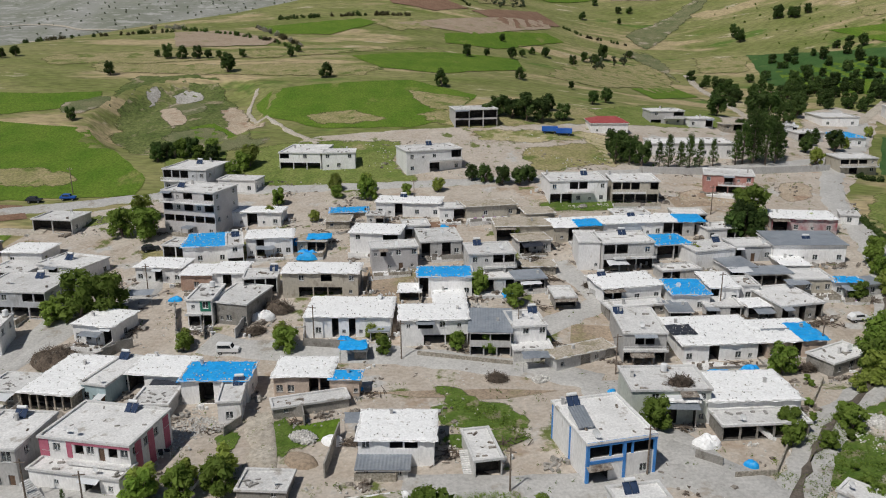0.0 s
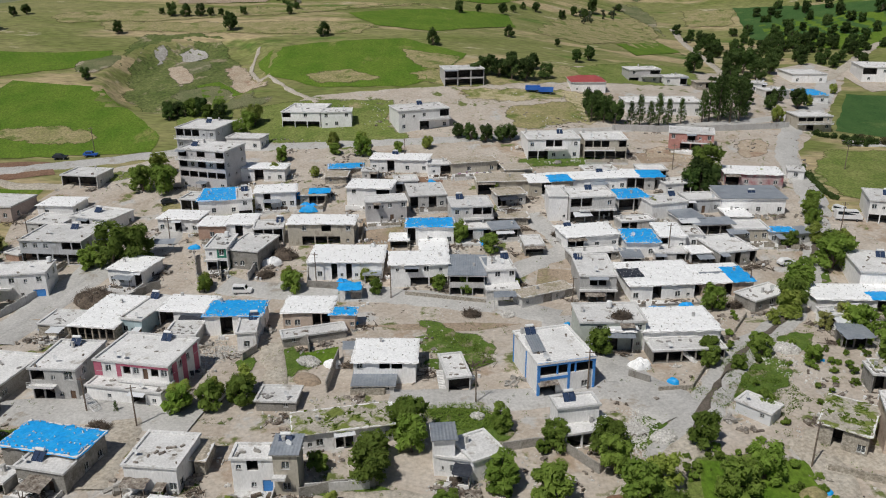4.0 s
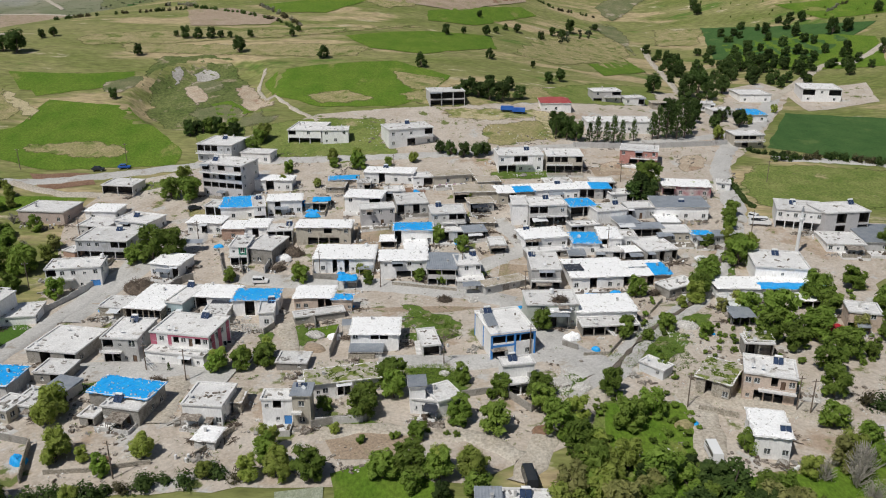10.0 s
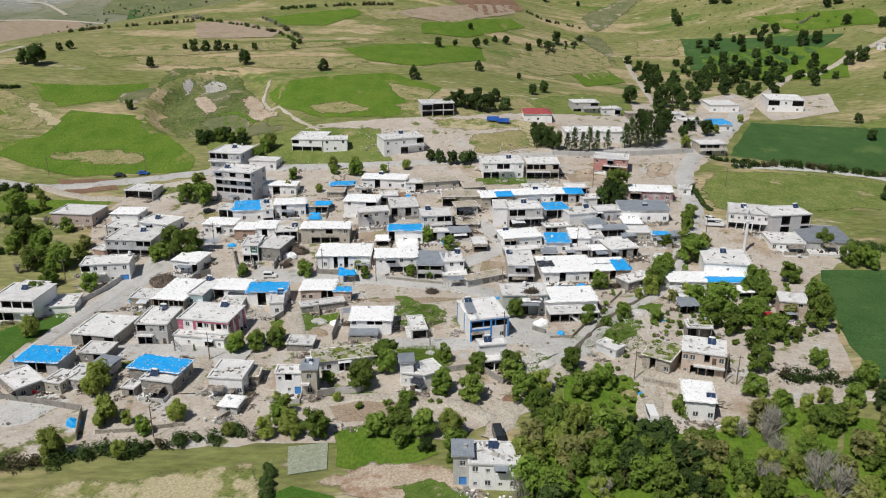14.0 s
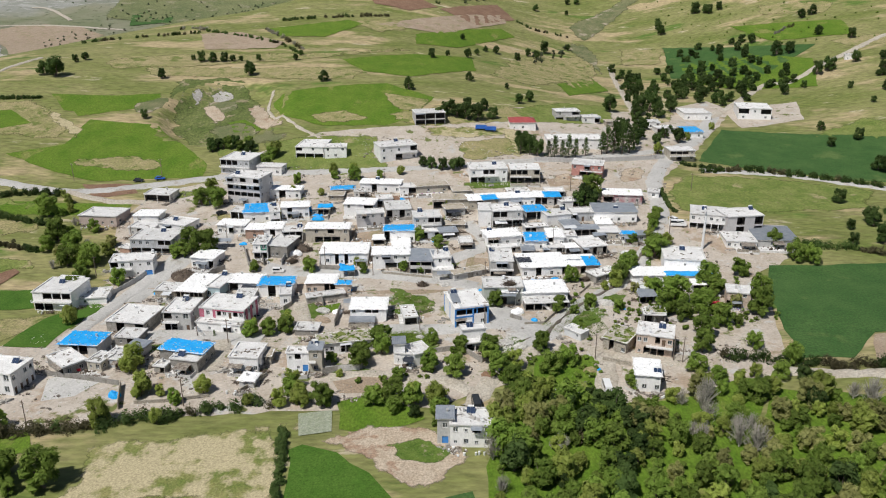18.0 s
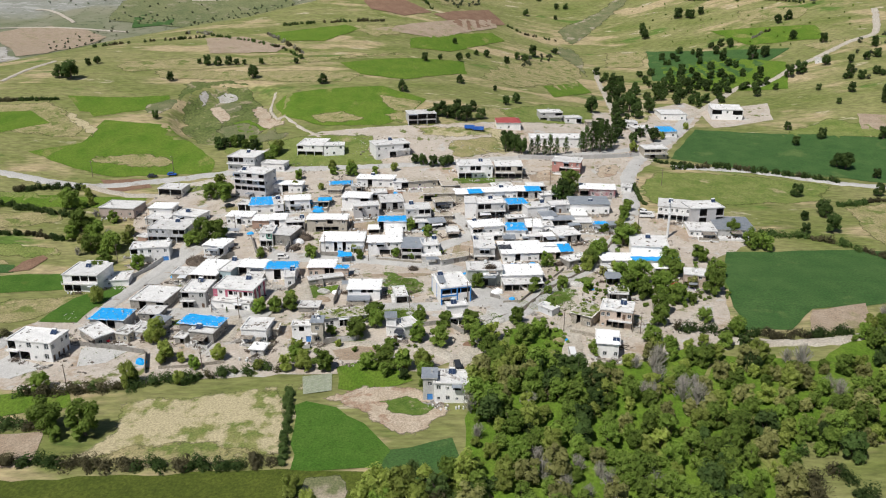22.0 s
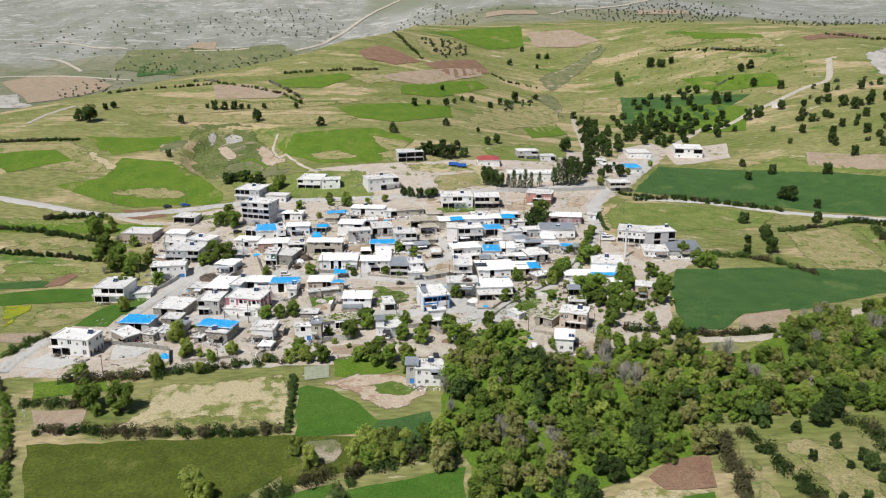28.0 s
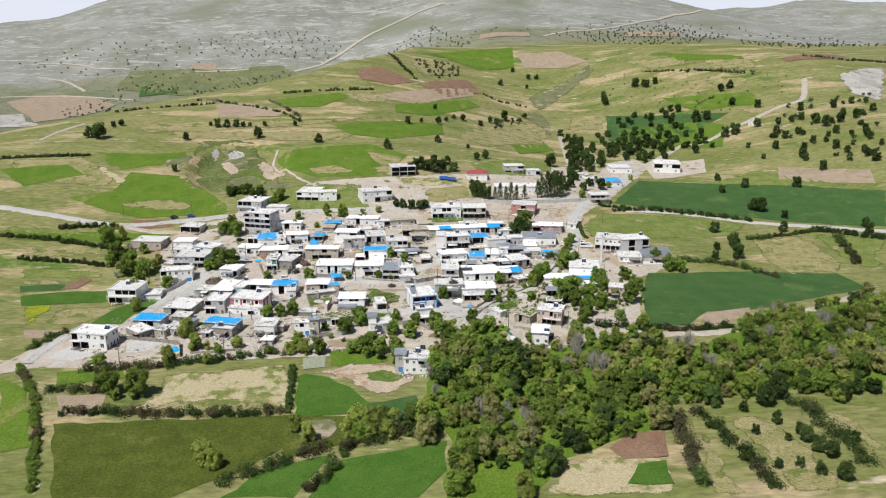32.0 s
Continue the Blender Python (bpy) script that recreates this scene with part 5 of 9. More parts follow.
field('dry', 1, [(-187.7, 56.9), (-172.1, 63.0), (-149.5, 66.6), (-147.6, 61.6), (-162.6, 53.2), (-184.9, 51.0)])
field('meadow', 1, [(-180.7, 42.3), (-139.8, 41.2), (-133.5, 29.8), (-152.4, 29.1), (-174.0, 28.4)])
field('dry', 2, [(-174.0, 28.4), (-153.8, 29.6), (-152.2, 24.2), (-171.2, 22.5)])
field('plough', 3, [(-151.4, 18.5), (-149.1, 27.0), (-143.8, 32.2), (-140.9, 29.9), (-144.1, 21.0)])
field('crop_dark', 1, [(-171.2, 22.4), (-151.4, 24.6), (-149.2, 18.5), (-167.8, 15.8)])
field('crop_bright', 1, [(-165.0, 10.1), (-149.1, 16.1), (-129.8, 18.2), (-123.7, 3.5), (-142.1, 0.7), (-158.8, -2.2)])
field('rape', 2, [(-159.7, -0.4), (-144.0, -0.3), (-144.8, -12.8), (-143.9, -23.4), (-147.2, -25.2)])
field('dry', 1, [(-141.3, -3.7), (-119.6, -1.6), (-111.0, -3.7), (-124.6, -24.1), (-142.1, -23.6)])
field('crop_bright', 2, [(-121.1, -22.3), (-116.6, -3.7), (-105.8, 7.5), (-100.4, 3.9), (-106.7, -12.4), (-108.0, -23.4)])
field('fallow', 2, [(-145.2, -29.0), (-129.7, -29.1), (-132.3, -36.7), (-141.3, -36.8)])
field('paving', 2, [(-124.5, -56.0), (-119.7, -44.6), (-111.0, -48.8), (-104.9, -51.9), (-112.7, -58.2)])
field('paving', 1, [(-99.3, -40.9), (-90.9, -36.3), (-82.6, -40.0), (-88.4, -49.5), (-96.3, -51.6)])

# the valley behind the crest and the foot of the mountain
field('fallow', 1, [(-651.6, 967.4), (-628.1, 1014.2), (-588.1, 1029.4), (-526.5, 1015.0), (-476.1, 965.2), (-474.5, 763.4), (-500.7, 737.7), (-552.7, 832.2)])
field('cliff', 2, [(-640, 870), (-601.3, 847.9), (-571.1, 862.3), (-515.4, 752.9), (-481.6, 715.6), (-470, 690), (-560, 700)])
field('crop_dark', 1, [(-462.7, 1033.8), (-481.6, 1107.8), (-432.6, 1144.9), (-403.2, 1068.1)])
field('crop_vale', 1, [(-533.9, 1204.8), (-255.2, 1255.5), (-225.9, 1205.1), (-240, 1080), (-386.1, 1047.7), (-517.6, 1069.9)])
field('fallow', 2, [(-430, 1225), (-425, 1262), (-385, 1268), (-380, 1228)])
field('fallow', 1, [(390.9, 1153.7), (409.7, 1208.8), (504.4, 1216.0), (490.1, 1152.3)])
field('fallow', 1, [(123.3, 1158.5), (129.0, 1208.3), (220.6, 1201.8), (218.0, 1164.8)])


field('soil', 1, [(92.9, 121.2), (103.5, 124.5), (103.2, 116.7), (97.4, 104.5), (88.3, 99.3), (87.3, 107.7)])
field('soil', 1, [(58.1, 110.0), (68.7, 113.4), (78.4, 110.0), (82.5, 102.9), (75.0, 96.7), (58.3, 97.8)])


# ---- roads and tracks ----
road('concrete_road', 4.4, [(-235.9, 112.2), (-212.1, 108.1), (-195.0, 104.5), (-150.9, 95.6), (-116.9, 104.5), (-90.1, 112.6), (-71.2, 115.1), (-45.2, 115.8), (-19.1, 116.4), (13.7, 119.1), (43.8, 124.8), (67.8, 129.4), (96.6, 138.8), (125.8, 152.9)])
road('dirt_road', 3.2, [(-150.9, 95.6), (-130.8, 88.3), (-112.5, 88.3)])
road('concrete_road', 7, [(124.1, 150.1), (140.3, 168.8), (155.5, 195.6), (169.5, 225.4)])
road('concrete_road', 6, [(127.9, 154.6), (111.1, 123.9), (102.1, 100.7), (98.5, 78.0), (93.5, 60.8)])
road('concrete_road', 5, [(92.4, 60.2), (89.2, 48.7), (82.2, 36.7), (76.5, 27.0), (66.9, 11.9), (57.2, 2.4), (49.3, -6.1), (43.0, -15.4), (38.0, -22.9), (31.2, -30.9), (25.8, -38.7)])
road('wet_channel', 0.9, [(87.1, 45.7), (80.5, 34.5), (66.3, 12.0), (54.8, 0.2), (47.3, -9.0), (42.1, -16.3), (38.0, -22.9), (35.3, -27.4)])
road('concrete_road', 5, [(-93.3, 7.1), (-91.7, 20.5), (-88.2, 29.7), (-84.3, 39.7), (-75.9, 47.1), (-74.2, 55.1), (-75.6, 64.7), (-76.4, 72.6)])
road('concrete_road', 6, [(-54.6, 31.9), (-44.3, 28.9), (-32.7, 28.2), (-15.9, 24.9), (-2.3, 21.2), (9.7, 17.9), (19.9, 13.5)])
road('concrete_road', 6, [(19.9, 13.5), (20.4, 1.7), (26.5, -6.2), (31.6, -15.0), (37.5, -22.9)])
road('concrete_road', 10, [(23.7, -10.0), (29.7, -14.9), (35.2, -22.8)])
road('concrete_road', 7, [(-82.9, -18.1), (-74.6, -17.2), (-61.6, -18.0), (-45.2, -21.1)])
road('concrete_road', 5, [(-13.5, -15.7), (-2.7, -16.8), (6.9, -17.2), (13.3, -16.6), (26.7, -14.8)])
road('dirt_road', 4, [(-38.2, 5.0), (-34.9, -6.2), (-34.4, -13.9)])
road('dirt_road', 5, [(-56.8, -38.5), (-56.6, -30.6), (-56.6, -24.7), (-57.2, -20.7)])
road('concrete_road', 5, [(8.1, 29.5), (19.4, 39.2), (25.5, 44.4), (21.4, 56.7), (19.2, 63.4)])
road('concrete_road', 4, [(129.5, 122.5), (168.3, 121.6), (206.5, 106.6), (240.1, 94.1), (267.6, 76.2)])
road('dirt_road', 4, [(165.7, 216.9), (217.0, 278.4), (234.2, 276.9), (264.6, 300.3), (284.6, 311.1), (318.4, 331.4), (343.6, 345.4), (369.5, 398.9)])
road('dirt_road', 3, [(138.9, 368.2), (129.4, 285.2), (121.4, 217.4), (123.2, 185.7)])
road('dirt_road', 1.4, [(-85.8, 223.6), (-84.3, 203.1), (-66.5, 172.3), (-49.7, 153.3)])
road('dirt_road', 2.5, [(-252.1, 228.2), (-248.2, 256.4), (-240.3, 278.0)])
road('concrete_road', 4.5, [(-129.6, -60.1), (-129.0, -49.8), (-127.2, -41.2), (-124.5, -33.8)])
road('concrete_road', 5, [(-103.8, -20.5), (-101.9, -10.4), (-99.3, 2.1), (-92.9, 28.1), (-89.5, 36.2), (-88.6, 45.6)])
road('dirt_road', 5, [(47.2, -59.6), (50.7, -47.9), (52.5, -37.7), (51.7, -29.9)])
road('dirt_road', 5, [(51.7, -29.9), (60.2, -34.5), (66.7, -37.2), (76.5, -39.4)])
road('dirt_road', 4, [(14.6, -58.6), (22.7, -42.0), (33.3, -31.3), (37.6, -27.3)])
road('dirt_road', 3, [(-23.3, -43.7), (-15.2, -41.5), (-2.5, -43.6), (7.8, -45.6), (15.4, -51.4)])
road('dirt_road', 3.5, [(96.2, -43.6), (115.2, -46.9), (138.4, -44.5), (166.7, -31.6), (210.3, -7.7)])

road('dirt_road', 5, [(-682.0, 1010.7), (-603.3, 1021.4), (-546.9, 1019.7), (-459.4, 1009.0)])
road('dirt_road', 5, [(-664.5, 1150.8), (-632.4, 1146.4), (-559.2, 1051.9)])
road('dirt_road', 5, [(-769.2, 1279.3), (-702.6, 1278.5), (-608.0, 1232.4), (-536.8, 1213.4)])
road('dirt_road', 5, [(-414.0, 1211.4), (-316.9, 1233.3)])
road('dirt_road', 6, [(-227.9, 1219.1), (-184.0, 1261.1), (-165.5, 1296.8), (-110.8, 1413.8), (-40.2, 1492.5), (67.8, 1556.3)])
road('dirt_road', 7, [(240.0, 1157.6), (302.1, 1213.1), (418.5, 1291.1), (503.8, 1393.4), (593.6, 1529.2), (711.1, 1682.9)])


# ---- houses ----
house(-71.3, -32.8, -13.7, 13.3, 6.5, 2.9, 4.5, 'block', 'tarp', 'ww', '/ww')
house(-66.9, -37.4, -13.1, 8.1, 4.4, 2.3, 4.0, 'block', 'conc', '.w.d.', '')
house(-50.4, -38.9, -6.3, 8.0, 8.5, 3.5, 5.0, 'white', 'conc', '.w.dw', '')
house(-46.1, -46.7, -10.2, 4.1, 4.4, 0.6, 2.4, 'render', 'member', '.', '')
house(-44.0, -35.4, -0.5, 4.2, 5.4, 1.8, 3.0, 'stone', 'earth', '.v.', '')
house(-34.6, -39.4, -0.6, 6.0, 3.6, 4.8, 6.0, 'white', 'conc', '.v./..b', '')
house(-28.4, -40.3, -0.6, 3.5, 4.1, 6.1, 7.2, 'cream', 'tin', 'w/w', '', balcony=(0.0, 0.5))
house(-27.1, -31.2, 12.4, 15.3, 6.2, 3.1, 3.6, 'white', 'grass', 'w.w.vv.w.w', '')
house(0.1, -38.7, 27.7, 5.3, 6.3, 3.6, 4.0, 'white', 'conc', '..', '')
house(-5.4, -36.6, -13.7, 5.5, 3.5, 3.12, 3.6, 'white', 'conc', '.w.', '')
house(-5.6, -36.8, 4.7, 3.1, 3.6, 5.9, 6.4, 'white', 'tin', 'd', '')
house(13.6, -28.5, 10.5, 6.8, 3.6, 5.9, 5.6, 'white', 'conc', '.w.w', '')
house(14.5, -31.6, 14.9, 8.1, 3.4, 3.2, 3.0, 'white', 'conc', 'vvv', '')
house(9.1, -73.8, -3.8, 9.8, 7.4, 4.0, 6.2, 'white', 'conc', 'w.vw/.w.w', 'w')
house(6.1, -72.6, -0.8, 3.7, 4.7, 4.9, 7.2, 'render', 'tin', 'w/b', '')
house(-76.2, -13.5, -4.8, 8.4, 10.8, 5.3, 6.4, 'render', 'conc', 'v.W/vv.d', '', balcony=(0.0, 0.55))
house(-65.9, -11.0, -11.4, 14.3, 10.9, 5.6, 6.4, 'white', 'conc', 'ww.vwdvw/..g..', 'wwww/....', trim='pink', balcony=(0.36, 1.0))
house(-52.2, 9.3, 0.6, 11.3, 7.2, 4.4, 4.6, 'white', 'tarp', '.v.w', 'w')
house(-44.1, 2.3, 7.0, 3.6, 7.6, 4.0, 4.2, 'white', 'conc', 'w', 'w')
house(-63.4, 14.4, -7.1, 10.1, 7.9, 3.4, 3.8, 'white', 'member', 'v.w', '')
house(-69.8, 10.7, -13.6, 4.8, 12.2, 3.4, 4.0, 'teal', 'conc', 'w.d', 'w')
house(-79.6, 9.0, -8.5, 9.5, 15.6, 2.6, 3.4, 'stone', 'member', 'vvvvvv', '')
house(-87.1, 11.0, -7.4, 6.8, 6.9, 2.1, 3.0, 'stone', 'conc', '.w', '')
house(-59.0, 4.5, -0.7, 6.1, 6.4, 2.5, 3.0, 'render', 'conc', '..', '')
house(-36.9, 11.2, -0.8, 9.8, 8.0, 4.2, 4.0, 'peach', 'member', 'ww.vv', '')
house(-27.0, 10.4, -0.8, 4.9, 3.4, 4.0, 3.6, 'peach', 'tarp', '.w.w', '')
house(-35.4, 3.1, 17.8, 12.5, 3.5, 2.4, 2.2, 'block', 'conc', '...', '')
house(-20.1, -11.1, -0.7, 11.0, 8.8, 4.8, 4.6, 'white', 'member', 'w.vv./...', '')
house(-3.4, -14.8, 10.7, 4.0, 8.7, 3.6, 3.2, 'render', 'conc', 'v', '')
house(-35.9, -18.8, -3.7, 6.8, 5.0, 1.8, 2.2, 'block', 'conc', '..', '')
house(11.9, -16.8, 14.0, 10.3, 12.8, 7.3, 6.6, 'white', 'conc', 'vvv/v.w', 'w.w/w..', trim='blue')
house(21.5, -1.4, 1.5, 12.4, 8.5, 7.6, 6.2, 'mint', 'conc', '.w.vw/..v..', '')
house(33.5, -1.4, 3.0, 14.8, 10.3, 5.6, 4.0, 'white', 'member', '.d.w.w', '', trim='orange')
house(-60.0, 38.5, -1.0, 5.1, 9.7, 8.3, 6.0, 'white', 'conc', '.G/vv', '', balcony=(0.0, 0.6))
house(-55.7, 39.9, -14.2, 8.3, 11.7, 7.5, 5.0, 'block', 'conc', 'v.w.w', '')
house(-34.9, 32.6, -0.9, 16.8, 11.3, 6.8, 4.6, 'white', 'member', '.w.v.v.w.w', '')
house(-16.0, 28.3, 2.1, 13.0, 8.3, 7.7, 5.6, 'white', 'member', '.vw./.vv', '')
house(-2.8, 24.1, -3.3, 7.7, 10.7, 6.9, 5.2, 'render', 'tin', 'vv/vvv', '')
house(5.5, 25.0, 8.2, 6.3, 8.3, 7.5, 5.4, 'white', 'conc', '.w.w/...', '')
house(5.3, 21.3, 4.1, 7.1, 4.5, 4.5, 2.9, 'render', 'conc', 'g.v', '')
house(12.6, 17.5, 25.1, 12.5, 4.0, 4.4, 2.8, 'render', 'earth', '..v.w', '')
house(25.0, 20.2, -0.9, 7.8, 12.9, 8.2, 6.4, 'render', 'conc', '.vv./vvvv', '', balcony=(0.0, 1.0))
house(35.9, 19.6, 4.7, 16.1, 13.5, 6.0, 4.0, 'white', 'member', 'w.v.w.v', '')
house(51.6, 20.6, 5.6, 11.2, 10.5, 6.1, 3.8, 'peach', 'membertarp', 'w.v.w', '')
house(60.1, 13.2, 29.0, 10.0, 5.4, 5.2, 3.0, 'block', 'conc', '.w.', '')
house(59.1, 33.3, 12.8, 9.4, 11.3, 8.3, 4.0, 'block', 'conc', 'v.v.v', '')
house(25.5, 41.6, 11.7, 13.0, 8.9, 9.2, 4.0, 'white', 'member', 'vv.w.w', '')
house(39.1, 39.2, -1.0, 7.7, 9.5, 8.8, 4.0, 'white', 'tarp', '.w', '')
house(47.7, 41.8, -1.0, 6.0, 10.2, 9.3, 4.0, 'white', 'member', 'v.w', '')
house(54.0, 43.2, -1.0, 4.3, 5.9, 9.3, 3.8, 'white', 'conc', 'w', '')
house(67.1, 46.5, -1.0, 8.2, 7.1, 9.5, 3.5, 'cream', 'conc', '.w.w', '')
house(75.1, 44.9, -1.0, 5.8, 3.4, 9.3, 3.5, 'white', 'tarp', 'w.w', '')
house(80.8, 44.2, 14.2, 4.7, 3.9, 8.8, 3.0, 'render', 'tin', 'w', '')
house(15.4, 40.9, 4.1, 4.5, 6.9, 7.6, 3.0, 'block', 'conc', 'v', '')
house(8.1, 49.1, 10.3, 6.6, 5.1, 8.7, 3.0, 'block', 'tin', 'vv', '')
house(-13.0, 47.8, 1.1, 11.5, 6.7, 10.0, 5.0, 'white', 'tarp', 'v.w.w', '')
house(-9.4, 39.7, 2.5, 6.3, 9.2, 6.7, 2.8, 'white', 'member', '.v', '')
house(-1.8, 55.4, 6.9, 10.4, 9.1, 12.6, 6.2, 'render', 'conc', 'w.vv/....', '', balcony=(0.3, 1.0))
house(-1.0, 49.9, 1.7, 9.0, 5.8, 8.8, 3.2, 'render', 'conc', 'vv.v', '')
house(-24.0, 60.4, 9.9, 10.6, 5.9, 12.6, 6.0, 'grey', 'conc', '.v.w.w/..d.', '')
house(-42.6, 49.8, -1.1, 16.4, 7.3, 10.3, 5.8, 'cream', 'member', '.w.v.w/.vvv.', '')
house(-51.1, 49.7, 5.9, 7.2, 6.3, 9.2, 5.0, 'render', 'conc', 'vvv', '')
house(-59.5, 55.0, -1.1, 6.9, 8.5, 8.6, 4.0, 'white', 'member', '.v.', '')
house(-78.2, 59.4, -6.0, 10.9, 7.4, 8.8, 4.0, 'white', 'member', 'w.v.w', '')
house(-66.3, 54.5, -1.1, 6.9, 7.9, 8.4, 4.0, 'brick', 'member', '.w.', '')
house(-69.8, 67.7, 7.6, 10.4, 12.0, 11.0, 4.6, 'white', 'tarp', '.w.w', '')
house(-75.7, 70.9, -10.5, 6.6, 6.6, 10.7, 4.2, 'white', 'conc', 'vv', '')
house(-58.7, 65.7, 14.8, 3.8, 11.4, 11.9, 5.6, 'white', 'conc', 'w/v', '')
house(-55.3, 70.8, 7.4, 11.0, 7.8, 12.2, 5.0, 'white', 'member', '.v.ww', '')
house(-65.9, 90.6, -3.8, 15.4, 6.7, 14.1, 4.2, 'white', 'member', 'w.v.w', '')
house(-80.5, 87.6, -17.6, 15.3, 11.2, 20.8, 12.0, 'grey', 'conc', 'v.v.v/vwvwv/vvvvv/w.w.w', 'w.w/w.w/w.w/...', balcony=(0.0, 1.0))
house(-90.4, 117.0, -12.8, 14.0, 14.5, 21.0, 7.0, 'palegrey', 'conc', 'vvv.w/w.w.w', 'w.w/w.w', balcony=(0.0, 1.0))
house(-73.8, 115.2, -10.1, 11.5, 7.1, 18.0, 4.0, 'white', 'conc', 'w.w', '')
house(-58.8, 131.8, -6.5, 13.2, 16.4, 23.2, 5.6, 'white', 'conc', 'v.w./vvv', '')
house(-45.1, 129.8, 4.0, 10.2, 7.7, 23.3, 5.6, 'white', 'conc', 'w.w/.w.', '')
house(-18.6, 123.8, 18.9, 17.8, 11.6, 24.6, 7.0, 'white', 'conc', 'w.w.v/w.v.w', '', balcony=(0.4, 1.0))
house(-3.2, 167.3, 9.7, 15.3, 11.2, 32.3, 6.6, 'grey', 'conc', 'VVV/VVV', '')
house(-25.7, 94.1, -6.1, 17.3, 7.8, 15.8, 4.2, 'white', 'member', 'w.v.w.w', '')
house(-8.5, 90.0, 4.0, 7.1, 6.3, 15.0, 3.6, 'white', 'conc', '.v', '')
house(-1.4, 89.6, 13.0, 13.8, 6.4, 15.4, 3.6, 'cream', 'earth', '.w.w', '')
house(-38.0, 93.9, 6.5, 9.9, 5.7, 12.9, 1.6, 'stone', 'tarp', '...', '')
house(-30.3, 71.5, -6.6, 12.0, 9.0, 13.4, 5.6, 'white', 'member', 'w.v/.d.', '')
house(21.8, 100.1, 4.1, 16.1, 11.9, 20.1, 6.6, 'white', 'conc', 'w.vv.w/vvw.w', '', balcony=(0.25, 0.75))
house(39.0, 100.2, -1.6, 12.8, 10.8, 20.0, 6.6, 'cream', 'conc', 'vvv.v/vvvv', '', balcony=(0.0, 0.7))
house(67.3, 110.0, -16.2, 13.5, 9.8, 20.0, 6.0, 'red', 'conc', 'w.V.w/.VV.', 'w.w/..', balcony=(0.3, 1.0))
house(75.9, 81.1, -8.1, 15.7, 9.1, 14.2, 4.0, 'redlow', 'member', 'vw.w', '')
house(68.5, 61.6, -1.2, 16.6, 10.2, 12.6, 4.6, 'white', 'tin', '.w.w.w', '')
house(20.1, 74.2, 9.9, 12.1, 9.0, 13.7, 4.0, 'cream', 'membertarp', '.v.w', '')
house(32.1, 76.4, 5.5, 15.3, 7.4, 14.1, 4.0, 'white', 'member', '.w.w.w', '')
house(47.2, 77.6, -1.3, 10.2, 8.8, 14.2, 4.0, 'render', 'membertarp', 'vv.v', '')
house(5.5, 75.9, 3.5, 14.2, 8.6, 13.6, 4.0, 'cream', 'earth', 'v.w', '')
house(23.1, 59.1, -1.2, 4.9, 9.6, 14.4, 7.0, 'white', 'conc', '.r/...', '')
house(28.4, 57.5, 6.2, 11.8, 9.5, 14.4, 7.0, 'render', 'conc', 'vv.w/vvv', '', balcony=(0.2, 1.0))
house(42.0, 63.2, 9.3, 8.6, 8.5, 12.3, 4.0, 'render', 'tarp', 'vv', '')
house(49.5, 58.0, 13.4, 9.9, 7.8, 12.3, 4.6, 'white', 'conc', '.w', '')
house(59.9, 62.1, 5.6, 8.7, 6.7, 12.2, 4.0, 'palegrey', 'conc', 'v.d.w', '')
house(55.4, 52.3, 11.4, 6.3, 6.8, 9.9, 3.0, 'render', 'tin', 'v', '')
house(68.3, 55.1, -1.1, 6.0, 8.7, 9.8, 2.6, 'render', 'member', '.', '')
house(-13.0, 67.5, 8.2, 9.9, 12.0, 12.1, 4.2, 'render', 'conc', 'v.vw', '')
house(104.7, 57.1, -17.2, 13.3, 11.7, 13.3, 6.6, 'white', 'conc', 'w.ww.w/vvvvv', '')
house(117.1, 51.3, 6.8, 14.4, 10.4, 13.7, 7.6, 'grey', 'conc', '.V.V/.V.V', '')
house(113.5, 40.7, -6.4, 10.8, 10.9, 7.8, 3.0, 'white', 'conc', 'w.w.w', '')
house(125.1, 41.5, -4.8, 14.9, 14.5, 7.9, 3.2, 'render', 'tin', '.w..', '')
house(84.7, 20.2, -10.2, 13.8, 13.8, 8.7, 6.4, 'white', 'conc', '.../...', '')
house(72.3, 12.7, -2.3, 28.3, 7.8, 5.8, 3.5, 'white', 'membertarp', '.w.v.w.', '')
house(180.0, 214.6, -12.5, 17.9, 19.8, 26.2, 6.6, 'white', 'conc', 'VwV/w.w', '')
house(148.7, 212.9, -0.8, 15.2, 16.4, 23.6, 4.2, 'white', 'conc', 'w.w', '')
house(138.2, 174.6, -0.7, 9.1, 14.5, 20.7, 3.6, 'white', 'tarp', '.w', '')
house(71.7, 189.0, 4.0, 13.0, 10.0, 29.0, 5.6, 'grey', 'conc', 'w.v/v.w', '', balcony=(0.4, 1.0))
house(86.2, 187.5, 8.0, 9.5, 7.0, 26.2, 3.4, 'white', 'conc', 'w.v', '')
house(98.0, 184.0, 4.0, 7.5, 5.5, 24.6, 2.8, 'stone', 'earth', '.v', '')
house(124.0, 178.3, 8.0, 10.0, 7.5, 22.0, 3.6, 'render', 'conc', 'v.w', '')
house(120.0, 188.0, 4.0, 8.0, 7.0, 23.4, 3.8, 'white', 'conc', '.w.v', '')
house(45.1, 167.4, -0.7, 13.0, 13.6, 27.3, 4.0, 'white', 'redroof', '.w.', '')
house(61.2, 144.9, -0.7, 27.1, 12.8, 23.4, 4.6, 'white', 'conc', 'w.w.w.w', '')
house(118.5, 134.6, 2.0, 12.0, 9.5, 20.0, 5.4, 'cream', 'conc', 'vvv./.v.w', '', balcony=(0.0, 1.0))
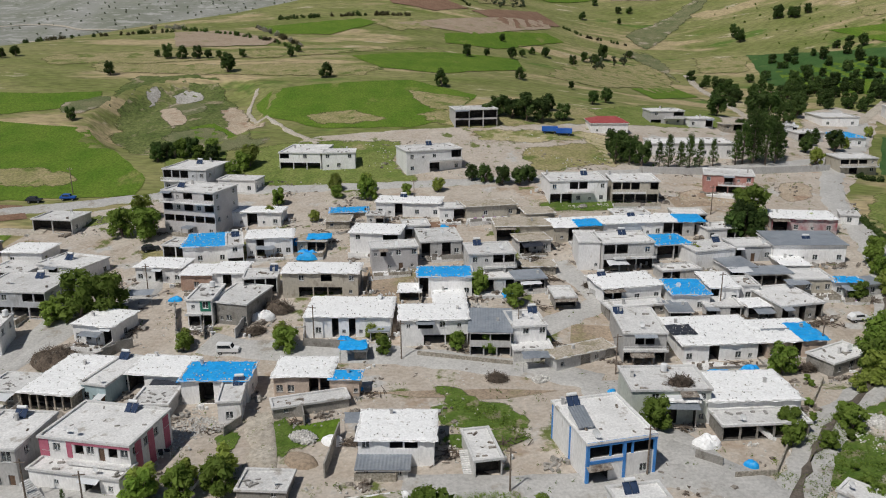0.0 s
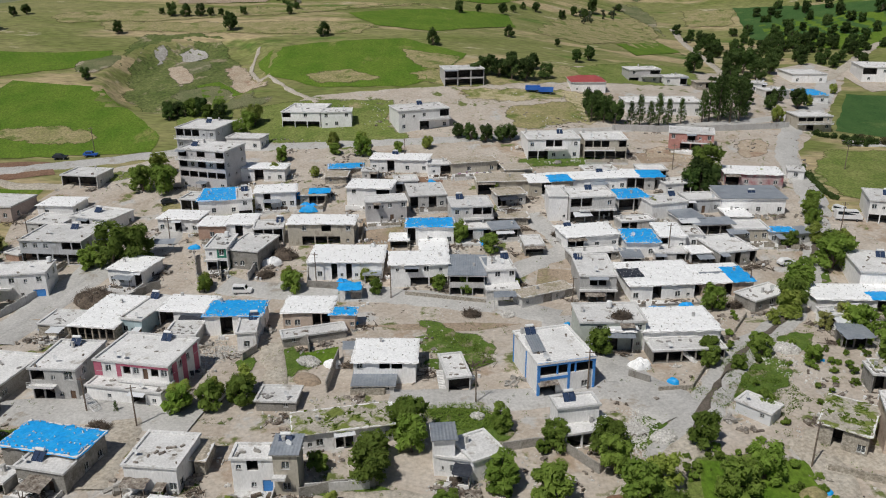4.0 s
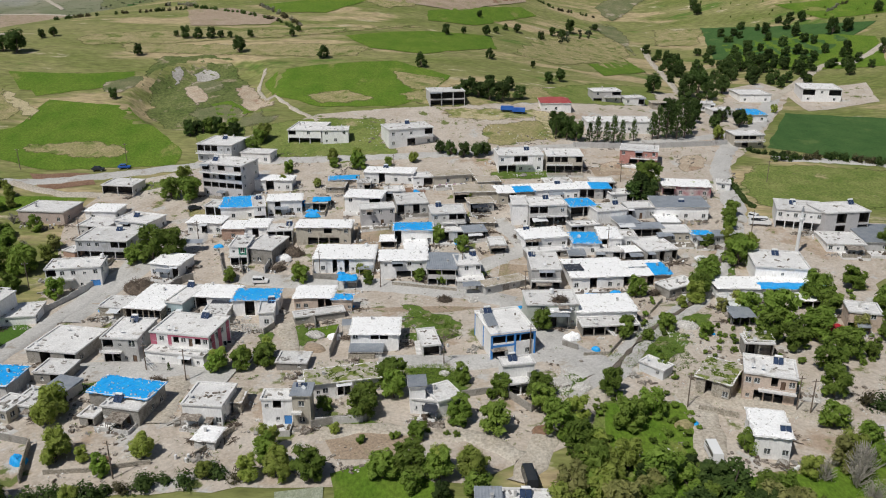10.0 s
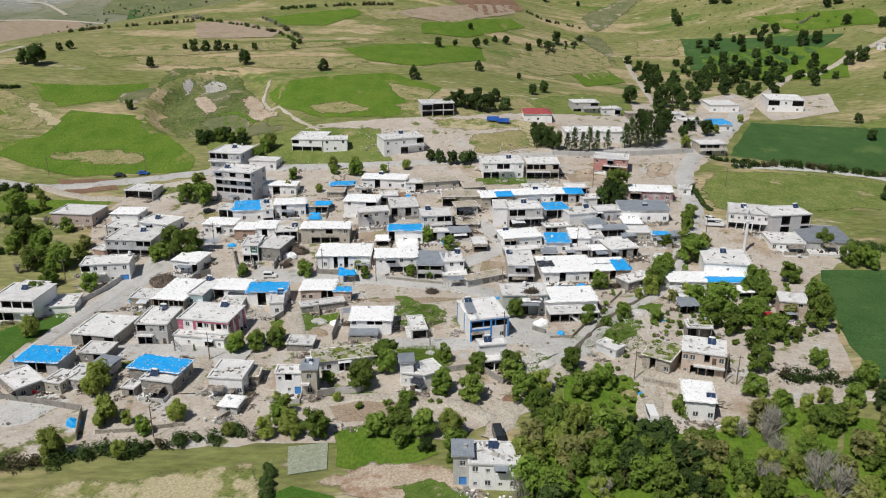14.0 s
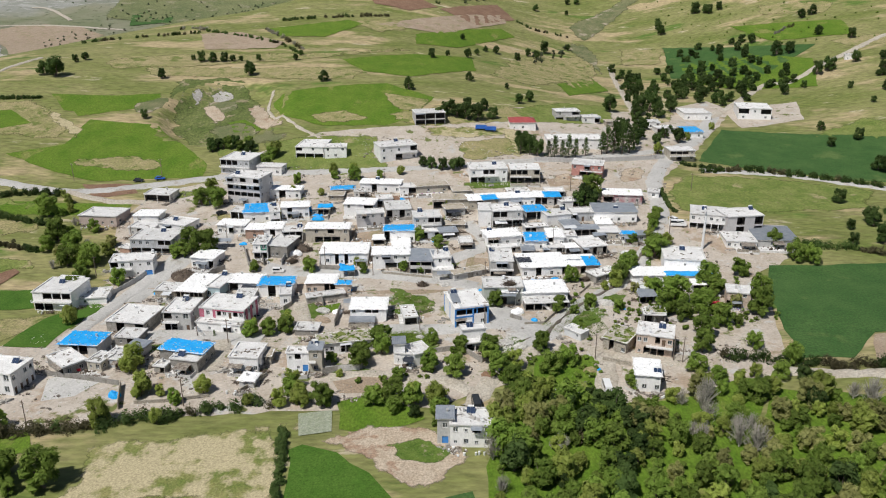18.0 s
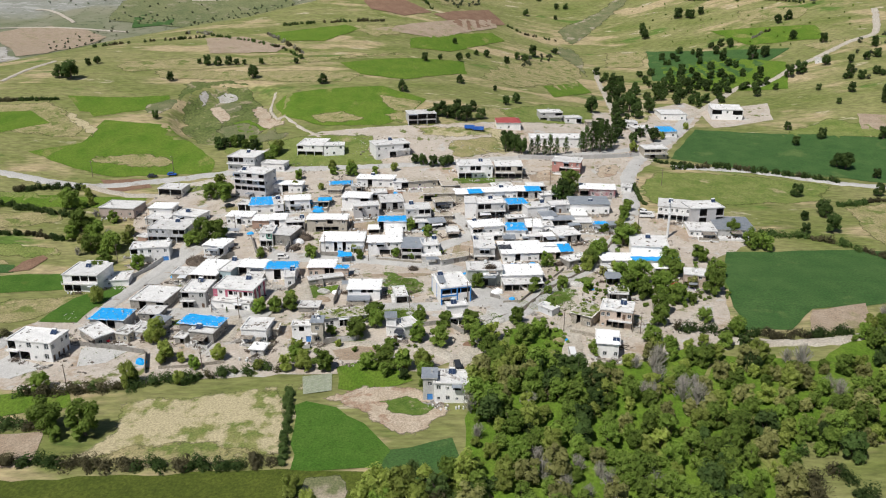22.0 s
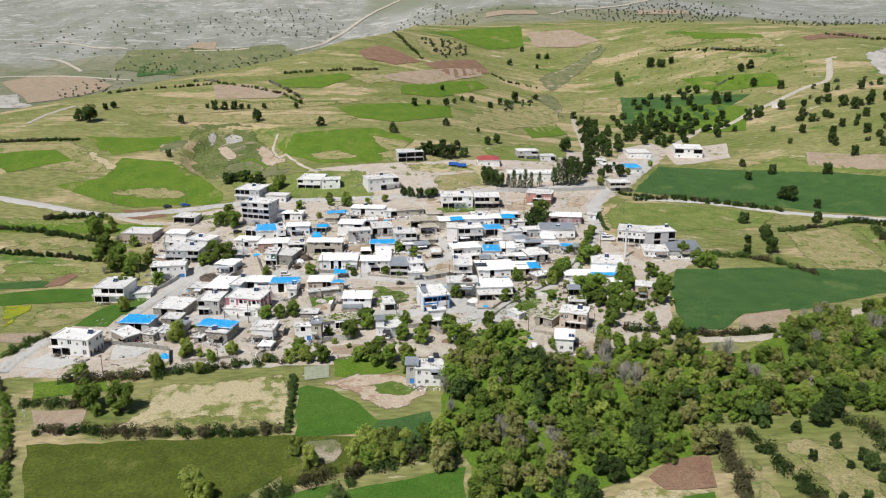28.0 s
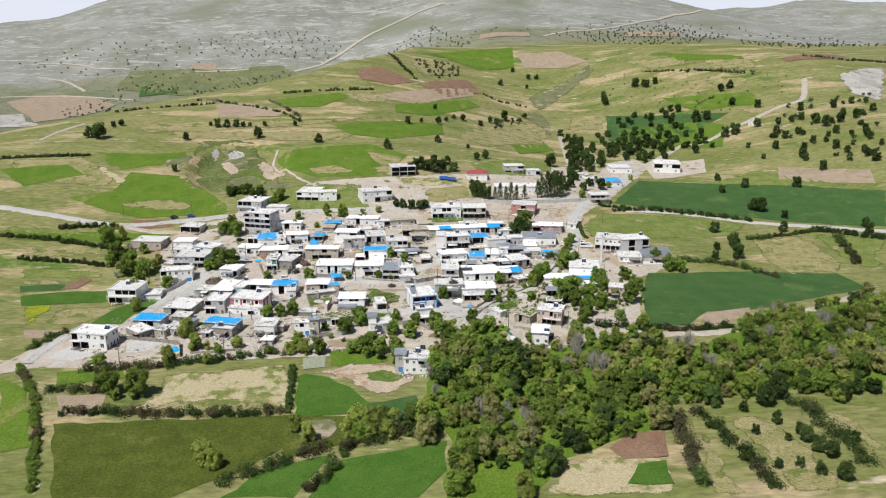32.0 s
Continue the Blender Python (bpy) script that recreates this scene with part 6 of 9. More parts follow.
house(280.0, 300.0, -20.0, 7.0, 6.0, 46.6, 3.8, 'white', 'conc', '.w', '')
house(61.8, -34.2, -18.5, 9.8, 8.2, 7.4, 6.6, 'peach', 'conc', 'ww.vdw/.vvv.', 'wp', balcony=(0.3, 1.0))
house(53.2, -31.3, -33.6, 6.8, 9.6, 4.9, 4.2, 'stone', 'grass', '.v.w', '')
house(43.8, -22.2, -46.8, 5.9, 3.7, 3.5, 2.6, 'panel', 'conc', '..', '')
house(57.2, -52.7, -11.1, 6.3, 9.0, 4.9, 5.0, 'white', 'member', '.w.w', '')
house(97.5, -4.8, -15.3, 7.2, 6.6, 7.1, 5.0, 'peach', 'conc', '.w/v.', '')
house(68.3, -17.6, -6.6, 6.2, 4.3, 5.5, 4.0, 'block', 'conc', 'vv', '')
house(-118.4, -46.2, -11.1, 14.4, 8.7, 4.1, 6.6, 'white', 'conc', 'V.W.W/VV.W', 'w.ww/dddd', balcony=(0.0, 0.28))
house(-122.8, 2.2, -5.1, 12.7, 12.4, 5.4, 6.6, 'white', 'conc', '.vvv/vv.v', '', balcony=(0.0, 1.0))
house(-110.4, 5.4, 8.3, 9.0, 8.6, 1.5, 2.6, 'white', 'conc', '..', '')
house(-93.9, -13.0, -10.4, 12.4, 12.5, 2.3, 3.6, 'block', 'conc', '.v.v', '')
house(-101.4, -28.0, -6.4, 11.3, 8.2, 2.2, 4.0, 'render', 'tarp', '.vv.', '')
house(-86.6, -34.7, -11.7, 5.5, 7.0, 1.1, 3.0, 'palegrey', 'conc', 'wd', '')
house(-90.3, -36.2, -18.0, 4.6, 5.8, 1.2, 3.2, 'cream', 'conc', '.w', '')
house(-102.4, -33.5, -42.7, 10.2, 6.5, 1.3, 3.4, 'block', 'conc', '.v', '')
house(-134.8, 67.7, -7.8, 15.7, 11.2, 10.3, 4.2, 'pinkish', 'conc', '.w.w', '')
house(-115.6, 88.1, -8.6, 11.2, 8.9, 13.1, 4.0, 'render', 'conc', 'vv', '')
house(-107.2, 25.9, 9.0, 14.4, 7.9, 6.4, 6.4, 'white', 'conc', 'vww.w/...g', 'ww/..', balcony=(0.0, 0.5))
house(-106.4, 44.0, -5.4, 15.7, 12.3, 8.6, 6.2, 'palegrey', 'conc', 'www.vv/vvvv', 'ww/..')
house(-102.1, 61.9, -18.6, 12.6, 9.4, 8.9, 4.2, 'white', 'conc', '.v.w', '')
house(-113.8, 68.8, -4.1, 10.0, 8.1, 9.7, 3.6, 'white', 'member', 'w.', '')
house(-112.5, 59.3, -9.0, 10.1, 8.2, 8.0, 3.4, 'render', 'conc', '.vv', '')
house(-81.3, 33.5, -12.5, 8.7, 8.8, 5.2, 4.2, 'white', 'member', 'ww.v', 'w')
house(-111.2, 45.5, -24.3, 4.7, 3.9, 4.9, 2.4, 'brick', 'conc', '.', '')
house(-24.4, 23.8, -0.7, 2.2, 3.4, 3.4, 2.3, 'block', 'conc', 'b', '')
house(-22.0, 30.5, -0.7, 3.5, 3.4, 4.5, 2.4, 'render', 'tin', 'v', '')
house(-19.9, -14.5, -0.6, 7.1, 4.3, 2.1, 2.0, 'render', 'tin', '...', '')
house(26.5, -2.4, -4.3, 4.9, 4.4, 6.3, 5.0, 'render', 'member', 'v', '')
house(34.1, -6.5, 4.3, 13.6, 4.8, 4.3, 2.8, 'block', 'conc', 'vvvvv', '')
house(25.6, 36.0, 11.6, 12.7, 4.2, 7.0, 2.6, 'block', 'conc', '.v.v.', '')
house(37.5, 34.7, -0.7, 4.3, 5.0, 6.7, 2.6, 'render', 'tin', 'v', '')
house(53.4, 35.7, 4.8, 4.6, 4.6, 7.3, 2.8, 'render', 'member', 'v', '')
house(90.6, 6.2, -0.7, 7.5, 4.8, 5.0, 2.8, 'render', 'member', 'vv', '')
house(70.9, -1.7, -8.7, 4.4, 4.2, 4.8, 2.8, 'block', 'tin', 'vv', '')
house(71.7, 6.2, 9.4, 9.7, 3.6, 5.2, 3.0, 'white', 'conc', 'v.w.v', '')
house(69.5, -16.2, -6.4, 5.3, 3.4, 5.6, 4.0, 'block', 'grass', 'v..', '')
house(-71.3, -38.3, -14.0, 3.3, 3.4, 0.6, 2.4, 'block', 'conc', '.v', '')
house(-27.8, 88.6, -1.3, 4.6, 4.0, 13.6, 3.0, 'render', 'conc', '.v', '')
house(-43.5, 73.4, -1.2, 7.0, 6.8, 10.8, 3.0, 'stone', 'earth', '.vv', '')
house(10.5, 56.9, 2.6, 7.3, 4.8, 9.2, 2.4, 'stone', 'earth', '...', '')
house(40.5, 52.1, 10.5, 9.0, 4.5, 9.6, 2.8, 'render', 'conc', 'vv..', '')
house(58.1, 49.4, 4.0, 10.0, 4.5, 9.5, 3.0, 'block', 'tin', 'vvv', '')
house(45.3, 36.8, -1.0, 7.2, 5.4, 7.1, 2.6, 'render', 'conc', 'v.v', '')
house(-17.1, 46.5, -1.0, 4.4, 5.5, 7.0, 2.4, 'stone', 'member', 'v', '')
house(-38.3, 86.8, -1.3, 6.1, 6.5, 12.4, 2.4, 'stone', 'earth', '..', '')
house(36.6, 84.3, 6.7, 9.2, 5.2, 14.6, 3.4, 'cream', 'conc', 'w.v', '')
house(14.0, 85.7, 8.6, 7.5, 6.7, 14.4, 3.2, 'cream', 'earth', '.w', '')
house(52.1, 84.8, -1.4, 8.1, 6.6, 14.4, 3.2, 'render', 'conc', 'vv', '')
house(95.9, 86.7, -18.0, 4.5, 5.4, 13.6, 3.0, 'white', 'conc', 'w', '')
house(10.5, 68.1, 10.7, 7.9, 6.6, 12.0, 3.4, 'render', 'earth', 'v.w', '')
house(-17.4, 79.5, 9.5, 6.4, 6.2, 12.9, 3.4, 'render', 'conc', 'v.w', '')
house(57.3, 73.9, 12.0, 7.6, 5.7, 13.2, 3.4, 'white', 'conc', 'w.v', '')
house(-82.4, -28.5, -17.0, 5.2, 4.7, 1.2, 2.8, 'render', 'tin', 'v', '')
house(-87.9, -22.3, -7.0, 7.1, 6.1, 1.5, 3.0, 'block', 'conc', '.v', '')
house(-120.9, 10.7, -9.4, 7.9, 6.9, 4.9, 6.0, 'white', 'conc', 'v.v/vv.', '')
house(-66.4, -14.1, -12.1, 14.3, 4.1, 2.3, 3.2, 'white', 'conc', '...V.', '')


# ---- courts, lean-tos and clutter before the houses ----
def taken(px, py, own):
    """Is this place on a street or inside another house?"""
    for thing, x, y, rot, w, d, *_ in FOOTPRINTS:
        if thing is own:
            continue
        c, s = math.cos(radians(rot)), math.sin(radians(rot))
        u, v = (px - x) * c + (py - y) * s, (py - y) * c - (px - x) * s
        if -0.4 < u < w + 0.4 and -0.4 < v < d + 0.4:
            return True
    return any(abs(q.x - px) < 6 and abs(q.y - py) < 6 and math.hypot(q.x - px, q.y - py) < width / 2 + 0.9 for line, width in ROAD_LINES for q in line)


def court(house_record, rng):
    thing, x, y, rot, w, d, floor, height, roof, front, walls = house_record
    c, s = math.cos(radians(rot)), math.sin(radians(rot))
    place = lambda u, v: (x + c * u - s * v, y + s * u + c * v)
    a, b = (0.0, w * rng.uniform(0.6, 1.0)) if rng.random() < 0.5 else (w * rng.uniform(0.0, 0.35), w)
    for reach in (rng.uniform(3.0, 4.6), 2.4, 1.6):
        if not any(taken(*place(a + (b - a) * i / 4, -reach * j / 2), thing) for i in range(5) for j in (1, 2)):
            break
    else:
        return
    grounds = [h(*place(u, v)) - floor for u in (a, (a + b) / 2, b) for v in (0, -reach)]
    top = max(max(grounds) + 0.15, 0.1)
    if top > 0.9:
        return
    bm = bmesh.new()
    box(bm, a, b, -reach, -0.02, min(grounds) - 0.4, top)
    part("terrace", bm, "conc", thing, "worn concrete terrace")
    if rng.random() < 0.7:
        tall, gap = rng.uniform(0.5, 1.1), rng.uniform(0.2, 0.7)
        edge = rng.choice(["block", "render", "stone", walls])
        g = a + (b - a) * gap
        for u0, u1, v0, v1 in ((a, g - 0.6, -reach, -reach + 0.18), (g + 0.6, b, -reach, -reach + 0.18), (b - 0.18, b, -reach + 0.18, -0.05)):
            if u1 - u0 > 0.1:
                bm = bmesh.new()
                box(bm, u0, u1, v0, v1, top, top + tall * rng.uniform(0.85, 1.1))
                part("court_wall", bm, edge, thing)
    one_storey = "/" not in front
    if rng.random() < (0.6 if one_storey else 0.3):
        u0 = rng.uniform(a, a + (b - a) * 0.4)
        u1 = min(b, u0 + rng.uniform(2.4, 5.0))
        z1, out = min(height - 0.4, 2.7 + top), min(reach - 0.1, rng.uniform(1.8, 3.2))
        mat = rng.choice(["tin", "tin", "debris", "debris", "member", "black_sheet"] if rng.random() < 0.8 else ["panel"])
        lid = sheet(1, 1, u0 - 0.2, u1 + 0.2, -out - 0.3, -0.05, z1 - 0.3, rng, 0.12, 0.12)
        part("lean_to_roof", lid, mat, thing, {"tin": "grey sheet lean-to roof", "debris": "patched board lean-to roof", "member": "white sheet lean-to roof", "black_sheet": "black sheet lean-to roof", "tarp": "blue tarpaulin lean-to roof", "panel": "white panel lean-to roof"}[mat])
        for u in (u0, u1 - 0.1):
            bm = bmesh.new()
            box(bm, u, u + 0.1, -out, -out + 0.1, top, z1 - 0.3)
            part("lean_to_post", bm, "pole", thing)
    bm = bmesh.new()
    for _ in range(rng.randint(5, 14)):
        u, v, sz = rng.uniform(a + 0.4, max(a + 0.5, b - 0.4)), -rng.uniform(0.3, reach - 0.4), rng.uniform(0.15, 0.55)
        if rng.random() < 0.3:
            tube(bm, (u, v, top), (u, v, top + sz * 1.6), sz * 0.5, sz * 0.45, 8)
        else:
            vs = box(bm, -sz, sz, -sz * 0.6, sz * 0.6, 0, sz * rng.uniform(0.5, 1.6))
            m = pose(u, v, top, 0, 0, rng.uniform(0, 90))
            for q in vs:
                q.co = m @ q.co
    goods = tagged(new("yard_goods", mesh_of("yard_goods", bm, rng.choice(["debris", "brush", "debris", "dark_stone", "cloth"]))), "crates, tubs and scrap standing on a terrace", "clutter", kind="stuff")
    goods.matrix_basis = thing.matrix_basis.copy()


court_rng = random.Random(77)
for record in FOOTPRINTS:
    if record[2] < 112 and record[4] > 4.5 and record[9].strip("./") and court_rng.random() < 0.72:
        court(record, court_rng)
    # weights, boards and blocks left lying on the flat roofs
    if record[8] == "conc" and court_rng.random() < 0.6:
        thing, x, y, rot, w, d, floor, height = record[:8]
        bm = bmesh.new()
        for _ in range(court_rng.randint(3, 12)):
            u, v, sz = court_rng.uniform(0.5, w - 0.5), court_rng.uniform(0.5, d - 0.5), court_rng.uniform(0.1, 0.4)
            vs = box(bm, -sz * court_rng.uniform(1, 3), sz, -sz * 0.5, sz * 0.5, 0, sz * 0.7)
            m = pose(u, v, height - 0.31, 0, 0, court_rng.uniform(0, 180))
            for q in vs:
                q.co = m @ q.co
        litter = tagged(new("roof_litter", mesh_of("roof_litter", bm, court_rng.choice(["debris", "block", "dark_stone"]))), "boards and blocks left lying on a flat roof", "clutter", kind="stuff")
        litter.matrix_basis = thing.matrix_basis.copy()


# ---- heaped clutter in the yards and gaps between the houses ----
def clutter(count):
    rng = random.Random(404)
    kinds = {"debris": bmesh.new(), "dark_stone": bmesh.new(), "brush": bmesh.new(), "rock": bmesh.new(), "tank": bmesh.new(), "block": bmesh.new()}
    made = 0
    while made < count:
        thing, x, y, rot, w, d = FOOTPRINTS[rng.randrange(len(FOOTPRINTS))][:6]
        if y > 112:
            continue
        made += 1
        c, s = math.cos(radians(rot)), math.sin(radians(rot))
        u, v = (rng.uniform(-1, w + 1), -rng.uniform(0.8, 3.5)) if rng.random() < 0.6 else (rng.choice([-rng.uniform(0.7, 2.2), w + rng.uniform(0.7, 2.2)]), rng.uniform(0, d))
        px, py = x + c * u - s * v, y + s * u + c * v
        if taken(px, py, None):
            continue
        kind = rng.choice(["debris", "debris", "dark_stone", "brush", "brush", "rock", "rock", "tank", "block"])
        bm, spread_by = kinds[kind], rng.uniform(0.5, 1.5)
        for _ in range(3 if kind == "tank" else rng.randint(8, 20)):
            qx, qy = px + rng.gauss(0, spread_by), py + rng.gauss(0, spread_by * 0.5)
            z = h(qx, qy) + 0.12
            if kind in ("rock", "dark_stone"):
                stone(bm, (qx, qy, z + rng.uniform(0, 0.25)), rng.uniform(0.12, 0.38), rng)
            elif kind == "brush":
                a = rng.uniform(0, 6.28)
                l = rng.uniform(0.5, 1.3)
                tube(bm, (qx - l * math.cos(a), qy - l * math.sin(a), z + rng.uniform(0, 0.5)), (qx + l * math.cos(a), qy + l * math.sin(a), z + rng.uniform(0, 0.8)), 0.09, 0.05, 4)
            elif kind == "tank":
                tube(bm, (qx, qy, z - 0.1), (qx, qy, z + rng.uniform(0.4, 0.9)), 0.25, 0.28, 9)
            else:
                sz = rng.uniform(0.15, 0.55)
                vs = box(bm, -sz * rng.uniform(1, 2.4), sz, -sz * 0.6, sz * 0.6, 0, sz * rng.uniform(0.3, 1.5))
                m = pose(qx, qy, z - 0.05, rng.uniform(-20, 20), rng.uniform(-20, 20), rng.uniform(0, 180))
                for q in vs:
                    q.co = m @ q.co
    words = {"debris": "scrap boards and crates heaped beside houses", "dark_stone": "grey stones heaped beside houses", "brush": "stacked firewood beside houses", "rock": "pale rubble heaped beside houses", "tank": "white tubs standing in yards", "block": "concrete blocks stacked in yards"}
    for kind, bm in kinds.items():
        tagged(new("yard_clutter", mesh_of("yard_clutter", bm, kind)), words[kind], "clutter", kind="stuff")


clutter(900)


# ---- plants ----
def leaf_cloud(bm, blobs, count, size, rng):
    for _ in range(count):
        c, r = rng.choice(blobs)
        u = Vector((rng.gauss(0, 1), rng.gauss(0, 1), rng.gauss(0, 1))).normalized()
        p = Vector(c) + u * r * rng.uniform(0.55, 1.05) * Vector((1, 1, 0.85)).length / 1.65
        n = (u + Vector((rng.uniform(-0.5, 0.5), rng.uniform(-0.5, 0.5), rng.uniform(0.1, 1.1)))).normalized()
        a = n.orthogonal().normalized()
        a.rotate(Matrix.Rotation(rng.uniform(0, 6.28), 3, n))
        b = n.cross(a)
        s = size * rng.uniform(0.6, 1.4)
        t = s * rng.uniform(0.5, 1.0)
        bm.faces.new([bm.verts.new(q) for q in (p - a * s - b * t * 0.4, p + b * t, p + a * s - b * t * 0.3)])


def make_tree(kind, rng, fine=False):
    """A tree one metre wide at the crown, standing at the origin: trunk mesh and crown mesh."""
    trunk, crown = bmesh.new(), bmesh.new()
    if kind == "conifer":
        hh = 2.0
        tube(trunk, (0, 0, -0.05), (0, 0, hh * 0.92), 0.05, 0.012)
        blobs = []
        for i in range(46):
            k = (i / 46) ** 0.9
            a = i * 2.4 + rng.uniform(-0.5, 0.5)
            r = (0.46 * (1 - k) ** 0.75 + 0.05) * rng.uniform(0.45, 1.1)
            z = 0.32 + k * (hh - 0.42) + rng.uniform(-0.05, 0.05)
            blobs.append(((r * 0.8 * math.cos(a), r * 0.8 * math.sin(a), z), rng.uniform(0.09, 0.17)))
            if i % 2 == 0:
                tube(trunk, (0, 0, z - 0.06), (r * 0.8 * math.cos(a), r * 0.8 * math.sin(a), z), 0.014, 0.005, 4, False)
        leaf_cloud(crown, blobs, 2600, 0.034, rng)
        leafm = "leaf_dark"
    else:
        hh = {"olive": 1.0, "broadleaf": 0.95, "wood": 1.0, "dark": 1.0, "light": 0.95, "bare": 1.1, "shrub": 0.7, "far": 0.9}[kind]
        stem = hh * (0.09 if kind != "shrub" else 0.04)
        lean = Vector((rng.uniform(-0.05, 0.05), rng.uniform(-0.05, 0.05), stem))
        tube(trunk, (0, 0, -0.06), lean, 0.05, 0.035)
        blobs = []
        for i in range({"shrub": 7, "far": 6}.get(kind, 22)):
            a, k = i * 2.4 + rng.uniform(-0.5, 0.5), rng.uniform(0.1, 1.0)
            z = stem + 0.08 + (hh - stem) * rng.uniform(0.0, 0.82)
            rr = 0.36 * math.sqrt(k) * (1.0 - 0.55 * abs((z - stem) / (hh - stem) - 0.35))
            c = (rr * math.cos(a), rr * math.sin(a), z)
            blobs.append((c, rng.uniform(0.12, 0.21)))
            if i < 6:
                tube(trunk, lean, c, 0.026, 0.007, 5, False)
        count = {"bare": 520, "shrub": 1000, "far": 150}.get(kind, 3000 if fine else 1600)
        leaf_cloud(crown, blobs, count, {"bare": 0.024, "far": 0.11}.get(kind, 0.029 if fine else 0.042), rng)
        if kind not in ("bare", "far"):
            leaf_cloud(crown, [(c, r * 0.8) for c, r in blobs], 330, 0.1, rng)
        if kind == "bare":
            for i in range(70):
                a, k = i * 2.4, rng.uniform(0.15, 1.0)
                foot = lean + Vector((0.12 * k * math.cos(a), 0.12 * k * math.sin(a), rng.uniform(0.0, 0.3) * hh))
                tip = Vector((0.46 * k * math.cos(a + rng.uniform(-0.4, 0.4)), 0.46 * k * math.sin(a + rng.uniform(-0.4, 0.4)), hh * (1.02 - 0.45 * k * k) * rng.uniform(0.8, 1.0)))
                tube(trunk, foot, tip, 0.016, 0.006, 3, False)
        leafm = {"olive": "leaf_olive", "broadleaf": "leaf_mid", "wood": "leaf_mid", "dark": "leaf_dark", "light": "leaf_light", "bare": "leaf_grey", "shrub": "leaf_mid", "far": "leaf_far"}[kind]
    return mesh_of("trunk", trunk, "twig" if kind == "bare" else "bark"), mesh_of("crown", crown, leafm)


tree_rng = random.Random(11)
SPECIES, NEAR_SPECIES = {}, {}
for kind, variants in (("broadleaf", 4), ("wood", 4), ("olive", 3), ("dark", 3), ("light", 3), ("conifer", 4), ("bare", 3), ("shrub", 3), ("far", 4)):
    SPECIES[kind] = [make_tree(kind, tree_rng) for _ in range(variants)]
    NEAR_SPECIES[kind] = [make_tree(kind, tree_rng, True) for _ in range(variants)]
TREE_WORDS = {
    "broadleaf": "rounded mid-green broadleaf tree", "wood": "leafy green orchard tree in spring", "olive": "pale olive-green tree in young leaf", "dark": "dense dark green tree", "light": "fresh yellow-green young tree",
    "conifer": "tall dark green conifer", "bare": "grey tree still budding in spring", "shrub": "low green shrub on open ground"}


PLANTED = []


def plant(kind, x, y, width):
    if any((x - a) ** 2 + (y - b) ** 2 < (0.3 * max(width, c)) ** 2 for a, b, c in PLANTED):
        return
    PLANTED.append((x, y, width))
    trunk, crown = tree_rng.choice(NEAR_SPECIES[kind])
    t = tagged(new("tree" if kind != "shrub" else "shrub"), TREE_WORDS[kind], "tree" if kind != "shrub" else "shrub", {"wood": "orchard trees", "olive": "orchard trees", "shrub": "shrubs"}.get(kind, "scattered trees"))
    s = width * tree_rng.uniform(0.95, 1.1)
    t.matrix_basis = pose(x, y, h(x, y) + 0.05, 0, 0, tree_rng.uniform(0, 360)) @ Matrix.Diagonal((s, s, s * tree_rng.uniform(0.9, 1.15), 1))
    shared("trunk", trunk, t, Matrix())
    shared("crown", crown, t, Matrix())




def inside(x, y, poly):
    hit = False
    for (ax, ay), (bx, by) in zip(poly, poly[1:] + poly[:1]):
        if (ay > y) != (by > y) and x < (bx - ax) * (y - ay) / (by - ay) + ax:
            hit = not hit
    return hit


OPEN_PLOT = [(34.3, -34.7), (49.9, -35.2), (48.4, -49.7), (42.1, -56.8), (33.4, -55.7), (31.9, -45.3)]


def grove(kind, spacing, poly, most=0):
    """Trees at random places of an area: the first ones singly, the rest joined."""
    rng = random.Random(int(spacing * 100) + len(poly))
    x0, x1 = min(p[0] for p in poly), max(p[0] for p in poly)
    y0, y1 = min(p[1] for p in poly), max(p[1] for p in poly)
    y, found = y0, []
    while y < y1:
        x = x0
        while x < x1:
            px, py = x + rng.uniform(-0.45, 0.45) * spacing, y + rng.uniform(-0.45, 0.45) * spacing
            gap = kind == "wood" and spacing < 6 and noise.noise((px * 0.06, py * 0.06, 7.0)) > 0.46
            gap = gap or kind == "wood" and inside(px, py, OPEN_PLOT)
            if inside(px, py, poly) and rng.random() < 0.9 and not gap:
                k, wd = kind, rng.uniform(0.75, 1.25)
                if kind == "wood":
                    r = noise.noise((px * 0.035, py * 0.035, 2.0)) + rng.uniform(-0.6, 0.6)
                    k = "bare" if r > 0.56 else "olive" if r > 0.36 else "light" if r > 0.12 else "dark" if r < -0.5 else "shrub" if rng.random() < 0.2 else "wood"
                    wd *= rng.uniform(3.6, 7.2) * (1 if spacing < 8 else 0.72) if k != "shrub" else 3.0
                else:
                    wd *= {"shrub": 1.9, "dark": 5.6, "light": 4.5, "far": 4.0}[kind]
                found.append((k, px, py, wd))
            x += spacing
        y += spacing
    for k, px, py, wd in found[:most]:
        plant(k, px, py, wd)
    thicket(kind, found[most:], rng)


def trees(kind, places):
    """Trees one by one; the far ones on the slopes joined."""
    far = [(kind, x, y, width) for x, y, width in places if y > 420]
    for x, y, width in places:
        if y <= 420:
            plant(kind, x, y, width)
    thicket(kind, far, tree_rng)


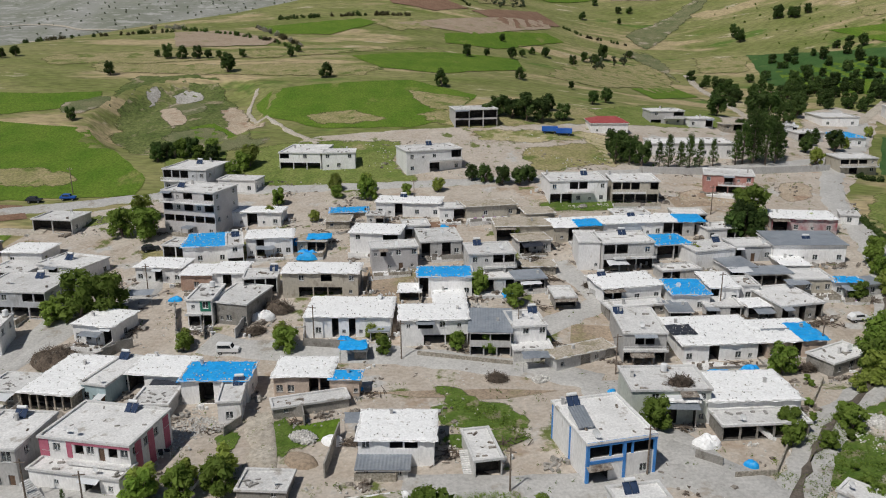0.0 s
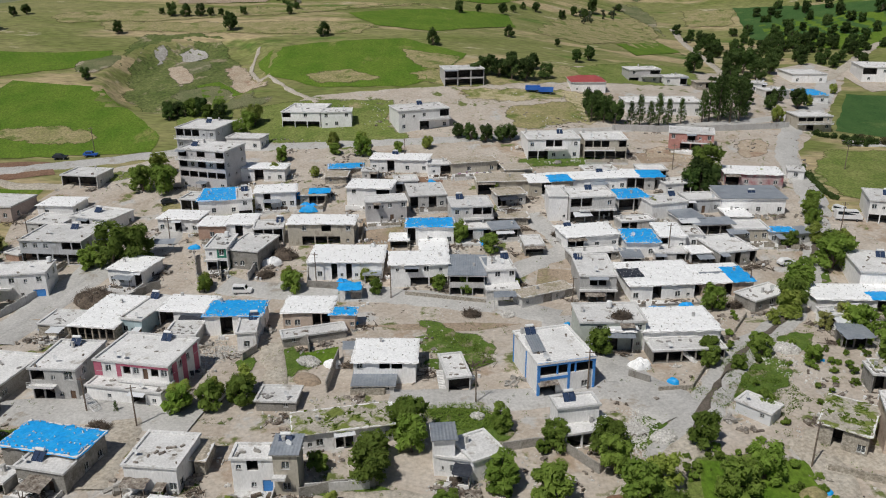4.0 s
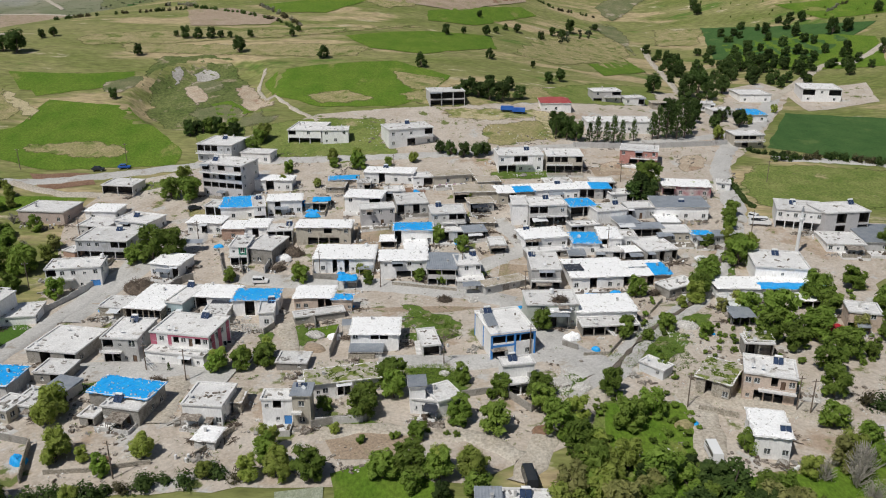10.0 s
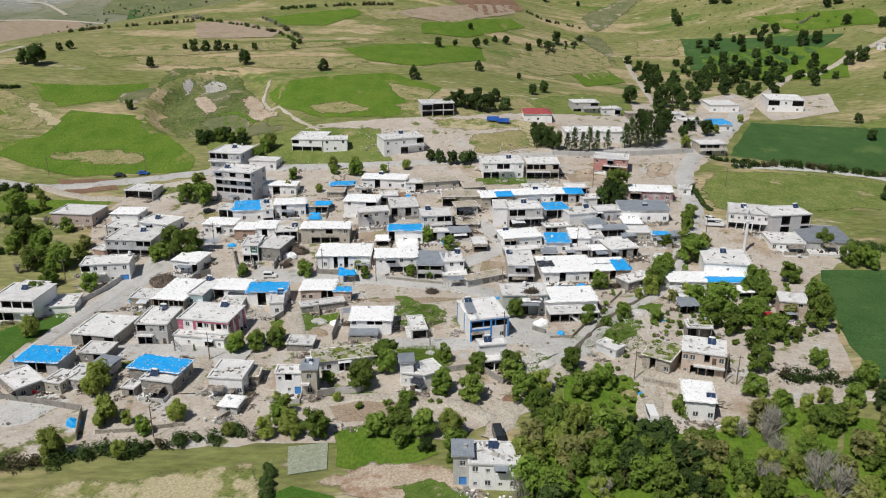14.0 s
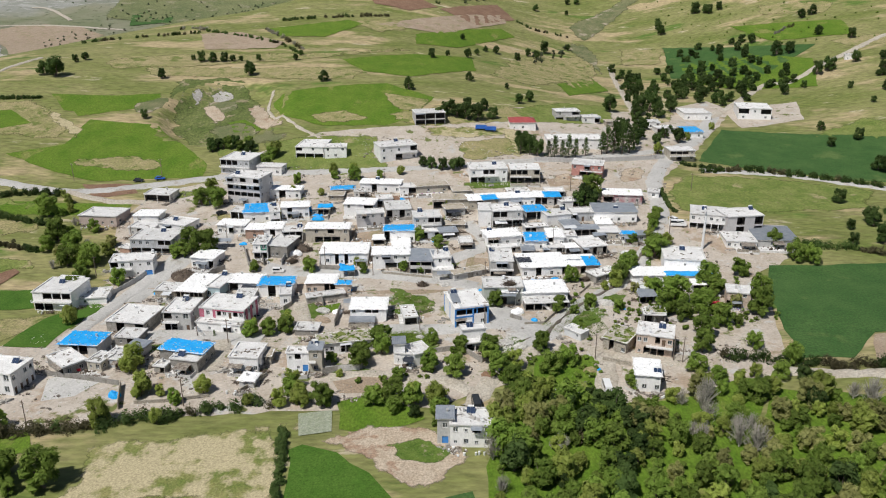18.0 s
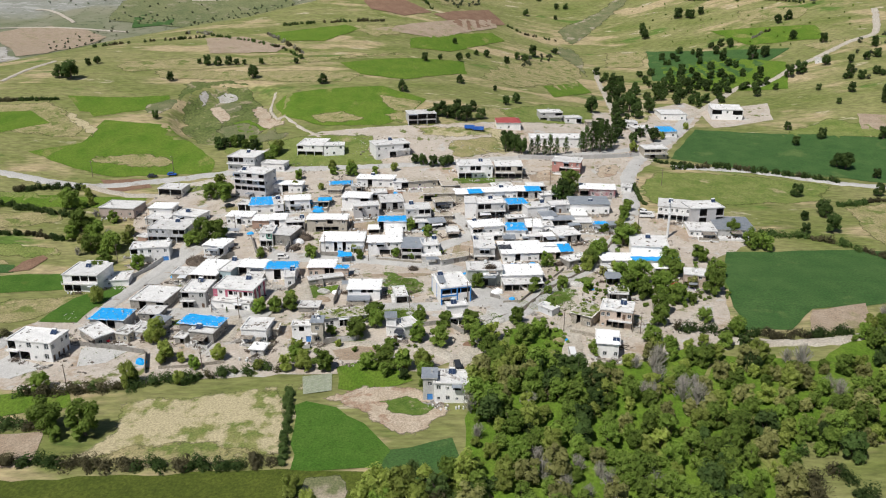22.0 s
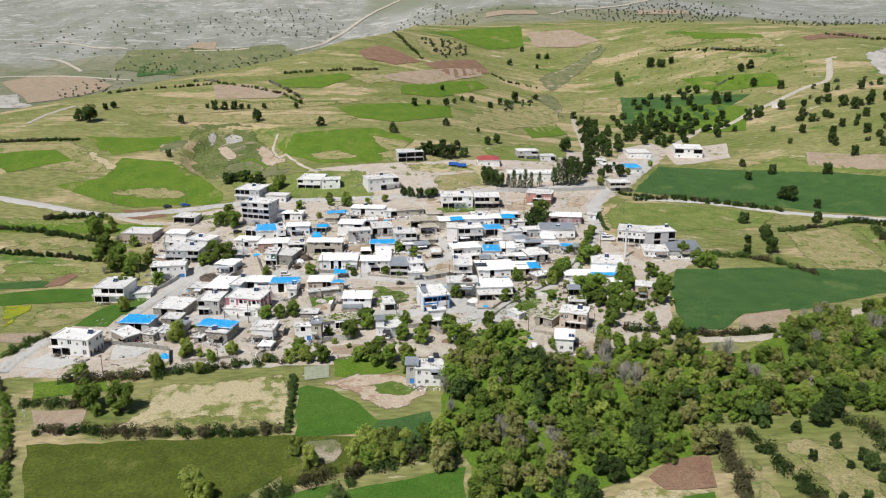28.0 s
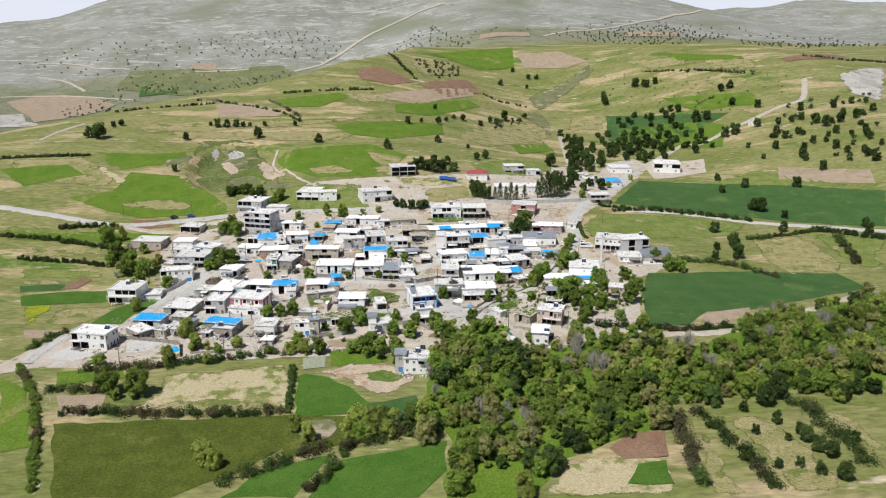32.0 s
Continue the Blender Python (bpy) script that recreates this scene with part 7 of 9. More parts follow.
def thicket(kind, found, rng):
    joined = {}
    for k, px, py, wd in found:
        tone = rng.random()
        for me, role in zip(rng.choice(SPECIES[k]), ("trunks", "crowns")):
            co = np.empty(len(me.vertices) * 3, np.float32)
            me.vertices.foreach_get("co", co)
            a = rng.uniform(0, 6.28)
            co = co.reshape(-1, 3) * wd
            co = np.stack([co[:, 0] * math.cos(a) - co[:, 1] * math.sin(a) + px, co[:, 0] * math.sin(a) + co[:, 1] * math.cos(a) + py, co[:, 2] * rng.uniform(0.9, 1.1) + h(px, py)], 1)
            joined.setdefault((role, me.materials[0].name), []).append((co, me, tone))
    if joined:
        ob = tagged(new("thicket"), {"wood": "dense spring-green orchard and woodland", "dark": "cluster of dark green trees", "light": "row of yellow-green bushes", "shrub": "low green scrub", "far": "scattered dusty scrub on far slopes", "broadleaf": "dark round trees scattered over a far slope", "conifer": "far dark conifers"}[kind], "thicket", kind="stuff")
        for (role, mat), pieces in joined.items():
            verts, faces, tones, base = [], [], [], 0
            for co, me, tone in pieces:
                verts.append(co)
                tones.append(np.full(len(co), tone, np.float32))
                faces.extend([tuple(base + i for i in p.vertices) for p in me.polygons])
                base += len(co)
            big = bpy.data.meshes.new(role)
            big.from_pydata(np.concatenate(verts).tolist(), [], faces)
            big.materials.append(bpy.data.materials[mat])
            big.attributes.new("tone", "FLOAT", "POINT").data.foreach_set("value", np.concatenate(tones))
            o = new(role, big)
            o.parent = ob


def hedge(width, height, pts, tone="leaf_dark"):
    """A run of bushes, joined."""
    rng = random.Random(int(abs(pts[0][0] * 3 + pts[0][1])))
    leaves, dark = bmesh.new(), bmesh.new()
    y_first = pts[0][1]
    for (ax, ay), (bx, by) in zip(pts, pts[1:]):
        length = math.hypot(bx - ax, by - ay)
        n = max(2, int(length / (width * 0.4)))
        for i in range(n):
            k = (i + rng.uniform(0, 0.8)) / n
            if rng.random() < (0.05 if y_first < 200 else 0.55):
                continue
            x, y = ax + (bx - ax) * k + rng.uniform(-0.3, 0.3) * width, ay + (by - ay) * k + rng.uniform(-0.3, 0.3) * width
            z, r = h(x, y), width * rng.uniform(0.32, 0.6)
            hh = height * rng.uniform(0.5, 1.15)
            blobs = [((x + rng.uniform(-r, r) * 0.6, y + rng.uniform(-r, r) * 0.6, z + hh * q), r * 0.85) for q in (0.15, 0.4, 0.68)]
            leaf_cloud(leaves if noise.noise((x * 0.08, y * 0.08, 5.0)) < 0.08 else dark, [(c, q * 0.8) for c, q in blobs], 40, 0.5, rng)
            leaf_cloud(leaves if noise.noise((x * 0.08, y * 0.08, 5.0)) < 0.08 else dark, blobs, 240, 0.2 + 0.03 * r, rng)
    ob = tagged(new("hedge"), "uneven green hedge along a field edge" if tone != "leaf_grey" else "row of grey-blue bushes on a field edge", "hedge", kind="stuff")
    if not len(leaves.verts):
        leaf_cloud(leaves, [((pts[0][0], pts[0][1], h(*pts[0]) + height * 0.4), width * 0.4)], 90, 0.2, rng)
    part("leaves", leaves, tone, ob)
    if len(dark.verts):
        part("twigs", dark, "leaf_brown", ob, "brownish budding twigs")


def weeds(count, poly):
    """Low tufts over a patch of grass, thicker in places."""
    rng = random.Random(count)
    x0, x1 = min(p[0] for p in poly), max(p[0] for p in poly)
    y0, y1 = min(p[1] for p in poly), max(p[1] for p in poly)
    bm = bmesh.new()
    for _ in range(count):
        x, y = rng.uniform(x0, x1), rng.uniform(y0, y1)
        if inside(x, y, poly) and noise.noise((x * 0.22, y * 0.22, 1.0)) > -0.1:
            leaf_cloud(bm, [((x, y, h(x, y) + 0.22), rng.uniform(0.2, 0.55))], 9, 0.1, rng)
    if len(bm.verts):
        tagged(new("weeds", mesh_of("weeds", bm, "leaf_mid")), "low tufts of green weeds in a yard", "weeds", kind="stuff")
    else:
        bm.free()


# ---- trees, singly ----
trees('dark', [(-213, 235, 12.1), (-153, 239, 5.3), (-103, 246, 8.2), (-58, 235, 6.9), (-210, 271, 5.1), (-214, 266, 4.2), (-139, 274, 6.0), (-145, 277, 3.9), (-132, 274, 6.0), (-125, 275, 6.0), (-120, 276, 4.3), (-115, 276, 3.9), (-104, 278, 4.3), (-144, 178, 4.8), (-81, 279, 3.9), (-79, 290, 3.5), (-8, 223, 6.0), (5, 305, 5.5), (16, 316, 4.2), (28, 370, 4.5), (30, 323, 5.6), (44, 353, 4.4), (52, 354, 5.9), (28, 254, 5.5), (50, 246, 3.3), (67, 348, 4.9), (77, 368, 5.0), (83, 365, 6.0)])
trees('dark', [(92, 387, 7.7), (113, 407, 4.2), (37, 338, 4.3), (199, 466, 6.3), (196, 442, 7.7), (194, 368, 4.5), (232, 470, 6.8), (239, 466, 6.8), (220, 370, 5.1), (247, 378, 6.6), (251, 340, 8.7), (259, 338, 8.2), (235, 358, 5.5), (235, 329, 5.3), (294, 404, 6.8), (303, 406, 7.4), (289, 361, 6.5), (303, 340, 6.8), (264, 286, 9.0), (223, 256, 6.4), (238, 263, 4.8), (255, 283, 7.6), (284, 293, 6.8), (289, 268, 6.5), (275, 236, 6.2), (309, 288, 5.8), (322, 276, 8.8), (325, 265, 7.3)])
trees('dark', [(338, 269, 7.4), (353, 274, 6.6), (337, 229, 6.1), (316, 242, 4.6), (290, 255, 6.4), (301, 234, 5.4), (330, 236, 4.5), (309, 216, 6.8), (312, 206, 5.9), (373, 288, 6.7), (319, 193, 5.8), (260, 221, 4.0), (328, 315, 6.1), (216, 189, 5.0), (228, 172, 5.6), (258, 163, 6.9), (285, 184, 5.7), (219, 126, 8.5), (228, 112, 5.0), (217, 89, 5.4), (178, 88, 6.0), (180, 63, 5.6), (169, 59, 4.4), (262, 87, 6.0), (258, 76, 5.5), (282, 260, 4.3), (303, 254, 4.7), (323, 193, 4.6)])
trees('dark', [(260, 249, 3.8), (242, 301, 6.4)])
trees('broadleaf', [(-49, -19, 5.6), (-44, -18, 5.1), (-39, -17, 5.4), (-9, -31, 5.8), (-23, -35, 4.2), (-15, -38, 6.7), (4, -40, 6.8), (11, -43, 7.5), (21, -37, 6.5), (11, -32, 3.0), (25, -3, 5.0), (44, -8, 4.1), (52, 15, 6.0), (26, -49, 6.4), (82, -2, 11.1), (68, 14, 7.4), (85, 33, 9.9), (90, 55, 4.6), (91, 60, 5.2), (88, -10, 9.1), (81, -34, 6.9), (76, -44, 6.6), (-58, 29, 4.1), (-38, 28, 5.8), (-19, 26, 3.3), (-5, 27, 3.6), (1, 25, 3.9), (7, 43, 5.2)])
trees('broadleaf', [(-84, 84, 9.8), (-91, 85, 7.9), (-54, 104, 4.8), (-38, 108, 4.5), (-29, 106, 6.0), (-18, 108, 4.1), (12, 27, 2.4), (55, -4, 4.4), (63, -7, 4.1), (77, 4, 6.5), (77, -10, 7.6), (74, 24, 6.6), (-72, 125, 6.4), (-70, 132, 6.1), (49, -9, 3.3), (49, -22, 3.5), (57, -51, 4.5), (97, 4, 7.1), (92, -18, 7.3)])
trees('dark', [(9, 178, 6.4), (13, 183, 7.6), (18, 181, 7.6), (23, 178, 8.1), (29, 177, 8.0), (37, 182, 7.1), (33, 194, 6.1), (24, 193, 6.1), (16, 195, 5.0), (54, 214, 5.8), (61, 221, 5.9), (1, 119, 5.1), (5, 117, 5.5), (10, 115, 5.5), (15, 115, 5.5), (18, 117, 4.6), (48, 140, 8.3), (52, 137, 8.2), (55, 132, 7.2), (65, 77, 6.5), (70, 76, 6.1), (107, 219, 8.9), (124, 219, 10.7), (133, 228, 10.3), (134, 215, 8.9), (146, 231, 8.6), (-102, 145, 4.9), (-98, 143, 4.9)])
trees('broadleaf', [(-93, 143, 5.9), (-87, 142, 5.4), (-83, 144, 5.9), (-83, 42, 9.4), (-78, 44, 8.8), (-89, 41, 6.5), (-137, 53, 9.4), (-128, 46, 8.8), (-118, 35, 8.1), (-126, 35, 7.8), (-149, 73, 10.0), (-103, 22, 5.7), (-114, 14, 7.5), (-117, 25, 6.8), (91, 59, 5.8), (94, 65, 5.5), (86, 33, 7.0)])
trees('conifer', [(47, 134.3, 5.2), (51.2, 133.4, 4.4), (54.2, 132.7, 4.8), (46.4, 140.8, 5.4), (59.6, 129.6, 4.4), (62.7, 130.2, 4.8), (66.2, 129.8, 4.2), (69.3, 130.4, 5.2), (72.6, 131, 4.4), (78, 134.5, 4.3), (86.5, 138.3, 5.0), (89.2, 139.4, 6.2), (92.8, 140.2, 7.4), (96.8, 139.8, 7.2), (100.6, 141.6, 6.6), (96, 145.6, 7.0), (104, 148, 6.0), (-60, -18, 1.1)])
trees('light', [(114.9, 143.1, 5.5), (137.3, 169.9, 4.5), (157.6, 192.7, 4.0)])
trees('dark', [(131.2, 164.9, 7.0), (131.2, 180.7, 5.0), (126, 172, 5.5), (119, 160, 6.0), (112, 166, 6.5), (108, 158, 5.0)])
trees('broadleaf', [(-138, 46, 6.6), (-129, 46, 7.7), (-118, 38, 6.5), (-141, 60, 8.3), (-86, 82, 7.3), (-37, 29, 4.6), (0, 49, 4.9), (72, 87, 10.5), (90, 59, 5.5), (86, 36, 7.3), (71, 20, 8.6), (51, 15, 4.9), (45, -4, 4.6), (25, 1, 5.0), (55, -2, 4.6), (81, -3, 8.8), (81, -14, 7.0), (96, 9, 9.1), (92, -14, 6.2), (111, 19, 7.8), (112, 4, 7.8), (84, -25, 7.4), (-10, -27, 7.3), (-15, -33, 5.8), (5, -26, 4.2), (13, -31, 5.1), (21, -32, 6.5), (12, -43, 5.6)])
trees('broadleaf', [(3, -39, 6.0), (-32, -50, 5.7), (-23, -56, 7.4), (-5, -56, 6.8), (-0, -57, 6.2), (-10, -56, 5.6), (25, -49, 6.0), (27, -58, 6.4), (36, -31, 5.8), (-101, -64, 5.6), (-91, -83, 9.2), (-80, -85, 8.9), (-87, -87, 4.5), (-61, -54, 4.0), (132, 43, 6.6), (135, 31, 7.7), (140, 29, 7.2), (106, -11, 8.1), (96, -32, 5.1), (37, -43, 6.5), (42, -39, 6.0), (103, -41, 6.6), (-4, -45, 4.2), (79, 43, 4.8)])
trees('light', [(-49, -17, 5.4), (-44, -15, 4.4), (-39, -13, 4.8), (-78, -34, 7.4), (-71, -48, 5.4), (-55, -49, 5.7), (-77, -62, 7.2), (-107, -8, 6.3), (-20, -43, 2.6), (86, 45, 5.3), (66, 11, 6.0), (-19, 25, 3.7), (-74, 95, 6.6), (-89, 95, 7.6), (-63, -62, 4.5), (-42, -55, 3.7)])
trees('dark', [(124, -115, 3.7), (128, -122, 3.9), (128, -126, 4.5), (129, -131, 4.4), (120, -139, 3.3), (124, -143, 3.6), (131, -135, 4.6), (129, -146, 5.0), (114, -139, 2.7), (123, -125, 2.6), (131, -99, 7.9), (125, -104, 7.0), (117, -107, 3.5), (115, -121, 2.9), (142, -127, 3.2), (-221, 237, 8.0), (-211, 236, 9.5), (232, 471, 9.1), (241, 463, 7.8), (250, 465, 6.7), (197, 454, 7.8), (217, 130, 7.4), (180, 66, 7.1), (175, 46, 6.7), (163, 45, 5.0), (210, 164, 5.0)])
trees('light', [(-89, 94, 7.0), (-90, 83, 7.5), (-68, 91, 5.8), (-69, 135, 7.5), (-39, 113, 4.9), (-30, 112, 5.3), (-9, 111, 4.5), (11, 77, 3.7), (-22, 32, 3.1), (-39, 31, 5.2), (-20, 31, 3.1), (-6, 30, 3.1), (1, 28, 3.0), (51, 63, 4.2), (62, 8, 3.3), (56, -2, 3.2), (87, 37, 6.0), (92, 43, 5.2), (95, 64, 4.2), (-58, 31, 3.4), (-54, 93, 3.9), (-42, 92, 3.5), (29, 74, 2.9), (87, 85, 3.4)])
trees('dark', [(68, 79, 8.1), (66, 80, 6.3), (71, 79, 5.5), (-89, 143, 5.8), (-95, 143, 5.8), (-82, 139, 5.3), (-100, 140, 4.9), (53, 136, 5.7), (52, 145, 5.4)])
trees('light', [(-4, -112, 9.4), (1, -111, 8.1), (5, -114, 6.7), (-7, -114, 5.7), (-19, -115, 6.0), (-24, -109, 5.1), (-48, -125, 7.9), (-44, -128, 5.7)])
trees('light', [(-71, -50, 6.4), (-55, -49, 6.2), (-78, -38, 6.5), (-32, -48, 5.3), (29, -53, 5.9), (34, -55, 6.8), (-66, -50, 3.0), (-28, -56, 4.8), (-23, -56, 5.4), (-34, -56, 4.8), (-0, -55, 5.8), (6, -57, 6.7), (-6, -57, 5.7)])


# ---- woods, orchards and scrub ----
grove('wood', 4.5, [(19.3, -64.7), (26.9, -54.8), (44.1, -53.0), (53.0, -67.7), (83.6, -68.8), (94.2, -53.0), (122.5, -57.9), (150.4, -31.6), (179.7, -24.1), (217.9, -10.9), (168.6, -96.6), (145.4, -94.7), (100.0, -95.2), (90.8, -113.2), (56.6, -129.2), (44.4, -147.0), (21.9, -145.2), (24.5, -117.7), (16.0, -97.3)], 8)
grove('wood', 5.5, [(108.7, -91.6), (141.6, -52.9), (171.4, -41.2), (203.8, -35.4), (168.8, -96.3), (150.9, -104.0), (136.4, -97.8), (119.7, -100.2)], 0)
grove('wood', 5, [(-9.0, -106.1), (3.6, -102.7), (17.2, -102.2), (24.3, -109.8), (19.2, -119.4), (4.1, -117.2), (-6.3, -119.3)], 0)
grove('wood', 9, [(148.6, -30.2), (216.7, -13.0), (191.1, -57.4), (147.6, -73.3)], 0)
grove('shrub', 4.6, [(23.6, -49.4), (34.6, -30.3), (49.8, -34.2), (51.4, -47.9), (44.6, -59.5), (24.9, -58.9)], 0)
grove('shrub', 5, [(67.6, -1.9), (79.1, 4.9), (91.9, -2.5), (92.5, -15.5), (69.2, -20.6)], 0)
grove('dark', 9, [(134.7, 358.1), (155.9, 338.7), (142.9, 242.8), (129.4, 285.2)], 0)
grove('dark', 10, [(173.0, 322.3), (229.3, 318.1), (244.8, 279.9), (184.5, 240.9), (161.1, 248.2)], 0)
grove('dark', 13, [(194.3, 400.7), (247.1, 385.5), (237.9, 330.8), (190.7, 332.3)], 0)
grove('shrub', 16, [(195.0, 526.0), (280.2, 529.6), (365.4, 418.5), (333.0, 321.7), (284.1, 341.0), (213.6, 404.8)], 0)
grove('dark', 22, [(312.2, 316.7), (399.7, 316.2), (322.1, 175.3), (256.2, 212.1)], 0)
grove('dark', 26, [(102.3, 577.9), (152.3, 568.1), (123.3, 486.7), (96.5, 513.9)], 0)
grove('shrub', 7, [(45.2, -20.7), (52.4, -6.2), (68.5, 2.0), (69.8, -10.7), (62.5, -17.9), (51.0, -27.2)], 0)
grove('wood', 8, [(-162.9, 94.4), (-148.8, 91.2), (-116.4, 38.6), (-120.6, 28.2), (-132.4, 31.3)], 0)
grove('wood', 8, [(-149.2, 53.0), (-122.5, 63.8), (-110.1, 40.9), (-132.6, 34.2)], 0)
grove('wood', 9, [(61.4, 3.6), (84.8, 12.5), (90.3, -0.7), (78.2, -15.1), (61.5, -13.0)], 0)
grove('wood', 9, [(84.0, 30.8), (92.7, 30.8), (86.5, 12.5), (74.4, 5.1)], 0)
grove('wood', 13, [(93.2, 4.6), (107.6, 12.2), (106.7, -15.8), (90.4, -26.8), (85.4, -15.3)], 0)
grove('light', 8, [(-40.4, -49.6), (-26.3, -47.1), (-18.4, -52.4), (-32.0, -55.7)], 0)
grove('light', 6, [(-41.4, -55.4), (-30.3, -51.9), (-22.4, -57.9), (-30.6, -62.9)], 0)
grove('wood', 6, [(-13.3, -56.3), (4.2, -55.1), (13.3, -59.1), (5.1, -67.4)], 0)
grove('far', 13, [(-389.0, 1058.5), (-350.4, 1142.5), (-277.4, 1194.0), (-241.2, 1200.6), (-255, 1110), (-330, 1070)], 0)
grove('far', 17, [(-516.9, 1053.8), (-484.9, 1118.4), (-425.5, 1137.5), (-400, 1060)], 0)
grove('far', 20, [(-542.7, 901.4), (-517.0, 1040.7), (-459.4, 1009.0), (-440, 867.4), (-475.9, 784.9)], 0)
grove('far', 34, [(-533.9, 1204.8), (-255.2, 1255.5), (-225.9, 1205.1), (-250, 1080), (-386.1, 1047.7), (-517.6, 1069.9)], 0)
grove('far', 19, [(-480, 1400), (-350, 1470), (-217.2, 1480), (-150, 1390), (-170, 1290.5), (-330, 1300)], 0)
grove('far', 34, [(-800, 1300), (-700, 1400), (-531.6, 1430), (-366.9, 1300), (-550.1, 1171), (-720, 1200)], 0)
grove('far', 16, [(243.3, 1180.4), (357.8, 1219.1), (519.7, 1323.3), (588.4, 1161.2), (480, 1050), (400, 1000), (312.3, 1100.9)], 0)
grove('far', 19, [(560, 1040), (585.9, 1126.7), (743.3, 1127.8), (900, 1080), (797.5, 1007.5), (640, 960)], 0)
grove('far', 17, [(-49.2, 1330), (35.0, 1400), (125.4, 1158.4), (80, 1100), (0, 1150)], 0)
grove('far', 40, [(60, 1250), (600, 1400), (900, 1350), (880, 1180), (480, 1230), (200, 1215)], 0)
grove('far', 9, [(3.8, 549.4), (48.7, 571.8), (66.9, 538.2), (30.9, 471.5)], 0)
grove('shrub', 7, [(118.5, -90.7), (145.9, -67.4), (172.8, -54.9), (189.3, -51.3), (166.9, -90.5), (135.7, -97.7)], 0)
grove('far', 22, [(315.3, 335.4), (406.1, 338.2), (319.1, 180.0), (272.0, 232.4)], 0)
grove('wood', 6, [(72.4, -50.8), (91.7, -45.5), (101.3, -45.9), (109.8, -52.4), (72.2, -62.1)], 0)
grove('shrub', 4.0, [(23.8, -42.7), (39.0, -26.5), (50.5, -30.6), (51.4, -43.9), (39.6, -58.0), (23.7, -65.2)], 0)
grove('shrub', 4, [(81.5, 10.2), (104.9, 20.3), (115.4, 9.6), (105.3, -17.5), (78.7, -28.1)], 0)
grove('wood', 5.2, [(53.0, -57.2), (59.6, -57.4), (74.2, -54.3), (86.7, -47.1), (94.6, -47.3), (81.8, -71.4), (23.6, -69.4), (24.3, -61.3), (36.6, -56.7), (46.5, -57.0)], 0)
grove('wood', 5, [(22.6, -43.9), (30.9, -36.8), (29.1, -54.6), (22.1, -61.3)], 0)
grove('shrub', 3.5, [(62.1, 0.1), (81.6, 4.8), (79.5, -12.9), (59.8, -18.0)], 0)
grove('shrub', 4, [(94.5, -0.7), (112.8, 6.1), (111.4, -13.7), (95.1, -24.5), (86.8, -18.9)], 0)
grove('shrub', 3.5, [(-24.1, -43.2), (-14.5, -42.6), (4.7, -40.2), (7.0, -45.4), (-14.1, -47.6)], 0)
grove('shrub', 4, [(49.2, -0.0), (58.2, 18.8), (60.0, 18.8), (51.0, -2.1), (44.8, -14.9)], 0)
grove('dark', 15, [(136.0, 351.4), (191.5, 354.6), (218.6, 316.0), (204.0, 266.2), (165.9, 262.3), (134.7, 222.9), (122.1, 228.0), (128.9, 296.3)], 0)
grove('dark', 10, [(109.4, 207.6), (130.3, 217.8), (111.7, 166.7), (96.1, 150.3)], 0)
grove('far', 9, [(78.3, 373.5), (116.0, 422.5), (114.5, 392.6), (79.9, 345.3)], 0)
grove('wood', 6, [(97.6, -86.1), (117.8, -87.5), (136.5, -88.1), (166.9, -90.5), (161.0, -100.7), (136.3, -96.6), (111.5, -104.1), (94.7, -104.2)], 0)


# ---- hedges ----
hedge(2.5, 1.8, [(122.9, 131.2), (128.1, 127.3), (135.0, 127.0), (141.6, 126.7)])
hedge(2.0, 1.2, [(103.9, 96.0), (103.0, 91.8), (102.5, 79.5), (103.5, 71.5)])
hedge(3, 2.5, [(-106.6, 378.2), (-67.6, 385.7), (-22.7, 396.5)])
hedge(3, 2.5, [(-18.6, 570.1), (-3.2, 497.6), (10.9, 448.1)])
hedge(3, 2.2, [(-158.5, 355.7), (-123.4, 336.1), (-97.2, 319.1), (-76.8, 287.8)])
hedge(3, 3.5, [(130.7, 120.5), (152.2, 125.0), (180.9, 118.6), (207.0, 107.6)])
hedge(3, 3.5, [(234.9, 90.0), (261.2, 64.8)])
hedge(4, 3, [(-112.6, -79.9), (-101.3, -81.8), (-91.3, -80.5)])
hedge(2, 2.0, [(-31.1, -66.4), (-28.9, -83.0), (-28.1, -99.1)])
hedge(2.4, 2.6, [(-184.0, 49.2), (-168.5, 49.0), (-155.4, 48.3), (-139.9, 44.7)])
hedge(3.5, 2.2, [(-134.0, -47.5), (-131.4, -38.6), (-126.7, -31.2)])
hedge(2.6, 1.9, [(-130.6, -62.3), (-113.8, -86.3), (-101.5, -113.4), (-91.6, -138.1)], 'leaf_mid')
hedge(4, 3, [(-15.4, -142.2), (-11.8, -134.3), (-8.5, -123.9)])
hedge(3, 2.2, [(190.9, 75.4), (233.6, 87.2)])
hedge(4, 3.2, [(240.3, 75.6), (229.7, 32.6)])
hedge(2.5, 2, [(250.0, 505.8), (301.2, 465.4), (337.4, 428.5)])
hedge(3, 2.4, [(405.8, 484.2), (450.8, 479.5), (521.0, 530.8)])
hedge(3, 2.6, [(-205.2, 74.3), (-178.6, 73.0), (-146.9, 65.9)])
hedge(3, 2.2, [(-238.3, 330.6), (-195.0, 340.9), (-155.0, 351.2)])
hedge(2.5, 2, [(-259.5, 187.3), (-205.4, 198.1)])
hedge(2.5, 2, [(74.8, 462.4), (90.3, 445.5), (118.2, 445.8)])
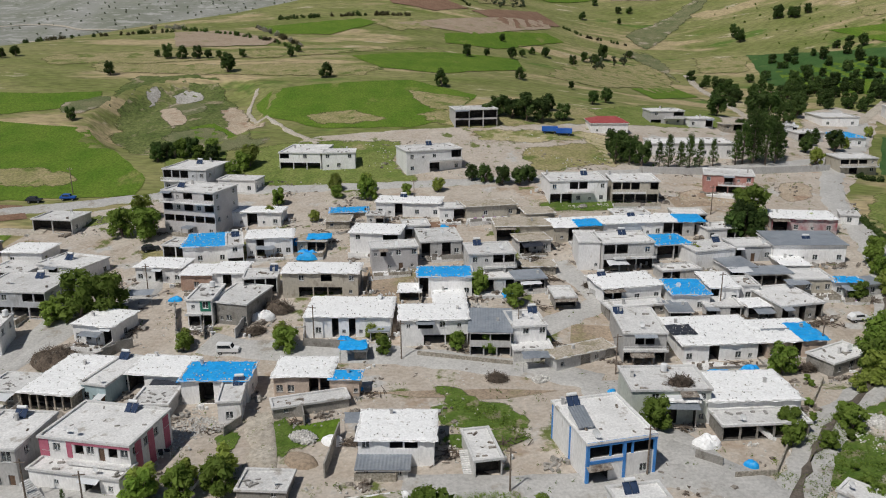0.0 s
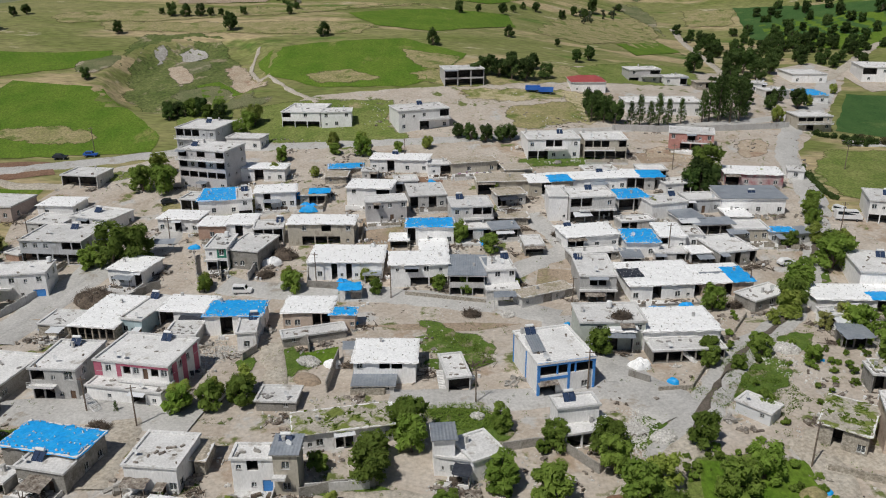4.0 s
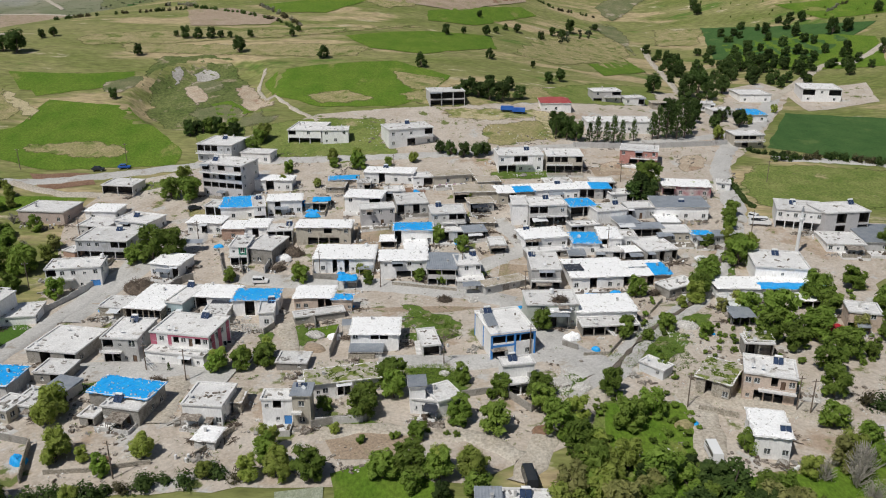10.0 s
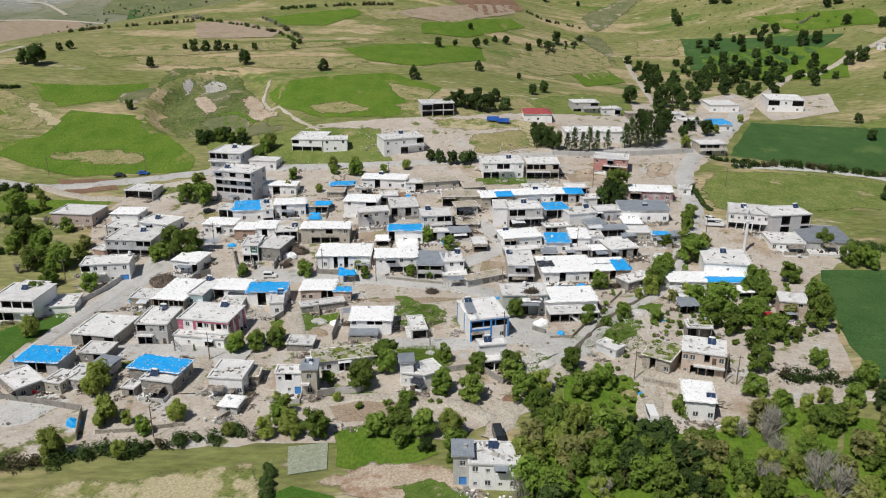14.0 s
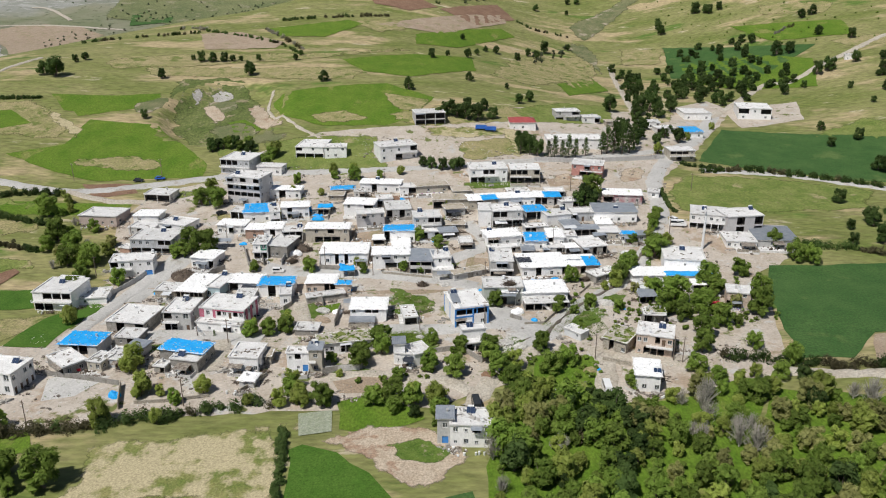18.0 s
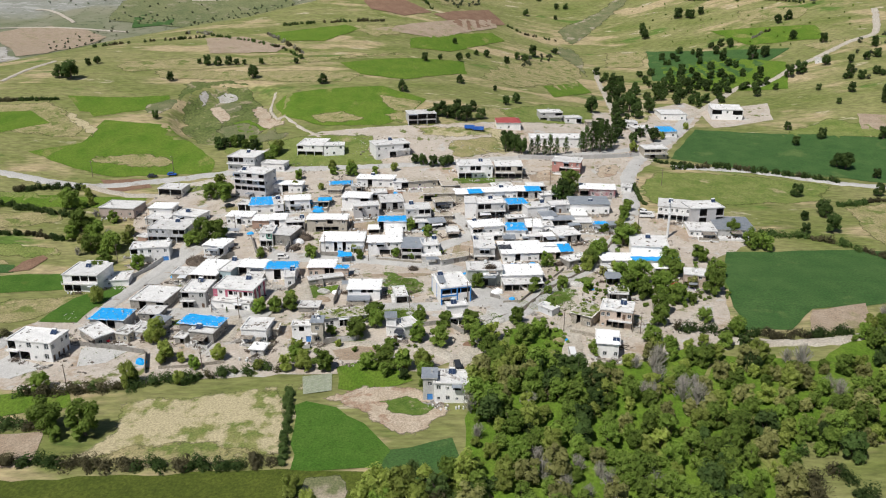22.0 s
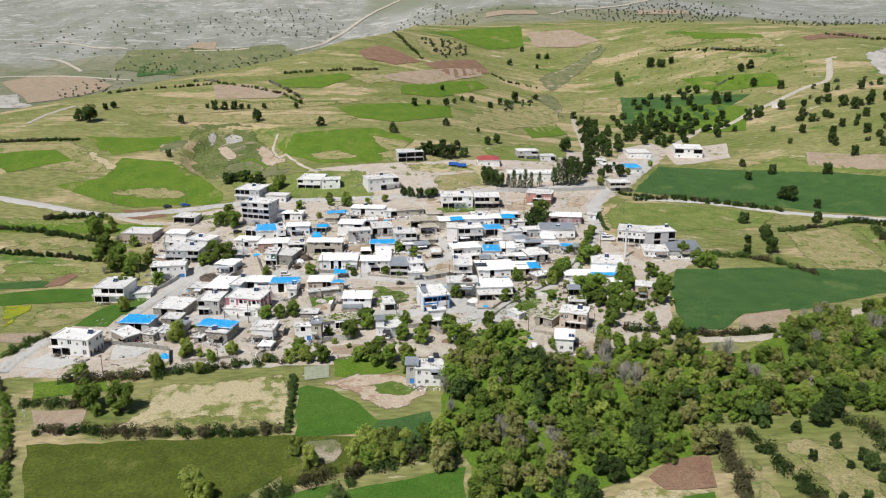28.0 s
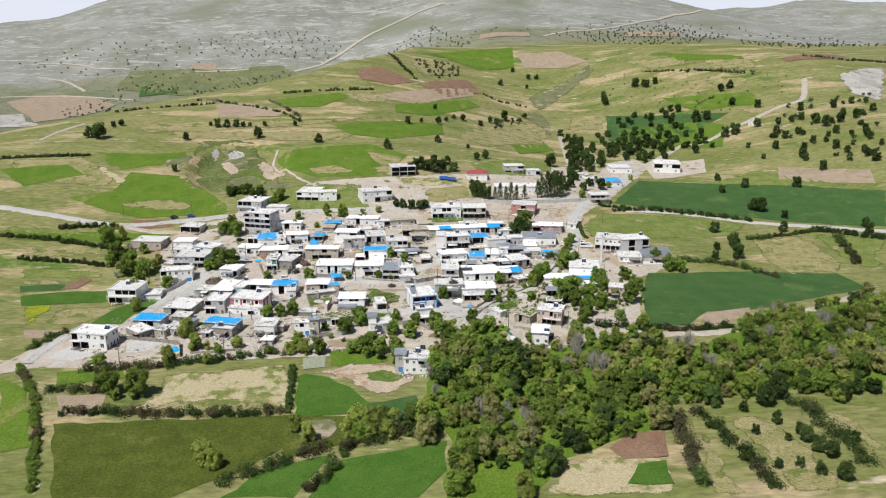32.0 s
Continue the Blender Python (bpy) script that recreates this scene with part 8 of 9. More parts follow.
hedge(4, 3, [(-105.6, -66.5), (-92.8, -65.7), (-77.5, -63.6), (-60.8, -59.9), (-46.4, -56.6), (-36.0, -54.8)])
hedge(4, 3, [(84.9, -36.1), (98.9, -39.3), (113.6, -43.8), (139.1, -41.7)])
hedge(3, 3, [(-180.8, 86.3), (-168.2, 90.7), (-151.9, 92.6)])
hedge(4, 3, [(137.8, 44.6), (151.3, 42.8), (166.3, 38.0), (173.2, 34.4), (184.8, 20.4)])
hedge(5, 3.6, [(95.1, -101.0), (94.3, -106.2), (93.2, -119.8), (91.6, -134.8), (90.6, -148.0)])
hedge(4.4, 3.2, [(102.0, -105.6), (104.9, -117.2), (106.5, -127.4), (108.3, -136.4), (109.6, -149.0)])
hedge(6, 3.8, [(127.6, -97.0), (131.1, -99.6), (135.8, -106.6), (138.2, -116.0), (139.0, -140.5)])
hedge(5, 3.5, [(-40.1, -134.7), (-29.0, -129.0), (-19.1, -121.8), (-9.7, -118.9), (3.3, -116.1), (13.2, -113.1), (23.5, -107.6)])
hedge(4, 3, [(-100.6, -96.1), (-82.6, -97.2), (-64.7, -98.4), (-47.0, -98.9), (-29.6, -97.3)])
weeds(212, [(-10.7, -3.5), (1.1, 0.1), (6.2, -4.4), (1.0, -10.0), (-8.0, -6.9)])
weeds(230, [(-10.9, 13.2), (-5.9, 14.5), (2.5, 3.8), (1.1, -1.9), (-5.6, 1.9)])
weeds(98, [(-37.0, -3.4), (-29.6, 0.4), (-27.5, -5.3), (-33.5, -8.2)])
weeds(187, [(-11.2, -18.7), (2.1, -18.1), (6.6, -26.1), (-2.7, -25.7)])
weeds(46, [(-25.4, 37.1), (-22.3, 38.5), (-19.0, 36.7), (-20.4, 33.7), (-23.4, 33.2)])
weeds(465, [(40.0, -16.2), (46.1, -6.3), (60.2, -2.6), (57.7, -14.4), (47.3, -21.2)])
weeds(159, [(78.8, 32.7), (85.0, 32.6), (78.1, 17.5), (74.9, 20.9)])
weeds(116, [(-48.8, -39.9), (-44.6, -29.6), (-39.6, -37.8), (-41.3, -40.4)])
weeds(51, [(-47.1, -21.1), (-38.7, -20.6), (-32.8, -21.7), (-39.8, -23.8)])
weeds(213, [(-39.0, -1.8), (-33.9, 5.9), (-28.2, -2.3), (-32.7, -12.1)])
weeds(139, [(23.7, -24.7), (32.7, -21.9), (32.4, -29.5), (24.8, -32.1)])
weeds(87, [(-24.3, -39.5), (-16.3, -37.3), (-11.2, -38.7), (-9.5, -41.4), (-24.1, -40.9)])
weeds(84, [(-78.4, -22.5), (-70.9, -20.6), (-69.9, -26.1), (-76.3, -27.3)])
weeds(256, [(94.6, 29.5), (106.0, 31.0), (102.8, 20.6), (92.5, 17.2)])
weeds(321, [(-10.4, 7.4), (-0.0, 8.6), (7.1, 1.9), (5.7, -2.2), (-3.4, -2.7), (-9.6, 0.7)])
weeds(261, [(-6.3, -20.1), (2.7, -19.7), (8.3, -25.9), (6.2, -29.9), (-3.8, -30.8)])
weeds(80, [(29.0, -22.3), (32.5, -22.4), (28.6, -33.2), (25.4, -33.1)])
weeds(53, [(-44.8, -0.5), (-39.8, 0.3), (-39.4, -5.7), (-42.8, -5.9)])
weeds(164, [(59.1, 4.0), (69.5, 5.9), (66.5, -2.7), (58.6, -4.4)])
weeds(732, [(16.1, 103.1), (44.3, 104.2), (51.4, 99.2), (44.5, 92.7), (17.5, 93.4)])
hedge(3, 2.5, [(-179.5, 363.3), (-167.9, 365.0), (-153.2, 354.1)], 'leaf_grey')
hedge(3, 2.4, [(-113.8, 354.8), (-97.6, 333.8), (-79.5, 303.0)], 'leaf_grey')
hedge(3, 2.4, [(287.9, 480.7), (311.0, 457.9), (338.4, 436.5)], 'leaf_grey')
hedge(3, 2.4, [(265.0, 382.9), (278.1, 389.2), (289.1, 394.5)], 'leaf_grey')
hedge(4, 4, [(160.6, -53.9), (165.2, -55.3)], 'leaf_grey')
hedge(4, 4, [(133.6, -83.9), (136.9, -84.9)], 'leaf_grey')
hedge(4, 3.5, [(33.5, -75.0), (38.4, -74.1)], 'leaf_grey')


# ---- small things ----
def heater(x, y, z, rot):
    t = tagged(new("solar_water_heater"), "solar water heater with white tank on roof", "water heater", "solar water heaters")
    t.matrix_basis = pose(x, y, z, 0, 0, rot)
    bm = bmesh.new()
    tube(bm, (-0.75, 0.55, 1.35), (0.75, 0.55, 1.35), 0.27, 0.27, 12)
    part("tank", bm, "tank", t)
    for px in (-0.5, 0.5):
        bm = bmesh.new()
        a = pose(px, 0, 0.55, -0, 0, 0) @ pose(0, 0, 0, 42)
        v = box(bm, -0.46, 0.46, -0.85, 0.75, 0, 0.08)
        for q in v:
            q.co = a @ q.co
        part("collector", bm, "collector", t, "dark glazed collector panel")
    for px in (-0.7, 0.7):
        bm = bmesh.new()
        box(bm, px - 0.03, px + 0.03, 0.5, 0.56, -0.05, 1.15)
        box(bm, px - 0.03, px + 0.03, -0.6, -0.54, -0.05, 0.2)
        part("leg", bm, "steel", t)


def tank(x, y, z, rot):
    t = tagged(new("water_tank"), "white round water tank on a flat roof", "water tank")
    t.matrix_basis = pose(x, y, z, 0, 0, rot)
    bm = bmesh.new()
    tube(bm, (0, 0, 0.3), (0, 0, 1.4), 0.55, 0.55, 14)
    tube(bm, (0, 0, 1.4), (0, 0, 1.55), 0.55, 0.2, 14)
    part("barrel", bm, "tank", t)
    bm = bmesh.new()
    box(bm, -0.5, 0.5, -0.5, 0.5, -0.05, 0.3)
    part("plinth", bm, "block", t)


def dish(x, y, z, rot):
    t = tagged(new("satellite_dish"), "white satellite dish on a short post", "satellite dish", "satellite dishes")
    t.matrix_basis = pose(x, y, z, 0, 0, rot + 160)
    bm = bmesh.new()
    rings = []
    for k in range(4):
        r = 0.5 * k / 3
        rings.append([bm.verts.new((r * math.cos(a), 0.28 * r * r - 0.02, 0.9 + r * math.sin(a) * 1.05)) for a in np.linspace(0, 2 * np.pi, 12, endpoint=False)] if k else [bm.verts.new((0, -0.02, 0.9))])
    for i in range(12):
        bm.faces.new((rings[0][0], rings[1][i], rings[1][(i + 1) % 12]))
        for a, b in ((1, 2), (2, 3)):
            bm.faces.new((rings[a][i], rings[b][i], rings[b][(i + 1) % 12], rings[a][(i + 1) % 12]))
    part("reflector", bm, "tank", t)
    bm = bmesh.new()
    tube(bm, (0, -0.05, -0.05), (0, -0.05, 0.9), 0.03, 0.03, 6)
    part("post", bm, "steel", t)
    bm = bmesh.new()
    tube(bm, (0, 0, 0.5), (0, 0.5, 0.95), 0.015, 0.03, 5)
    part("feed_arm", bm, "steel", t)


def pole(x, y, height):
    t = tagged(new("utility_pole"), "weathered wooden utility pole with crossarm", "utility pole", "utility poles")
    t.matrix_basis = pose(x, y, h(x, y), 0, 0, (x * 7) % 60 - 30)
    bm = bmesh.new()
    tube(bm, (0, 0, -0.4), (0, 0, height), 0.15, 0.1, 8)
    part("shaft", bm, "pole", t)
    bm = bmesh.new()
    box(bm, -0.8, 0.8, -0.06, 0.06, height - 0.6, height - 0.48)
    part("crossarm", bm, "pole", t)
    for px in (-0.7, 0, 0.7):
        bm = bmesh.new()
        tube(bm, (px, 0, height - 0.48), (px, 0, height - 0.3), 0.05, 0.03, 6)
        part("insulator", bm, "tank", t)


def mast(x, y, height):
    t = tagged(new("mast"), "tall white painted mast beside a hall", "mast")
    t.matrix_basis = pose(x, y, h(x, y))
    bm = bmesh.new()
    tube(bm, (0, 0, -0.3), (0, 0, height), 0.5, 0.42, 12)
    part("shaft", bm, "tank", t)
    bm = bmesh.new()
    tube(bm, (0, 0, height * 0.8), (0, 0, height * 0.8 + 0.5), 0.8, 0.8, 12)
    part("gallery", bm, "tank", t)
    bm = bmesh.new()
    tube(bm, (0, 0, height), (0, 0, height + 1.6), 0.5, 0.02, 12)
    part("tip", bm, "steel", t)


def roof_hatch(x, y, z, rot, w, d):
    t = tagged(new("stair_cover"), "blue-grey sheet steel stair cover on a roof", "stair cover")
    t.matrix_basis = pose(x, y, z, 0, 0, rot)
    bm = bmesh.new()
    vs = box(bm, -w / 2, w / 2, -d / 2, d / 2, -0.1, 0.5)
    for v in vs:
        if v.co.z > 0 and v.co.y > 0:
            v.co.z = 1.5
    part("housing", bm, "white", t)
    bm = bmesh.new()
    n = 24
    rows = [[bm.verts.new((-w / 2 - 0.15 + (w + 0.3) * i / n, yy, zz + (0.04 if i % 4 < 2 else 0))) for i in range(n + 1)] for yy, zz in ((-d / 2 - 0.4, 0.42), (d / 2 + 0.2, 1.6))]
    for i in range(n):
        bm.faces.new((rows[0][i], rows[0][i + 1], rows[1][i + 1], rows[1][i]))
    part("roof_sheet", bm, "tin", t)


def canopy(x, y, z, rot, w, d, mat, drop):
    t = tagged(new("canopy"), {"panel": "white panel canopy on thin steel posts", "tin": "grey sheet canopy on thin steel posts", "tarp": "blue tarpaulin canopy on thin steel posts"}[mat], "canopy", "canopies")
    t.matrix_basis = pose(x, y, z, 0, 0, rot)
    rng = random.Random(int(abs(x * 10)))
    part("cover", sheet(w, d, -w / 2, w / 2, -d / 2, d / 2, 0, rng, 0.05 if mat != "tarp" else 0.25, 0.12), mat, t)
    for px in (-w / 2 + 0.1, w / 2 - 0.1):
        bm = bmesh.new()
        tube(bm, (px, -d / 2 + 0.15, -drop), (px, -d / 2 + 0.15, 0.05), 0.04, 0.04, 6)
        part("post", bm, "steel", t)


def felt(x, y, z, rot, w, d):
    t = tagged(new("roof_felt"), "black bitumen sheet weighed down on a roof", "roof felt")
    t.matrix_basis = pose(x, y, z, 0, 0, rot)
    rng = random.Random(5)
    part("felt", sheet(w, d, 0, w, 0, d, 0.06, rng, 0.12), "black_sheet", t)
    bm = bmesh.new()
    for _ in range(int(w * d)):
        stone(bm, (rng.uniform(0, w), rng.uniform(0, d), 0.14), rng.uniform(0.08, 0.17), rng)
    tagged(part("ballast", bm, "rock", t, "pale ballast stones"), kind="stuff")


def laundry(x, y, z, rot, length):
    t = tagged(new("clothes_line"), "clothes line hung with colourful washing", "clothes line", "clothes lines")
    t.matrix_basis = pose(x, y, z, 0, 0, rot)
    rng = random.Random(int(abs(x * 7 + y)))
    for px in (0, length):
        bm = bmesh.new()
        tube(bm, (px, 0, -0.1), (px, 0, 1.8), 0.04, 0.04, 6)
        part("post", bm, "steel", t)
    bm = bmesh.new()
    tube(bm, (0, 0, 1.75), (length, 0, 1.75), 0.012, 0.012, 4)
    part("line", bm, "steel", t)
    px = 0.3
    while px < length - 0.8:
        w2, d2 = rng.uniform(0.4, 0.9), rng.uniform(0.5, 1.2)
        bm = bmesh.new()
        box(bm, px, px + w2, -0.02, 0.02, 1.75 - d2, 1.76)
        for v in bm.verts:
            v.co.y += 0.06 * math.sin(v.co.x * 5) * (v.co.z < 1.5)
        part("cloth", bm, rng.choice(["car_red", "tank", "cloth", "blue", "cream", "car_dark", "tank"]), t)
        px += w2 + rng.uniform(0.1, 0.3)


SIZES = {"van": (4.3, 1.75, 1.8), "car": (4.3, 1.7, 1.45), "minibus": (6.5, 2.1, 2.5), "truck": (5.5, 2.0, 2.3), "trailer": (5.5, 2.3, 2.2)}
VEHICLE_WORDS = {"car_white": "white", "car_red": "red", "car_blue": "blue", "car_dark": "dark"}


def vehicle(kind, paint, x, y, rot):
    length, width, height = SIZES[kind]
    t = tagged(new(kind), f"{VEHICLE_WORDS[paint]} parked {kind} standing on bare ground", kind, "parked vehicles")
    t.matrix_basis = pose(x, y, h(x, y) + 0.35, 0, 0, rot)
    hood = {"van": 0.24, "car": 0.27, "minibus": 0.1, "truck": 0.0, "trailer": 0.0}[kind]
    l2, w2 = length / 2, width / 2
    belt = height * 0.55
    bm = bmesh.new()
    prof = [(-l2, 0.28), (l2, 0.28), (l2, belt * 0.85), (l2 - hood * length, belt), (l2 - hood * length - 0.45, height * 0.97), (-l2 + (0.12 if kind != "car" else 0.8), height), (-l2, belt)]
    if kind == "trailer":
        prof = [(-l2, 0.6), (l2, 0.6), (l2, height), (-l2, height)]
    for s in (-1, 1):
        v = [bm.verts.new((px, s * (w2 if pz <= belt + 0.01 else w2 * 0.9), pz)) for px, pz in prof]
        bm.faces.new(v if s == -1 else v[::-1])
    bm.verts.ensure_lookup_table()
    n = len(prof)
    for i in range(n):
        bm.faces.new((bm.verts[(i + 1) % n], bm.verts[i], bm.verts[n + i], bm.verts[n + (i + 1) % n]))
    bmesh.ops.recalc_face_normals(bm, faces=bm.faces[:])
    part("body", bm, paint, t)
    if kind != "trailer":
        for s in (-1, 1):
            bm = bmesh.new()
            a, b = -l2 + 0.35 + (0.5 if kind == "car" else 0), l2 - hood * length - 0.3
            o = w2 * 0.96 * s
            quad(bm, (a, o + 0.03 * s, belt + 0.05), (b, o + 0.03 * s, belt + 0.05), (b - 0.3, w2 * 0.91 * s + 0.015 * s, height * 0.9), (a, w2 * 0.91 * s + 0.015 * s, height * 0.9))
            part("side_window", bm, "car_glass", t)
        bm = bmesh.new()
        fx = l2 - hood * length
        quad(bm, (fx - 0.02, -w2 * 0.85, belt + 0.06), (fx - 0.02, w2 * 0.85, belt + 0.06), (fx - 0.37, w2 * 0.8, height * 0.93), (fx - 0.37, -w2 * 0.8, height * 0.93))
        part("windscreen", bm, "car_glass", t)
    for px in (-l2 * 0.62, l2 * 0.62):
        for s in (-1, 1):
            bm = bmesh.new()
            tube(bm, (px, s * (w2 - 0.2), 0.0), (px, s * (w2 + 0.01), 0.0), 0.33, 0.33, 14)
            wheel = part("wheel", bm, "tyre", t)
            bm = bmesh.new()
            tube(bm, (px, s * (w2 - 0.05), 0.0), (px, s * (w2 + 0.025), 0.0), 0.18, 0.18, 10)
            part("rim", bm, "steel", wheel)


HEAP_WORDS = {"brush": ("brushwood", "dark pile of stacked brushwood"), "tarp": ("tarpaulin", "crumpled bright blue tarpaulin over stored goods"), "member": ("covered_load", "stored load covered with white sheeting"),
              "rock": ("rubble", "mound of pale rubble stones"), "fallow": ("earth_mound", "low mound of tan earth"), "plough": ("earth_mound", "low mound of reddish earth"), "dry": ("straw_pile", "heap of dry straw")}
heap_count = [0]


def heap(kind, x, y, width, z=None):
    heap_count[0] += 1
    rng = random.Random(heap_count[0])
    name, label = HEAP_WORDS[kind]
    tall = {"brush": 0.24, "tarp": 0.3, "member": 0.32, "rock": 0.16, "fallow": 0.12, "plough": 0.14, "dry": 0.2}[kind] * width
    tall = min(tall, 2.0)
    bm = bmesh.new()
    n, m = 22, 9
    rings = []
    for j in range(m + 1):
        k = j / m
        ring = []
        for i in range(n):
            a = 6.2832 * i / n
            rr = width / 2 * k * (1 + 0.22 * noise.noise((math.cos(a) * 1.5, math.sin(a) * 1.5, heap_count[0])))
            px, py = rr * math.cos(a), rr * math.sin(a) * 0.7
            rough = {"brush": 0.4, "tarp": 0.7, "member": 0.7, "rock": 0.2}.get(kind, 0.08) * min(1.0, width / 6)
            lump = 0.75 + 0.7 * noise.noise((px * 0.45, py * 0.45, heap_count[0] * 3.1)) if kind in ("tarp", "member", "brush") else 1.0
            pz = tall * lump * (1 - k ** 4) + rough * noise.noise((px * 1.7, py * 1.7, heap_count[0])) * (1 - k * 0.6)
            ring.append(bm.verts.new((px, py, max(pz, -0.1) if j < m else -0.25)))
        rings.append(ring)
    for a, b in zip(rings[1:], rings[2:]):
        for i in range(n):
            bm.faces.new((a[i], b[i], b[(i + 1) % n], a[(i + 1) % n]))
    bm.faces.new(rings[1])
    for v in rings[0]:
        bm.verts.remove(v)
    if kind == "brush":
        for _ in range(260):
            a, k = rng.uniform(0, 6.28), rng.uniform(0, 1) ** 0.5
            px, py = width / 2 * k * math.cos(a), width / 2 * k * math.sin(a) * 0.7
            d = Vector((rng.uniform(-1, 1), rng.uniform(-1, 1), rng.uniform(-0.1, 0.5))).normalized() * rng.uniform(0.5, 1.2)
            p = Vector((px, py, tall * (1 - k ** 2.4) + 0.1))
            s = Vector((-d.y, d.x, 0)).normalized() * 0.04
            quad(bm, p - d - s, p + d - s, p + d + s, p - d + s)
    if kind == "rock":
        for _ in range(160):
            a, k = rng.uniform(0, 6.28), rng.uniform(0, 1) ** 0.5
            stone(bm, (width / 2 * k * math.cos(a), width / 2 * k * math.sin(a) * 0.7, tall * (1 - k ** 2.4) + 0.05), rng.uniform(0.12, 0.4), rng)
    ob = tagged(new(name, mesh_of(name, bm, kind)), label, name.replace("_", " "), kind="stuff" if kind in ("brush", "rock") else "")
    ob.matrix_basis = pose(x, y, h(x, y) + 0.3 if z is None else z, 0, 0, rng.uniform(-40, 40))
    if kind in ("fallow", "plough", "dry"):
        smoothed(ob)


def yard_wall(mat, height, pts):
    bm = bmesh.new()
    for (ax, ay), (bx, by) in zip(pts, pts[1:]):
        d = Vector((bx - ax, by - ay))
        n = max(1, int(d.length / 2.5))
        s = Vector((-d.y, d.x)).normalized() * 0.11
        for i in range(n):
            p, q = Vector((ax, ay)) + d * (i / n), Vector((ax, ay)) + d * ((i + 1) / n)
            z0, z1 = h(p.x, p.y), h(q.x, q.y)
            top = max(z0, z1) + height * (1 + 0.12 * noise.noise((p.x * 0.6, p.y * 0.6, 1)))
            v = []
            for side in (-s, s):
                v.append([bm.verts.new((*(p + side), z0 - 0.4)), bm.verts.new((*(q + side), z1 - 0.4)), bm.verts.new((*(q + side), top)), bm.verts.new((*(p + side), top))])
            a, b = v
            for f in (a, b[::-1], (a[3], a[2], b[2], b[3]), (a[0], a[3], b[3], b[0]), (a[2], a[1], b[1], b[2])):
                bm.faces.new(f)
    bmesh.ops.recalc_face_normals(bm, faces=bm.faces[:])
    words = {"block": "bare concrete-block yard wall", "stone": "low dry rubble-stone wall", "render": "grey cement-rendered yard wall"}[mat]
    tagged(new("yard_wall", mesh_of("yard_wall", bm, mat)), words, "wall", "yard walls")


def stairs(x, y, rot, steps, width):
    t = tagged(new("outside_stairs"), "outside concrete stairs up to a house", "stairs", "outside stairs")
    t.matrix_basis = pose(x, y, h(x, y) - 0.05, 0, 0, rot)
    for i in range(steps):
        bm = bmesh.new()
        box(bm, 0.28 * i, 0.28 * (i + 1), 0, width, 0.18 * max(0, i - 2) - (0.3 if i < 3 else 0), 0.18 * (i + 1))
        part("step", bm, "conc", t)


def scatter(kind, count, poly):
    rng = random.Random(count + len(poly))
    x0, x1 = min(p[0] for p in poly), max(p[0] for p in poly)
    y0, y1 = min(p[1] for p in poly), max(p[1] for p in poly)
    bm = bmesh.new()
    made = 0
    while made < count:
        x, y = rng.uniform(x0, x1), rng.uniform(y0, y1)
        made += 1
        if not inside(x, y, poly) or noise.noise((x * 0.07, y * 0.07, 3 if kind == "weeds" else 9)) < (0.2 if kind == "debris" else 0.05):
            continue
        z = h(x, y) + 0.15
        if kind == "debris":
            for _ in range(rng.randint(1, 3)):
                a, l, w2, t2 = rng.uniform(0, 6.28), rng.uniform(0.2, 1.1), rng.uniform(0.08, 0.35), rng.uniform(0.05, 0.4)
                vs = box(bm, -l / 2, l / 2, -w2, w2, 0, t2)
                mt = pose(x + rng.uniform(-1, 1), y + rng.uniform(-1, 1), z - 0.05, rng.uniform(-14, 14), rng.uniform(-14, 14), math.degrees(a))
                for q in vs:
                    q.co = mt @ q.co
        elif kind == "rubble":
            for _ in range(rng.randint(1, 3)):
                stone(bm, (x + rng.uniform(-0.8, 0.8), y + rng.uniform(-0.8, 0.8), z), rng.uniform(0.08, 0.32), rng)
        else:
            r = rng.uniform(0.3, 0.8)
            leaf_cloud(bm, [((x, y, z + 0.1), r)], 16, 0.12, rng)
    if kind == "debris":
        tagged(new("debris", mesh_of("debris", bm, "debris")), "scattered boards, blocks and scrap in the yards", "debris", kind="stuff")
    elif kind == "rubble":
        tagged(new("rubble", mesh_of("rubble", bm, "rock")), "loose pale stones on bare ground", "rubble", kind="stuff")
    else:
        tagged(new("weeds", mesh_of("weeds", bm, "leaf_mid")), "tufts of green weeds", "weeds", kind="stuff")


# ---- things on the roofs ----
heater(-66.3, 21.2, 3.06, -14)
heater(-55.4, -3.2, 5.28, -11)
heater(-71.8, -4.4, 5.01, -5)
heater(11.7, -5.0, 7.04, 14)
tank(28.2, 5.5, 7.26, 1)
heater(26.1, 30.7, 7.88, -1)
heater(26.6, 49.7, 8.87, 12)
heater(9.8, 32.9, 7.24, 8)
tank(-56.8, 46.5, 7.96, -1)
heater(-45.5, 55.5, 8.86, 6)
heater(15.7, -25.6, 5.58, 11)
heater(-27.0, -37.5, 5.78, -1)
heater(70.0, -30.4, 7.09, -19)
heater(63.0, -51.7, 4.55, -11)
heater(0.2, 63.6, 12.34, 7)
heater(77.6, 65.6, 12.29, -1)
tank(-94.9, 34.7, 6.12, 9)
heater(-76.6, 91.7, 20.55, -18)
heater(-12.1, 137.1, 24.35, 19)
heater(111.6, 62.5, 13.05, -17)
heater(129.3, 61.1, 13.44, 7)
heater(-116.5, 10.1, 5.08, -5)
heater(-106.0, -42.2, 3.76, -11)
heater(-96.6, 52.8, 8.25, -5)
heater(-95.9, 65.6, 8.64, -19)
heater(-42.2, 9.1, 3.72, 7)
